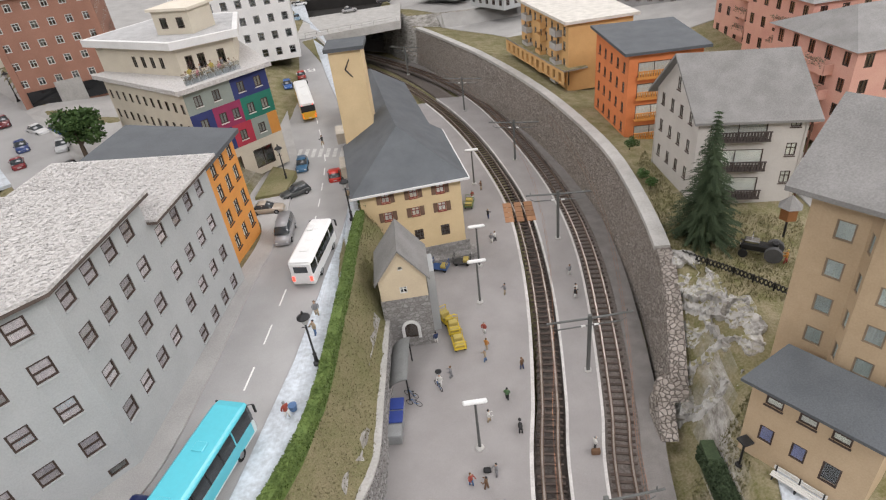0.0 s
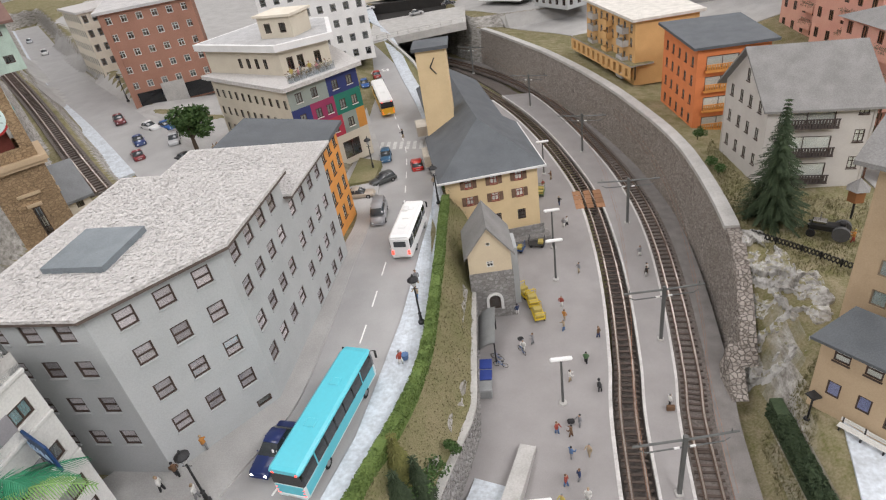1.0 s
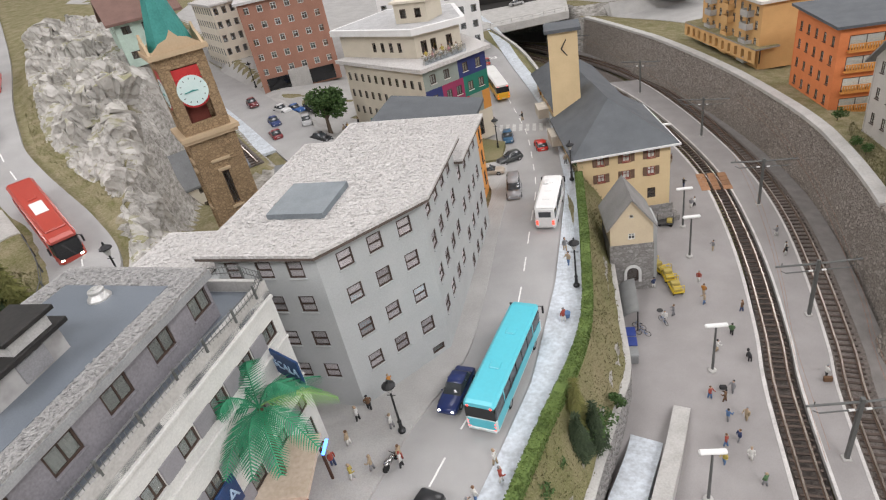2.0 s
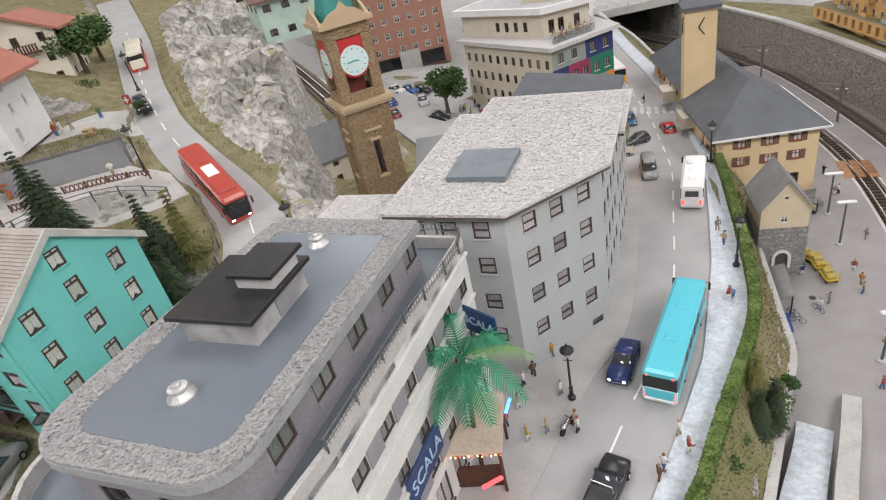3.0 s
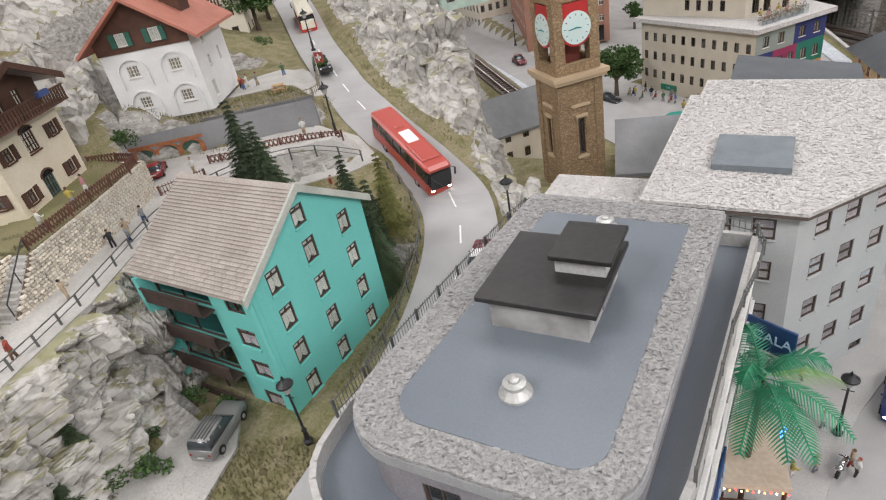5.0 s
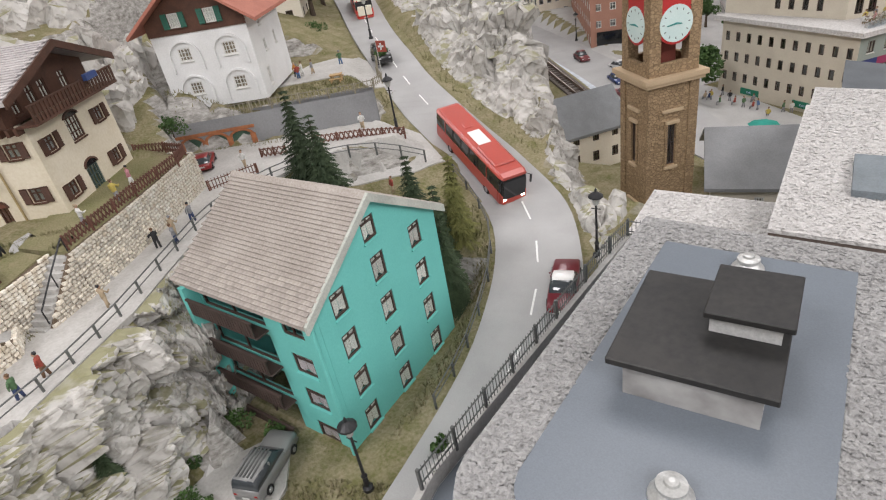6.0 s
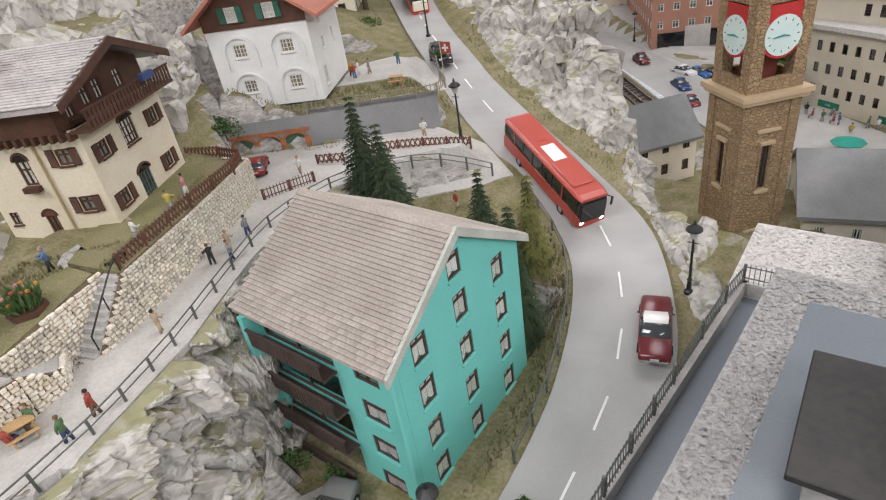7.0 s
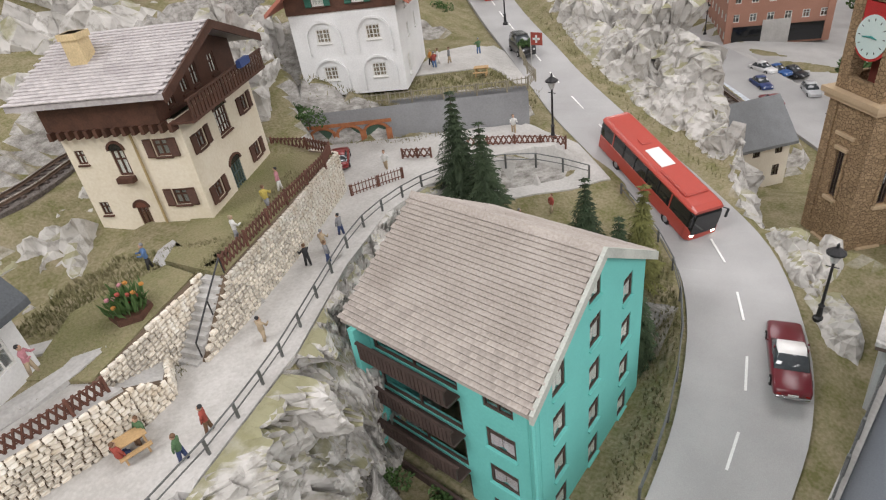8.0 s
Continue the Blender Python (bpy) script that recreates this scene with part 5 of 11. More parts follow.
part("door", Mesh().prism([CH(2.2, 0.1), CH(3.8, 0.1), CH(3.8, 0.2), CH(2.2, 0.2)], 0.1, 2.5), WOODDARK, chapel, "dark arched wooden door")
arch = Mesh()
for k in range(9):
    a0, a1 = math.pi * k / 9, math.pi * (k + 1) / 9
    q = [(3.0 + r * math.cos(a), 1.75 + r * 1.05 * math.sin(a)) for r, a in ((0.82, a0), (1.2, a0), (1.2, a1), (0.82, a1))]
    arch.add([(*CH(u, -0.32), z) for u, z in q] + [(*CH(u, 0.0), z) for u, z in q], [(0, 1, 2, 3), (7, 6, 5, 4), (0, 4, 5, 1), (1, 5, 6, 2), (2, 6, 7, 3), (3, 7, 4, 0)])
for u in (1.8, 3.82):
    arch.prism([CH(u, -0.32), CH(u + 0.38, -0.32), CH(u + 0.38, 0), CH(u, 0)], 0.1, 1.75)
part("door_surround", arch, WHITE, chapel, "white stone door surround")
part("annexe", Mesh().prism([CH(5.9, 2.4), CH(6.9, 2.4), CH(6.9, 6.4), CH(5.9, 6.4)], -2, 8.2), LIGHTGREY, chapel)

settle(chapel, -0.17, -3.06, 2.46, 0.955, 3.83)

# the house with the coloured panels and roof terrace
MIDCREAM = mat("greyish_cream_render", (0.60, 0.55, 0.45), 0.85, c2=(0.53, 0.48, 0.39), fine=700, coarse=40, bump=0.15)
mid = thing("apartment_building", -45, 93, 11, "cream corner building with coloured panels, cafe and roof terrace", "building")
MW, MC, ME, MN = (-60.5, 95.6), (-41, 82), (-31.8, 92.6), (-44, 112)
small = (WOODDARK,)
sw_l = math.hypot(MC[0] - MW[0], MC[1] - MW[1])
sw = grid(spread(1.2, sw_l - 1.2, 11), [23.6, 20.3, 17.0], 0.85, 1.5) + grid(spread(1.2, sw_l - 1.2, 9), [12.6], 1.0, 2.0)
wall(mid, MW, MC, 10.5, 27, sw, MIDCREAM), windows(mid, MW, MC, sw, "plain", small)
wall(mid, ME, MN, 10.5, 27, [], MIDCREAM), wall(mid, MN, MW, 10.5, 27, [], MIDCREAM)
PAN = {k: mat("panel_" + k, c, 0.7, c2=tuple(x * 0.85 for x in c), fine=700, coarse=50, bump=0.1) for k, c in dict(sage=(0.27, 0.31, 0.28), blue=(0.03, 0.042, 0.15), magenta=(0.28, 0.035, 0.1), green=(0.02, 0.17, 0.12), orange=(0.6, 0.27, 0.06), red=(0.42, 0.04, 0.07)).items()}
SEx = frame_axes(MC, (ME[0] - MC[0], ME[1] - MC[1]))
for key, u0, u1, z0, z1, us in (("sage", 0, 7.6, 23.4, 27, (2.0, 5.0)), ("blue", 7.6, 14.03, 23.4, 27, (9.2, 12.2)), ("blue", 0, 3.6, 19.8, 23.4, (1.9,)), ("magenta", 3.6, 8.4, 19.8, 23.4, (5.0, 7.2)),
                               ("green", 8.4, 14.03, 19.8, 23.4, (9.9, 12.4)), ("blue", 0, 5.8, 16.2, 19.8, (2, 4.4)), ("red", 5.8, 9.2, 16.2, 19.8, (7.4,)), ("sage", 9.2, 12.2, 16.2, 19.8, (10.8,)), ("orange", 12.2, 14.03, 16.2, 19.8, ()), ("sage", 0, 14.03, 10.5, 16.2, ())):
    hs = [(u - u0, z0 + 0.9, 1.2, 1.6) for u in us]
    if z0 < 12:
        hs = [(9.8, 11.6, 3.6, 3.2), (4.0, 11.6, 3.6, 3.2)]
    wall(mid, SEx(u0, 0), SEx(u1, 0), z0, z1, hs, PAN[key] if z0 > 12 else MIDCREAM, name="panel"), windows(mid, SEx(u0, 0), SEx(u1, 0), hs, "two", (WOODDARK, CURTAIN_GREY, WOODDARK, WHITEWOOD) if z0 > 12 else (WOODDARK,))
pl = [MW, MC, ME, MN]
part("terrace", Mesh().prism(grow(pl, 1.0), 26.9, 27.6), CHIPPED, mid, "pale terrace slab")
UP = [(-60.6, 97.2), (-43.2, 88.6), (-35.8, 93), (-40, 106), (-54, 110)]
ul = math.hypot(UP[1][0] - UP[0][0], UP[1][1] - UP[0][1])
shell(mid, UP, 27.5, 31.8, MIDCREAM, {0: [(grid(spread(9, 15.5, 4), [28.6], 0.9, 1.7), "plain", small)], 1: [(grid([1.6, 3.4, 6.4], [28.2], 1.1, 2.2), "two", small)]})
part("roof", Mesh().prism(grow(UP, 1.2), 31.8, 32.9), WHITE, mid, "white-edged flat roof")
part("roof_felt", Mesh().prism(grow(UP, 0.4), 32.6, 32.95), mat("pale_felt", (0.5, 0.5, 0.5), 0.85), mid)
bx = [(-47.5, 93.8), (-41, 92), (-39.5, 97.4), (-46, 99.2)]
shell(mid, bx, 32.9, 36.4, MIDCREAM, {0: [(grid([1.8, 4.9], [33.8], 1.3, 1.6), "plain", small)]})
part("roof", Mesh().prism(grow(bx, 0.5), 36.4, 36.8), PALECREAM, mid)
part("railing", Mesh().prism([SEx(1.2, 0.2), SEx(10.2, 0.2), SEx(10.2, 0.35), SEx(1.2, 0.35)], 27.6, 28.9), pane_glass("terrace_glass", (0.85, 0.88, 0.9)), mid, "low glass terrace railing")
for k in range(7):
    part("planter", Mesh().prism([SEx(1.3 + k * 1.25, 0.6), SEx(2.2 + k * 1.25, 0.6), SEx(2.2 + k * 1.25, 1.0), SEx(1.3 + k * 1.25, 1.0)], 27.6, 28.2), CONCRETE, mid)
MS = frame_axes(MW, (MC[0] - MW[0], MC[1] - MW[1]))
SIGN = mat("green_sign", (0.02, 0.2, 0.12), 0.5)
for u in (5.0, 15.0):
    part("cafe_sign", Mesh().prism([MS(u, -0.16), MS(u + 3.6, -0.16), MS(u + 3.6, 0), MS(u, 0)], 15.2, 16.2), SIGN, mid, "green cafe sign")
part("awning", Mesh().slab([(*MS(9.5, -2.6), 13.4), (*MS(13.5, -2.6), 13.4), (*MS(13.5, -0.1), 14.4), (*MS(9.5, -0.1), 14.4)], 0.12), mat("teal_canvas", (0.03, 0.35, 0.27), 0.8), mid, "teal cafe awning")

# the tall brown house and its pale neighbours
BW = (WHITEWOOD, CURTAIN)
brown, BA = block("apartment_building", "tall red-brown building with white cross windows and shops", (-89.5, 112.5), (16.5, 8.5), 18.6, 42, 17.5, 38.2, BRICKBROWN, mat("pale_flat_roof", (0.55, 0.54, 0.53), 0.85), 6, 6, (1.3, 1.5), "cross", BW, over=0.9, cols2=13, category="building")
part("corner_strip", Mesh().prism([BA(-0.15, -0.15), BA(1.1, -0.15), BA(1.1, 0.0), BA(-0.15, 0.0)], 17.5, 38.2), BRICKBROWN, brown)
part("corner_strip", Mesh().prism([BA(17.5, -0.15), BA(18.75, -0.15), BA(18.75, 0.0), BA(17.5, 0.0)], 17.5, 38.2), BRICKBROWN, brown)
part("shop_front", Mesh().prism([BA(1.2, -0.2), BA(6.5, -0.2), BA(6.5, -0.02), BA(1.2, -0.02)], 17.9, 21.2), DARK_GLASS, brown, "dark shop window")
part("shop_front", Mesh().prism([BA(6.5, -0.2), BA(11.5, -0.2), BA(11.5, -0.02), BA(6.5, -0.02)], 17.7, 22.2), CONCRETE, brown)
part("shop_front", Mesh().prism([BA(11.5, -0.2), BA(17.4, -0.2), BA(17.4, -0.02), BA(11.5, -0.02)], 17.9, 21.2), DARK_GLASS, brown, "dark shop window")
GREYW = (mat("grey_window", (0.22, 0.23, 0.24), 0.6), CURTAIN)
block("apartment_building", "pale grey apartment building with rows of grey windows", (-66, 138), (22, 6), 26, 18, 15, 38, WHITE, CHIPPED, 8, 6, (1.4, 1.8), "sash", GREYW, category="building")
block("apartment_building", "long pale building with rows of windows beside the side street", (-128, 152), (26, -24), 20, 14, 18, 36, PALECREAM, CHIPPED, 8, 5, (1.2, 1.8), "sash", GREYW, category="building")
block("apartment_building", "large pale stone hotel building with many windows", (-62, 226), (40, 6), 44, 14, 15.5, 34, PALECREAM, SLATE, 14, 5, (1.3, 1.9), "sash", GREYW, category="building")
block("house", "pale house with dark shutters above the railway", (-17, 203), (22, -16), 17, 12, 15, 27, WHITE, SLATE, 7, 3, (1.1, 1.6), "cross", (WOODDARK, CURTAIN), roof="hip", zr=31)
fa, FAx = block("apartment_house", "grey house with balconies above the retaining wall", (1, 186), (13, -17), 15, 12, 14.5, 28, LIGHTGREY, SLATE, 5, 4, (1.2, 1.8), "cross", (WOODDARK, CURTAIN), roof="hip", zr=31)
block("apartment_building", "long grey building with many dark windows far off", (38, 168), (40, -22), 52, 14, 14, 33, mat("grey_render", (0.33, 0.33, 0.33), 0.85), SLATE, 18, 5, (1.2, 2.0), "cross", (WOODDARK, CURTAIN), category="building")

# houses behind the retaining wall
def balcony(house, A, u0, u1, v, z, material, label, deep=1.3, n=10, h=1.2, boards=True):
    b = part("balcony", Mesh().prism([A(u0, v - deep), A(u1, v - deep), A(u1, v), A(u0, v)], z - 0.18, z), material, house, label)
    if boards:
        for i in range(n):
            u = u0 + (u1 - u0) * (i + 0.5) / n
            k = (u1 - u0) / n * 0.3
            part("baluster", Mesh().prism([A(u - k, v - deep), A(u + k, v - deep), A(u + k, v - deep + 0.08), A(u - k, v - deep + 0.08)], z, z + h), material, b)
        part("rail", Mesh().prism([A(u0, v - deep - 0.05), A(u1, v - deep - 0.05), A(u1, v - deep + 0.13), A(u0, v - deep + 0.13)], z + h, z + h + 0.12), material, b)
    else:
        part("front", Mesh().prism([A(u0, v - deep), A(u1, v - deep), A(u1, v - deep + 0.12), A(u0, v - deep + 0.12)], z, z + h), material, b)
        for u in (u0, u1 - 0.12):
            part("side", Mesh().prism([A(u, v - deep), A(u + 0.12, v - deep), A(u + 0.12, v), A(u, v)], z, z + h), material, b)


PALEPINK = mat("pale_rosy_render", (0.55, 0.525, 0.49), 0.85, c2=(0.48, 0.455, 0.425), fine=700, coarse=40, bump=0.15)
WR = lambda u, v: (27.7 + 0.961 * u - 0.02 * v, 69.5 - 0.276 * u + v)
wr = thing("apartment_house", 35, 74, 9.5, "pale apartment house with grey gable roof and dark balconies", "house")
zs4 = [8.9, 13.2, 17.4, 21.6]
kk = (30.2 - 23.6) / 6.6
shell(wr, [WR(0, 0), WR(13.8, 0), WR(13.8, 13.2), WR(0, 13.2)], 6.5, 30.2, PALEPINK, {
    0: [([(5.2, z - 0.3, 7.2, 2.6) for z in (7.6, 11.9, 16.2, 20.5)], "two", (WOODDARK, CURTAIN)), (grid([12.2], zs4[1:], 1.3, 1.9), "cross", (WOODDARK, CURTAIN))],
    3: [(grid([2.2, 5.2, 8.0, 10.9], zs4, 1.0, 1.8), "two", (WOODDARK, CURTAIN)), ([(6.6, 25.2, 1.0, 1.9)], "two", (WOODDARK, CURTAIN))],
}, tops={0: [(23.6, 0)], 2: [(23.6, 0)], 1: [(23.6, kk), (23.6 + 13.2 * kk, -kk)], 3: [(23.6, kk), (23.6 + 13.2 * kk, -kk)]})
gable_roof(wr, WR, 0, 13.8, 0, 13.2, 23.9, 30.4, 1.0, 0.35, GREYTILE, "grey tiled gable roof")
WB = mat("dark_balcony", (0.08, 0.065, 0.06), 0.7)
for z in (11.4, 15.8, 20.2):
    balcony(wr, WR, 1.7, 8.8, 0, z, WB, "balcony with dark balusters", 1.2, 18)
part("downpipe", Mesh().cyl((*WR(14.0, -0.15), 7), (*WR(14.0, -0.15), 23), 0.14), BROWNWOOD, wr)

settle(wr, -0.87, 0.36, -0.55, 0.895, 7.96)

OR_ = frame_axes((26.2, 87.6), (12.0, 2.6))
orr = thing("apartment_house", 31, 97, 10, "orange-red apartment house with flat slate roof and balconies", "house")
shell(orr, [OR_(0, 0), OR_(12.5, 0), OR_(12.5, 16), OR_(-1.0, 17)], 10, 26, REDORANGE, {
    3: [(grid(spread(2.2, 15, 5), [12, 15.6, 19.2, 22.6], 1.0, 1.7), "two", (WOODDARK, CURTAIN))],
    0: [(grid([4.4], [11, 14.8, 18.6, 22.3], 5.6, 2.3), "two", (WOODDARK, CURTAIN))]})
part("roof", Mesh().slab([(*OR_(-1, -1), 26.6), (*OR_(13.5, -1), 26.6), (*OR_(13.5, 17), 27.2), (*OR_(-2, 18), 27.2)], 0.5), SLATE, orr, "flat slate-grey roof")
for z in (10.9, 14.6, 18.4, 22.0):
    balcony(orr, OR_, 1.4, 7.4, 0, z, ORANGE, "orange balcony with pale balusters", 0.9, 14)

settle(orr, -0.95, 1.61, -1.02, 0.90, -8.0)

YE = frame_axes((21.4, 113.6), (11.5, 3.4))
yel = thing("apartment_house", 23, 130, 12, "ochre apartment house with pale flat roof and round balconies", "house")
shell(yel, [YE(0, 0), YE(14, 0), YE(14, 30), YE(-2.4, 29)], 12, 26.2, OCHRE, {3: [(grid(spread(3, 27, 8), [13.4, 17, 20.6, 23.6], 1.2, 1.7), "cross", (WOODDARK, CURTAIN))]})
part("roof", Mesh().slab([(*YE(-1, -1), 26.9), (*YE(15, -1), 26.9), (*YE(15, 31), 26.9), (*YE(-3.4, 30), 26.9)], 0.6), mat("pale_membrane_roof", (0.72, 0.69, 0.63), 0.85), yel, "pale flat roof")
YS = frame_axes(YE(-2.4, 29), (YE(0, 0)[0] - YE(-2.4, 29)[0], YE(0, 0)[1] - YE(-2.4, 29)[1]))
for z in (13.6, 17.2, 20.8, 23.6):
    for u in (6, 15, 24):
        balcony(yel, YS, u - 1.7, u + 1.7, 0, z - 0.4, OCHRE if u == 15 else CONCRETE, "small solid balcony", 1.5, boards=False)
settle(yel, -0.7, 0.91, -2.14, 0.91, -6.2)

arc = thing("arcade_wall", 12, 122, 11, "low ochre arcade wall with dark arches below the terrace", "wall", kind="structure")
AR = frame_axes((8.8, 144), (9.6, -30))
wall(arc, AR(0, 0), AR(31, 0), 11.6, 14.4, [(u, 11.9, 1.2, 1.9) for u in spread(2, 29, 11)], OCHRE, 0.8)
# near-black sheet behind the arches, their shade given as colour
part("back", Mesh().prism([AR(0, 0.9), AR(31, 0.9), AR(31, 1.1), AR(0, 1.1)], 11.6, 14.3), SHADE_PAINT, arc)
part("terrace", Mesh().prism([AR(0, 0), AR(31, 0), AR(31, 5), AR(0, 5)], 14.3, 14.6), GROUND, arc, "green terrace")

TA = frame_axes((26.0, 39.2), (3.1, -3.5))
tan = thing("apartment_house", 30, 38, 4, "tall tan house with staggered bays and slate-roofed annexe", "house")
pts = [TA(0, 0), TA(4.2, 0), TA(5.1, -1.3), TA(10.5, -1.3), TA(10.5, 11), TA(0, 11)]
tz = [14.1, 17.4, 20.9, 24.4, 27.7]
TW_ = (mat("brown_tan_frame", (0.3, 0.23, 0.16), 0.7, vary=0.1), mat("pale_green_grey_blind", (0.5, 0.55, 0.53), 0.85, c2=(0.4, 0.43, 0.42), vary=0.25))
shell(tan, pts, 4, 29.8, TAN, {0: [(grid([2.7], tz, 1.4, 1.75), "plain", TW_)], 1: [(grid([0.8], tz, 0.8, 1.75), "plain", TW_)], 2: [(grid([1.8, 4.2], tz, 1.4, 1.75), "plain", TW_)], 5: [(grid([7.0], tz[2:], 1.4, 1.75), "plain", TW_)]})
gable_roof(tan, TA, 0, 10.5, -1.3, 11, 29.7, 33.8, 1.2, 0.4, GREYTILE, "grey tiled roof", axis="u")
AN = frame_axes((22.3, 34.3), (6.2, -7.0))
BLUEC = mat("lilac_window_light", (0.35, 0.36, 0.6), 0.6)
shell(tan, [AN(0, 0), AN(9.6, 0), AN(9.6, 5), AN(0, 5)], 4.6, 13.4, TAN, {0: [(grid([1.9, 4.5, 6.9], [11.3], 1.4, 1.7), "sash", (WOODDARK, CURTAIN)), (grid([1.9, 4.5], [7.0], 1.2, 1.8), "plain", (WOODDARK, BLUEC)), ([(7.0, 6.4, 1.4, 2.3)], "plain", (WOODDARK,))]})
part("roof", Mesh().slab([(*AN(-0.8, -0.7), 13.3), (*AN(10.2, -0.7), 13.3), (*AN(9.2, 3.8), 15.0), (*AN(0.6, 3.8), 15.0)], 0.3), SLATE, tan, "slate lean-to roof")

settle(tan, -0.49, -0.13, 0.48, 0.973, -0.2)

pinkm = (WOODDARK, CURTAIN)
BOXLEAF = mat("box_plant_leaf", (0.16, 0.18, 0.10), 0.8, c2=(0.3, 0.2, 0.17), fine=500, coarse=200)


def leafy_box(house, A, u0, u1, v_, z):
    """Plants growing over a balcony's edge."""
    v, f = [], []
    for _ in range(160):
        u, w = rnd.uniform(u0, u1), v_ + rnd.gauss(0, 0.25)
        p = Vector((*A(u, w), z + rnd.uniform(-0.3, 0.7)))
        a, b = (Vector((rnd.gauss(0, 1), rnd.gauss(0, 1), rnd.gauss(0, 1))).normalized() * 0.24 for _ in (0, 1))
        k = len(v)
        v += [tuple(p), tuple(p + a), tuple(p + b)]
        f.append((k, k + 1, k + 2))
    tagged(part("balcony_plant", Mesh().add(v, f), BOXLEAF, house), kind="stuff")


leafy_box(mid, SEx, 1.2, 5.4, 0.8, 28.5)
leafy_box(mid, SEx, 5.4, 10.2, 0.8, 28.5)
for (o, z1) in (((49, 76), 25.5), ((54, 98), 26.5), ((57, 121), 28)):
    pk, PA = block("apartment_house", "pink rendered house with grey roof and planted balconies", o, (18, 3), 18, 17, 12, z1, PINK, GREYTILE, 5, 4, (1.2, 1.8), "two", pinkm, roof="hip", zr=z1 + 3.4, grp="pink houses")
    PS = frame_axes(PA(0, 17), (PA(0, 0)[0] - PA(0, 17)[0], PA(0, 0)[1] - PA(0, 17)[1]))
    for z in (15, 18.4, 21.8):
        balcony(pk, PS, 9, 13.5, 0, z, PINK, "small planted balcony", 1.4, boards=False)
        leafy_box(pk, PS, 9.2, 13.3, -1.3, z + 1.1)

# the chalet
CE = frame_axes((-98.9, -3.4), (7.6, 4.3))
chalet = thing("chalet", -96, 3, 34.8, "cream alpine chalet with dark timber gable and grey tiled roof", "house")
WARMW = mat("old_cream_plaster", (0.70, 0.64, 0.52), 0.9, c2=(0.62, 0.55, 0.42), fine=500, coarse=35, bump=0.3)
cw = (BROWNWOOD, CURTAIN_GREY, BROWNWOOD, BROWNWOOD)
SHUTTERRED = mat("red_brown_door", (0.16, 0.06, 0.04), 0.6, vary=0.1)
CL, CD = 8.75, 10.9
c_front = [(u, z - 0.6, 1.15, 1.2) for z, us in ((40.9, (1.8, 9.0)), (37.1, (1.8, 8.8))) for u in us]
shell(chalet, [CE(0, 0), CE(CL, 0), CE(CL, CD), CE(0, CD)], 34.4, 42.9, WARMW, {
    0: [([(7.0, 40.6, 1.1, 1.2), (7.0, 37.0, 1.1, 1.2)], "shutter", cw), ([(0.9, 40.4, 0.7, 1.0), (0.9, 36.5, 0.7, 1.0), (3.7, 39.4, 1.0, 1.9)], "cross", (BROWNWOOD, CURTAIN)), ([(3.7, 35.2, 0.9, 1.8)], "two", (BROWNWOOD, SHUTTERRED))],
    1: [(c_front, "shutter", cw), ([(5.3, 40.0, 1.8, 1.9)], "grid", (BROWNWOOD, CURTAIN)), ([(5.0, 35.2, 1.7, 2.6)], "grid", (mat("green_grey_door", (0.1, 0.14, 0.13), 0.6),))]})
kc = (47.5 - 45.0) / 7.3
ctop = lambda d: [(45.0 + kc * (1.3 - d) - 0.4, kc), (47.5 + kc * (6.0 + d) - 0.4, -kc)]
shell(chalet, [CE(-0.3, -0.4), CE(CL - 0.9, -0.4), CE(CL - 0.9, CD + 0.4), CE(-0.3, CD + 0.4)], 42.9, 48.5, BROWNWOOD, {
    1: [([(4.0, 43.6, 1.0, 1.5), (5.6, 43.6, 1.0, 1.5), (8.4, 43.6, 1.0, 1.5), (1.9, 43.4, 0.9, 1.2)], "cross", (BROWNWOOD, CURTAIN))]},
    tops={0: [(44.9, 0)], 2: [(44.9, 0)], 1: ctop(0.4), 3: ctop(0.4)})
SHING = mat("grey_wooden_shingle", (0.52, 0.49, 0.48), 0.85, c2=(0.38, 0.35, 0.35), fine=500, coarse=60, bump=0.4, vary=0.12)
croof = Mesh()
croof.slab([(*CE(-1.6, -1.3), 45.0), (*CE(CL + 0.6, -1.3), 45.0), (*CE(CL + 0.9, 6), 47.6), (*CE(-1.6, 6), 47.6)], 0.35)
croof.slab([(*CE(-1.6, 6), 47.6), (*CE(CL + 0.9, 6), 47.6), (*CE(CL + 0.6, 13.6), 44.9), (*CE(-1.6, 13.6), 44.9)], 0.35)
shroof = part("roof", croof, SHING, chalet, "grey shingled roof")
tiles(shroof, SHING, (*CE(-1.65, -1.35), 45.0), (*CE(CL + 0.6, -1.35), 45.0), (*CE(CL + 0.9, 5.95), 47.6), (*CE(-1.65, 5.95), 47.6), 0.6, 0.34, 0.07, 120, "shingle")
part("fascia", Mesh().slab([(*CE(CL + 0.6, -1.35), 45.05), (*CE(CL + 0.75, -1.35), 45.05), (*CE(CL + 1.05, 6), 47.65), (*CE(CL + 0.9, 6), 47.65)], 0.6).slab([(*CE(CL + 0.9, 6), 47.65), (*CE(CL + 1.05, 6), 47.65), (*CE(CL + 0.75, 13.65), 44.95), (*CE(CL + 0.6, 13.65), 44.95)], 0.6), BROWNWOOD, chalet, "dark timber bargeboards")
CF = frame_axes(CE(CL, 0), (CE(CL, CD)[0] - CE(CL, 0)[0], CE(CL, CD)[1] - CE(CL, 0)[1]))
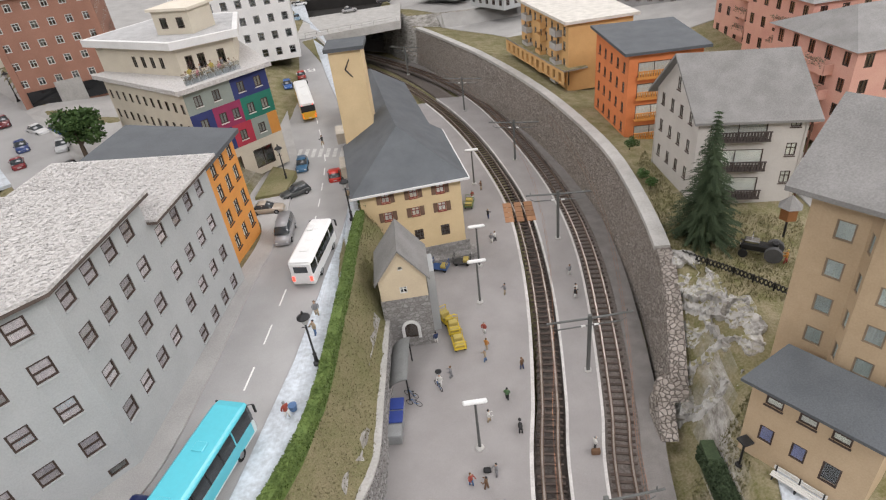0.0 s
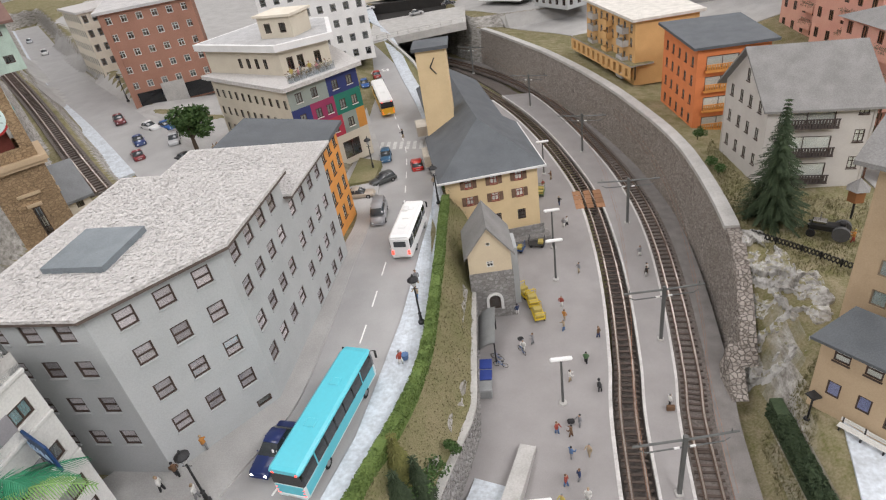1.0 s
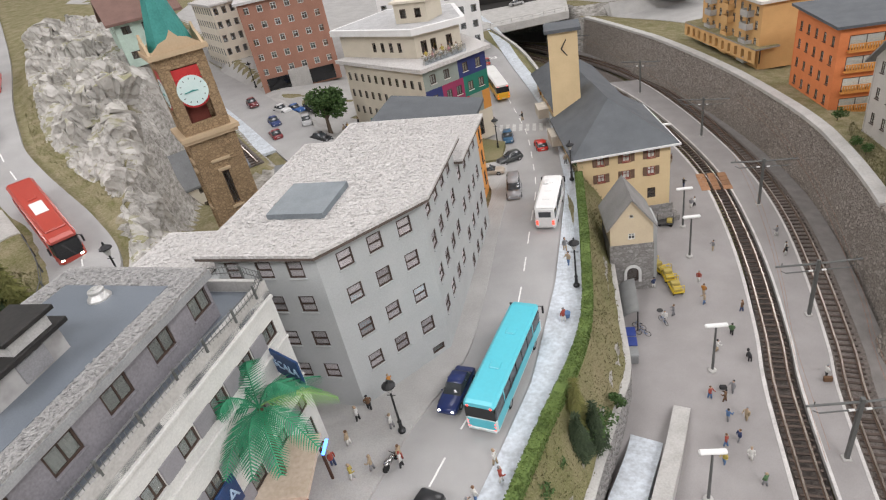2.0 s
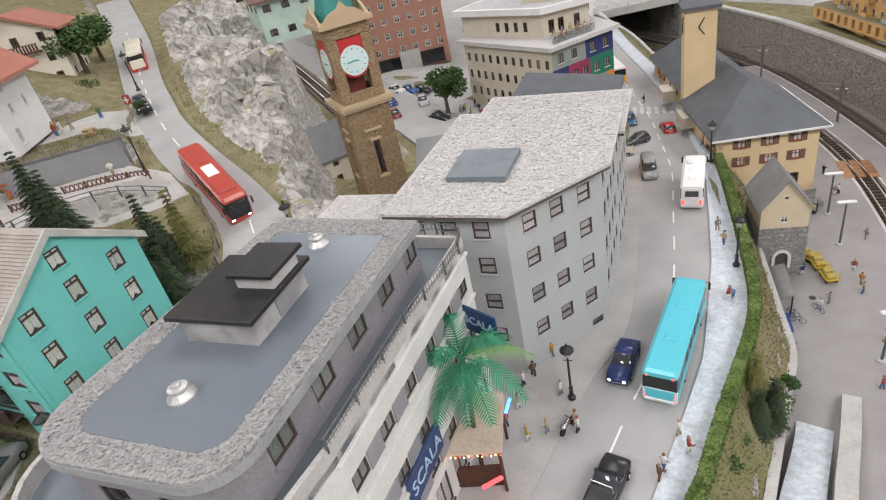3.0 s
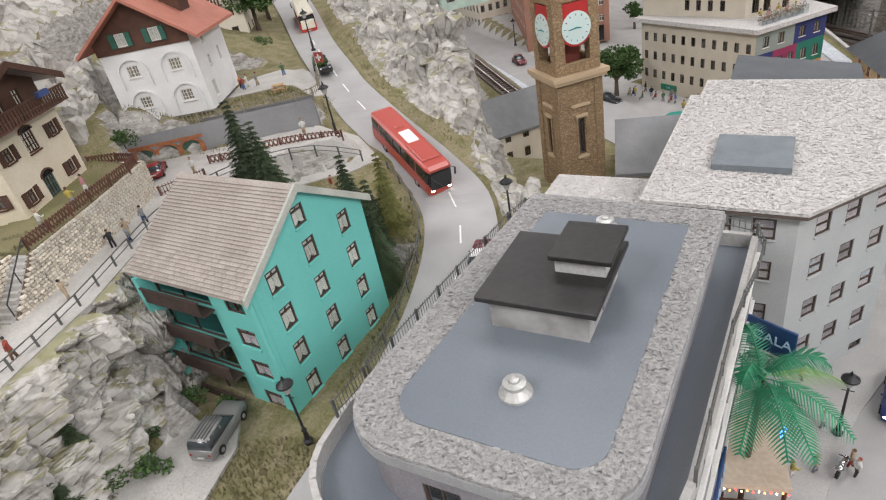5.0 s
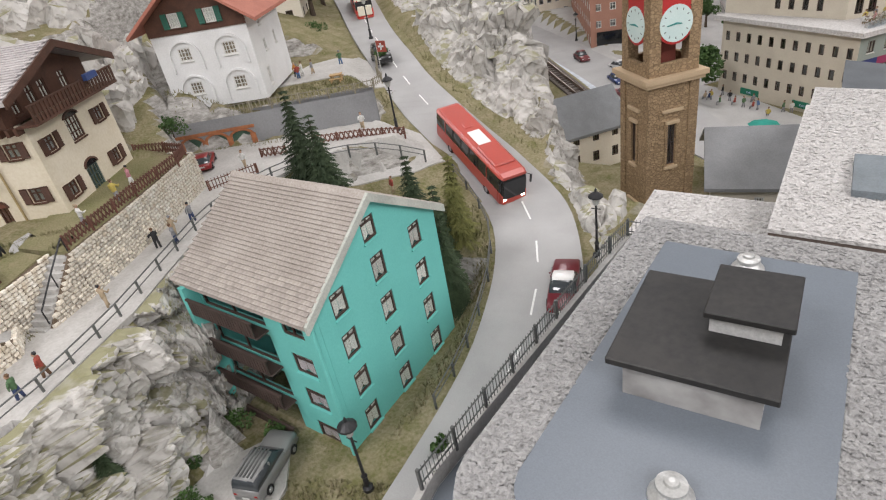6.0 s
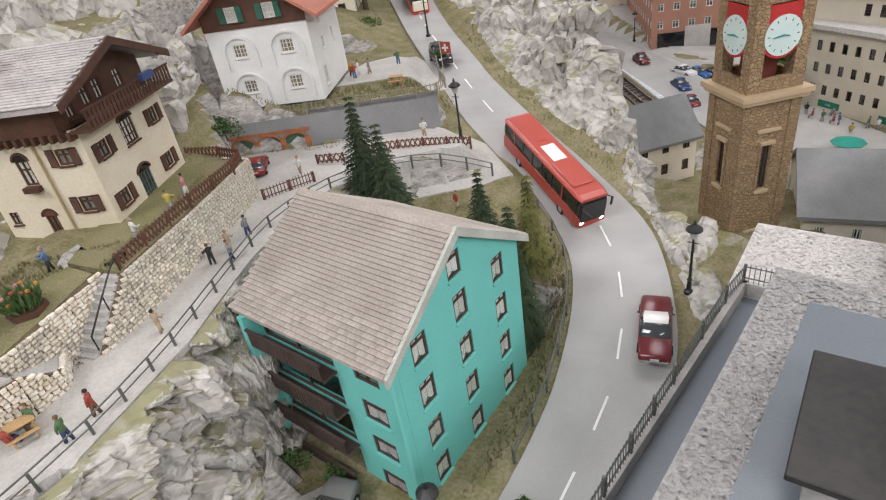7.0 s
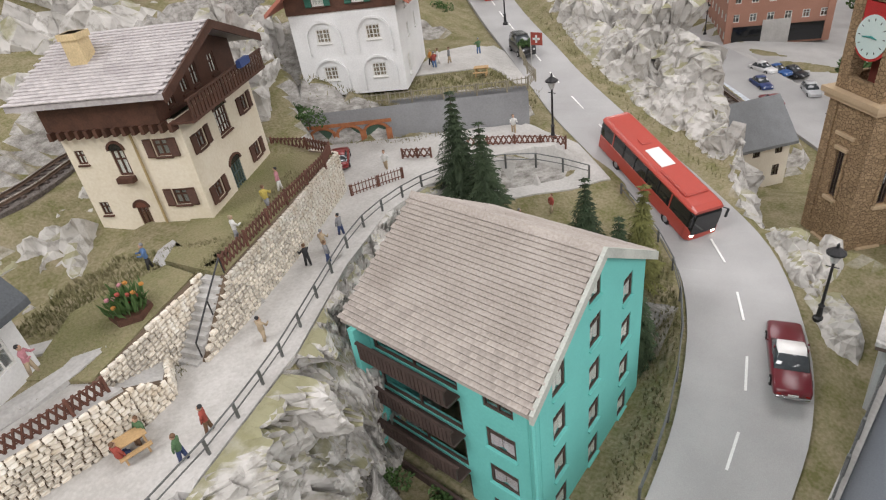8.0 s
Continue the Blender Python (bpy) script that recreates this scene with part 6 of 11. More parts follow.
balcony(chalet, CF, -0.6, CD + 0.4, 0, 43.0, BROWNWOOD, "dark carved timber balcony", 1.5, 26, 1.2)
for i in range(14):
    part("bracket", Mesh().prism([CE(-0.1 + i * 0.66, -0.75), CE(0.15 + i * 0.66, -0.75), CE(0.15 + i * 0.66, 0), CE(-0.1 + i * 0.66, 0)], 42.4, 42.95), BROWNWOOD, chalet)
part("chimney", Mesh().prism([CE(1.4, 2.2), CE(2.6, 2.2), CE(2.6, 3.4), CE(1.4, 3.4)], 45, 48.3).prism([CE(1.3, 2.1), CE(2.7, 2.1), CE(2.7, 3.5), CE(1.3, 3.5)], 47.9, 48.3), mat("yellow_plaster", (0.66, 0.52, 0.3), 0.9), chalet, "yellow plastered chimney")
for u, z, n in ((3.7, 35.0, 0), (5.0, 35.0, 1)):
    AX = CE if n == 0 else CF
    part("steps", Mesh().prism([AX(u - 1.0, -1.6), AX(u + 1.0, -1.6), AX(u + 1.0, 0), AX(u - 1.0, 0)], 34.5, 35.0).prism([AX(u - 1.0, -1.1), AX(u + 1.0, -1.1), AX(u + 1.0, 0), AX(u - 1.0, 0)], 34.9, 35.3), CONCRETE, chalet)
part("plinth", Mesh().prism([CE(-0.1, -0.14), CE(CL + 0.14, -0.14), CE(CL + 0.14, 0.02), CE(-0.1, 0.02)], 34.4, 35.0).prism([CF(0, -0.14), CF(CD, -0.14), CF(CD, 0.02), CF(0, 0.02)], 34.4, 35.0), GREYSTONE, chalet, "low grey stone plinth")
part("window_box", Mesh().prism([CF(6.6, -1.95), CF(8.2, -1.95), CF(8.2, -1.6), CF(6.6, -1.6)], 44.1, 44.6), mat("blue_box", (0.04, 0.07, 0.2), 0.6), chalet, "blue flower box")


def arch_head(house, A, u, z, w, rise, frame_m, fill_m, label):
    """A curved head over a rectangular opening: a proud frame round a filled bow."""
    bow_ = [(u + w / 2 * math.cos(math.pi * k / 10), z + rise * math.sin(math.pi * k / 10)) for k in range(11)]
    out_ = [(u + (w / 2 + 0.16) * math.cos(math.pi * k / 10), z + (rise + 0.16) * math.sin(math.pi * k / 10)) for k in range(11)]
    m = Mesh()
    for k in range(10):
        q = [bow_[k], out_[k], out_[k + 1], bow_[k + 1]]
        m.add([(*A(b, -0.12), c) for b, c in q] + [(*A(b, 0), c) for b, c in q], [(0, 1, 2, 3), (1, 5, 6, 2), (3, 7, 4, 0), (0, 4, 5, 1), (2, 6, 7, 3)])
    head = part("arch_frame", m, frame_m, house, label)
    part("arch_pane", Mesh().add([(*A(b, -0.05), c) for b, c in bow_] + [(*A(b, 0.02), c) for b, c in bow_], [tuple(range(11))] + [(k, k + 11, k + 12, k + 1) for k in range(10)]), fill_m, head)


arch_head(chalet, CE, 3.7, 41.25, 1.0, 0.5, BROWNWOOD, DARK_GLASS, "dark arched window head")
arch_head(chalet, CE, 3.7, 36.95, 0.95, 0.45, BROWNWOOD, SHUTTERRED, "dark arched door head")
arch_head(chalet, CF, 5.3, 41.85, 1.8, 0.35, BROWNWOOD, DARK_GLASS, "dark arched window head")
arch_head(chalet, CF, 5.0, 37.75, 1.7, 0.5, BROWNWOOD, DARK_GLASS, "dark arched door head")
part("flower_basket", Mesh().prism([CE(3.1, -0.5), CE(4.3, -0.5), CE(4.3, -0.02), CE(3.1, -0.02)], 39.0, 39.4), BROWNWOOD, chalet, "dark basket under the arched window")
part("downpipe", Mesh().cyl((*CE(5.2, -0.12), 34.6), (*CE(5.2, -0.12), 42.8), 0.09), mat("ochre_pipe", (0.42, 0.32, 0.16), 0.7), chalet, "ochre downpipe")

settle(chalet, -3.53, 1.22, -1.02, 1.046, 1.43)

# the white house with the timber top and red roof
WE = frame_axes((-113.2, 26.3), (9.5, 6.8))
wh = thing("villa", -113, 36, 34.5, "white alpine villa with brown timber gable and red roof", "house")
WL, WD = 11.7, 13.0
GRN = mat("green_shutter", (0.03, 0.13, 0.09), 0.7)
lat = (WHITEWOOD, mat("brown_curtain", (0.3, 0.23, 0.16), 0.9))
shell(wh, [WE(0, 0), WE(WL, 0), WE(WL, WD), WE(0, WD)], 34.2, 43, WHITE, {0: [(grid([3.4, 8.9], [35.9, 39.9], 1.6, 1.5), "grid", lat)], 1: [(grid([4.5], [39, 42], 0.9, 1.4) + [(9.0, 39, 0.8, 1.6)], "cross", lat), ([(3.0, 35.2, 1.2, 2.2)], "grid", lat)]})
for u in (3.4, 8.9):
    for z in (36.4, 40.4):
        a = Mesh()
        for k in range(10):
            a0, a1 = math.pi * k / 10, math.pi * (k + 1) / 10
            q = [(u + r * math.cos(x), z + r * 0.95 * math.sin(x)) for r, x in ((1.75, a0), (1.98, a0), (1.98, a1), (1.75, a1))]
            a.add([(*WE(b, -0.22), c) for b, c in q] + [(*WE(b, 0), c) for b, c in q], [(0, 1, 2, 3), (0, 4, 5, 1), (2, 6, 7, 3), (1, 5, 6, 2), (3, 7, 4, 0)])
        for b in (u - 1.98, u + 1.75):
            a.prism([WE(b, -0.22), WE(b + 0.23, -0.22), WE(b + 0.23, 0), WE(b, 0)], z - 1.7, z)
        part("arch", a, WHITE, wh, "raised white blind arch")
kw = (49.0 - 44.8) / (WL / 2)
shell(wh, [WE(-0.1, -0.12), WE(WL + 0.1, -0.12), WE(WL + 0.1, WD + 0.1), WE(-0.1, WD + 0.1)], 43, 49.5, {0: BROWNWOOD, 1: WHITE, 2: WHITE, 3: WHITE}, {0: [(grid([3.7, 8.0], [43.7], 1.3, 1.6), "shutgrid", (WHITEWOOD, CURTAIN, GRN, BROWNWOOD))], 1: [(grid([3.0, 7.0], [43.4], 1.0, 1.3), "cross", lat)]},
      tops={0: [(44.5, kw), (44.5 + (WL + 0.2) * kw, -kw)], 2: [(44.5, kw), (44.5 + (WL + 0.2) * kw, -kw)], 1: [(44.5, 0)], 3: [(44.5, 0)]})
REDTILE = mat("red_tile", (0.42, 0.17, 0.12), 0.8, c2=(0.34, 0.13, 0.095), fine=500, coarse=50, bump=0.35, vary=0.1)
gable_roof(wh, WE, 0, WL, 0, WD, 45.0, 49.3, 1.8, 0.4, REDTILE, "red tiled roof", axis="v")
part("dormer", Mesh().prism([WE(8.0, 4.5), WE(10.4, 4.5), WE(10.4, 8.0), WE(8.0, 8.0)], 45.5, 48.2), BROWNWOOD, wh)
part("dormer_roof", Mesh().slab([(*WE(7.4, 4.0), 49.2), (*WE(11.2, 4.0), 48.0), (*WE(11.2, 8.4), 48.0), (*WE(7.4, 8.4), 49.2)], 0.25), SLATE, wh)

settle(wh, 5.23, -2.97, 0.81, 0.959, -5.25)

# houses below the rocks, and others uphill
block("house", "small house with slate roof below the rocks", (-75.4, 53.8), (6.36, 7.72), 12.4, 8, 12, 21.2, PALECREAM, mat("grey_slate_sheet", (0.2, 0.21, 0.215), 0.7, c2=(0.15, 0.155, 0.16), fine=700, coarse=60, bump=0.3), 4, 3, (1.0, 1.5), "cross", (WOODDARK, CURTAIN), roof="gable_u", zr=25.2, over=0.6)
block("workshop", "low hall with dark slate roof and tall arched windows", (-52.8, 45.5), (9.4, 2.2), 9.6, 13, 12, 21.2, PALECREAM, mat("worn_grey_slate", (0.25, 0.255, 0.26), 0.7, c2=(0.19, 0.195, 0.2), fine=800, coarse=40, bump=0.25), 3, 1, (1.0, 4.5), "grid", (WHITEWOOD,), roof="gable_u", zr=25, over=0.7)
block("house", "pale mint house with dark roof beside the mountain road", (-96, 80), (8, -8), 11, 10, 36, 44, mat("mint_render", (0.5, 0.63, 0.55), 0.85), mat("brown_tile", (0.2, 0.12, 0.1), 0.85), 3, 2, (1.4, 1.2), "two", (WOODDARK, CURTAIN), roof="gable_v", zr=47, over=1.2)
up2, UA = block("villa", "pale villa with flower balcony behind the red-roofed house", (-131, 52), (10, 7), 13, 12, 37, 47, PALECREAM, REDTILE, 3, 3, (1.2, 1.5), "two", (WOODDARK, CURTAIN), roof="gable_v", zr=50, over=1.4)
balcony(up2, UA, 3, 10, 0, 43.5, BROWNWOOD, "timber balcony with flowers", 1.4, 14)
block("house", "white house with green shutters by the lower garden", (-87.0, -17.6), (-3, 5.6), 6.35, 6, 33.5, 39.5, WHITE, SLATE, 2, 1, (1.3, 1.8), "shutter", (WHITEWOOD, CURTAIN, GRN, WHITEWOOD), roof="gable_u", zr=44, over=0.8)

# the clock tower
CT = frame_axes((-58.75, 42.0), (4.0, 4.0))
tower = thing("clock_tower", -58.7, 45.8, 18, "tan stone clock tower with open belfry and teal spire", "tower")
S_ = 5.4
shell(tower, [CT(0, 0), CT(S_, 0), CT(S_, S_), CT(0, S_)], 15, 32.6, SANDSTONE, {k: [([(S_ / 2, 23.8, 0.8, 4.4)], "two", (WOODDARK,))] for k in range(4)}, th=0.6)
for a, b in ((-0.12, -0.12), (S_ - 0.9, -0.12), (S_ - 0.9, S_ - 0.9), (-0.12, S_ - 0.9)):
    part("quoin", Mesh().prism([CT(a, b), CT(a + 1.02, b), CT(a + 1.02, b + 1.02), CT(a, b + 1.02)], 15, 32.6), SANDSTONE, tower, "raised stone corner strip")
for k in range(4):   # sills and hoods round the slit windows
    ang = math.degrees(math.atan2(4.0, 4.0)) + 90 * k
    c0 = CT(S_ / 2, S_ / 2)
    for z0, z1, w, d in ((23.3, 23.65, 0.75, 0.3), (28.35, 28.7, 0.75, 0.3), (29.6, 29.95, 1.15, 0.24), (18.9, 19.2, 1.15, 0.26)):
        part("window_hood", Mesh().box(-w, -S_ / 2 - d, z0, w, -S_ / 2 + 0.05, z1, 0.04).turned(pose(*c0, 0, 0, 0, ang)), TAN, tower, "projecting stone sill")
    for s in (-1, 1):
        part("window_jamb", Mesh().box(s * 0.62 - 0.15, -S_ / 2 - 0.14, 23.65, s * 0.62 + 0.15, -S_ / 2 + 0.05, 28.35, 0.03).turned(pose(*c0, 0, 0, 0, ang)), SANDSTONE, tower)
part("ledge", Mesh().prism([CT(-0.5, -0.5), CT(S_ + 0.5, -0.5), CT(S_ + 0.5, S_ + 0.5), CT(-0.5, S_ + 0.5)], 32.6, 33.0).prism([CT(-0.75, -0.75), CT(S_ + 0.75, -0.75), CT(S_ + 0.75, S_ + 0.75), CT(-0.75, S_ + 0.75)], 33.0, 33.5), TAN, tower, "projecting stone ledge")
for a, b in ((0, 0), (S_ - 1.2, 0), (S_ - 1.2, S_ - 1.2), (0, S_ - 1.2)):
    part("pier", Mesh().prism([CT(a, b), CT(a + 1.2, b), CT(a + 1.2, b + 1.2), CT(a, b + 1.2)], 33.5, 41.8), SANDSTONE, tower, "square stone corner pier")
for k in range(4):
    ang = 45 + 90 * k
    c0 = CT(S_ / 2, S_ / 2)
    piece = Mesh().box(-S_ / 2 + 1.1, -S_ / 2 - 0.02, 33.5, S_ / 2 - 1.1, -S_ / 2 + 0.5, 34.7, 0.05).turned(pose(*c0, 0, 0, 0, ang))
    part("parapet", piece, SANDSTONE, tower)
    lintel = Mesh().box(-S_ / 2, -S_ / 2 - 0.02, 41.0, S_ / 2, -S_ / 2 + 0.6, 42.4, 0.05).turned(pose(*c0, 0, 0, 0, ang))
    part("lintel", lintel, SANDSTONE, tower)
    M_ = pose(*c0, 0, 0, 0, ang) @ pose(0, -S_ / 2 + 0.15, 38.3, 90, 0, 0)
    red = Mesh().cyl((0, 0, 0.0), (0, 0, 0.14), 1.95, 1.95, 28).turned(M_)
    part("clock_surround", red, mat("red_clock_ring", (0.5, 0.03, 0.03), 0.5, bump=0.03), tower, "red ring and arms round the clock")
    tri_ = Mesh().box(-1.5, 1.4, -0.02, 1.5, 2.6, 0.1).turned(M_)
    part("clock_arm", tri_, mat("red_clock_arm", (0.5, 0.03, 0.03), 0.5, bump=0.03), tower)
    dial = part("clock_dial", Mesh().cyl((0, 0, 0.14), (0, 0, 0.2), 1.72, 1.72, 32).turned(M_), mat("pale_clock_dial", (0.62, 0.74, 0.72), 0.4, c2=(0.54, 0.68, 0.66), bump=0.02), tower, "pale blue-green clock dial")
    dots = Mesh()
    for i in range(12):
        x, y = 1.45 * math.cos(i * math.pi / 6), 1.45 * math.sin(i * math.pi / 6)
        dots.cyl((x, y, 0.2), (x * 0.86, y * 0.86, 0.2), 0.04, 0.04, 4)
    part("hour_marks", dots.turned(M_), DARK_METAL, dial)
    part("clock_hand", Mesh().cyl((0, 0, 0.24), (-0.95, -0.12, 0.24), 0.09, 0.05, 6).cyl((0, 0, 0.24), (0.6, -0.1, 0.24), 0.09, 0.04, 6).turned(M_), mat("teal_hand", (0.04, 0.3, 0.28), 0.4), dial)
    ped = Mesh()
    ped.add([(-2.9, -3.05, 42.9), (2.9, -3.05, 42.9), (1.6, -3.05, 43.9), (0.6, -3.05, 44.2), (0, -3.05, 45.0), (-0.6, -3.05, 44.2), (-1.6, -3.05, 43.9), (-2.9, -2.75, 42.9), (2.9, -2.75, 42.9), (1.6, -2.75, 43.9), (0.6, -2.75, 44.2), (0, -2.75, 45.0), (-0.6, -2.75, 44.2), (-1.6, -2.75, 43.9)],
            [tuple(range(7)), tuple(range(13, 6, -1))] + [(i, i + 7, (i + 1) % 7 + 7, (i + 1) % 7) for i in range(7)])
    part("pediment", ped.turned(pose(*c0, 0, 0, 0, ang)), TAN, tower, "stepped stone pediment")
part("cornice", Mesh().prism([CT(-0.6, -0.6), CT(S_ + 0.6, -0.6), CT(S_ + 0.6, S_ + 0.6), CT(-0.6, S_ + 0.6)], 42.4, 42.95), TAN, tower)
sp = Mesh()
c0 = CT(S_ / 2, S_ / 2)
sp.lathe([(2.6, 42.9), (2.2, 44.5), (1.3, 48), (0.5, 53), (0.1, 57)], c0[0], c0[1], 8)
part("spire", sp, mat("verdigris_copper", (0.05, 0.27, 0.24), 0.6, c2=(0.03, 0.2, 0.18), fine=500, coarse=60), tower, "verdigris copper spire")
part("belfry_core", Mesh().prism([CT(1.6, 1.6), CT(S_ - 1.6, 1.6), CT(S_ - 1.6, S_ - 1.6), CT(1.6, S_ - 1.6)], 33.5, 42), mat("dark_red_wood", (0.2, 0.05, 0.035), 0.8), tower, "dark red timber core")

# ---- rocks, lawns, walls, hedges, fences ----
def rock_mat(name, light, mid, dark, moss=None):
    """Weathered plaster rock: broad grey tones, tilted strata, a little grain, and moss on the level places."""
    m = bpy.data.materials.new(name)
    m.use_nodes = True
    nt = m.node_tree
    nn, ln = nt.nodes.new, nt.links.new
    b = nt.nodes["Principled BSDF"]
    b.inputs["Roughness"].default_value, b.inputs["Specular IOR Level"].default_value = 0.85, 0.2
    tc, mp, big, wav, fine = nn("ShaderNodeTexCoord"), nn("ShaderNodeMapping"), nn("ShaderNodeTexNoise"), nn("ShaderNodeTexWave"), nn("ShaderNodeTexNoise")
    mp.inputs["Rotation"].default_value = (radians(28), radians(-18), 0)
    big.inputs["Scale"].default_value, big.inputs["Detail"].default_value, big.inputs["Roughness"].default_value = 38, 5, 0.6
    fine.inputs["Scale"].default_value, fine.inputs["Detail"].default_value, fine.inputs["Roughness"].default_value = 230, 6, 0.65
    wav.bands_direction = "Z"
    wav.inputs["Scale"].default_value, wav.inputs["Distortion"].default_value, wav.inputs["Detail"].default_value, wav.inputs["Detail Scale"].default_value = 22, 9, 4, 2.2
    ln(tc.outputs["Object"], mp.inputs[0])
    for q in (big, fine, wav):
        ln(mp.outputs[0], q.inputs["Vector"])
    r1, r2, m1, m2 = nn("ShaderNodeMapRange"), nn("ShaderNodeMapRange"), nn("ShaderNodeMix"), nn("ShaderNodeMix")
    r1.inputs[1].default_value, r1.inputs[2].default_value = 0.36, 0.62
    ln(big.outputs[0], r1.inputs[0])
    m1.data_type = m2.data_type = "RGBA"
    m1.inputs[6].default_value, m1.inputs[7].default_value = (*mid, 1), (*light, 1)
    ln(r1.outputs[0], m1.inputs[0])
    st = nn("ShaderNodeMath")
    st.operation = "MULTIPLY"
    ln(wav.outputs["Fac"], st.inputs[0])
    ln(fine.outputs[0], st.inputs[1])
    r2.inputs[1].default_value, r2.inputs[2].default_value, r2.inputs[4].default_value = 0.30, 0.62, 0.75
    ln(st.outputs[0], r2.inputs[0])
    ln(r2.outputs[0], m2.inputs[0])
    ln(m1.outputs[2], m2.inputs[6])
    m2.inputs[7].default_value = (*dark, 1)
    out = m2.outputs[2]
    if moss:
        geo, sp, ns, a2, r3, m3 = nn("ShaderNodeNewGeometry"), nn("ShaderNodeSeparateXYZ"), nn("ShaderNodeTexNoise"), nn("ShaderNodeMath"), nn("ShaderNodeMapRange"), nn("ShaderNodeMix")
        ns.inputs["Scale"].default_value, ns.inputs["Detail"].default_value = 30, 7
        a2.operation, a2.inputs[1].default_value = "MULTIPLY_ADD", 1.7
        r3.inputs[1].default_value, r3.inputs[2].default_value, r3.inputs[4].default_value = 1.62, 1.86, 0.85
        ln(tc.outputs["Object"], ns.inputs["Vector"])
        ln(geo.outputs["True Normal"], sp.inputs[0])
        ln(ns.outputs[0], a2.inputs[0])
        ln(sp.outputs[2], a2.inputs[2])
        ln(a2.outputs[0], r3.inputs[0])
        m3.data_type = "RGBA"
        m3.inputs[7].default_value = (*moss, 1)
        ln(r3.outputs[0], m3.inputs[0])
        ln(out, m3.inputs[6])
        out = m3.outputs[2]
    ln(out, b.inputs["Base Color"])
    bn = nn("ShaderNodeBump")
    bn.inputs["Strength"].default_value, bn.inputs["Distance"].default_value = 0.6, 0.0022
    ln(st.outputs[0], bn.inputs["Height"])
    ln(bn.outputs[0], b.inputs["Normal"])
    return m


ROCK = rock_mat("plaster_rock", (0.58, 0.56, 0.53), (0.43, 0.415, 0.385), (0.24, 0.225, 0.195), (0.24, 0.23, 0.115))
GRASS = mat("static_grass", (0.165, 0.17, 0.075), 0.95, c2=(0.27, 0.235, 0.145), fine=600, coarse=22, bump=0.8, depth=0.002, spec=0.05)
LEAF = mat("hedge_leaf", (0.14, 0.2, 0.05), 0.8, c2=(0.09, 0.14, 0.035), fine=600, coarse=90, vary=0.1)
LEAF_DARK = mat("fir_needle", (0.05, 0.074, 0.034), 0.85, c2=(0.026, 0.042, 0.02), fine=700, coarse=120, vary=0.15)
LEAF_YEL = mat("yellowish_needle", (0.16, 0.16, 0.045), 0.8, c2=(0.1, 0.1, 0.03), fine=700, coarse=120)
LEAF_MID = mat("broad_leaf", (0.07, 0.13, 0.035), 0.75, c2=(0.04, 0.08, 0.022), fine=500, coarse=90, vary=0.12)
BARK = mat("bark", (0.1, 0.075, 0.055), 0.9)


def inner_dist(poly, x, y):
    """Distance to the outline for points within it, 0 outside."""
    d = np.full(x.shape, 1e9)
    for (ax, ay), (bx, by) in zip(poly, np.roll(poly, -1, 0)):
        ex, ey = bx - ax, by - ay
        u = np.clip(((x - ax) * ex + (y - ay) * ey) / (ex * ex + ey * ey), 0, 1)
        d = np.minimum(d, np.hypot(x - ax - u * ex, y - ay - u * ey))
    return np.where(poly_dist(poly, x, y) == 0, d, 0)


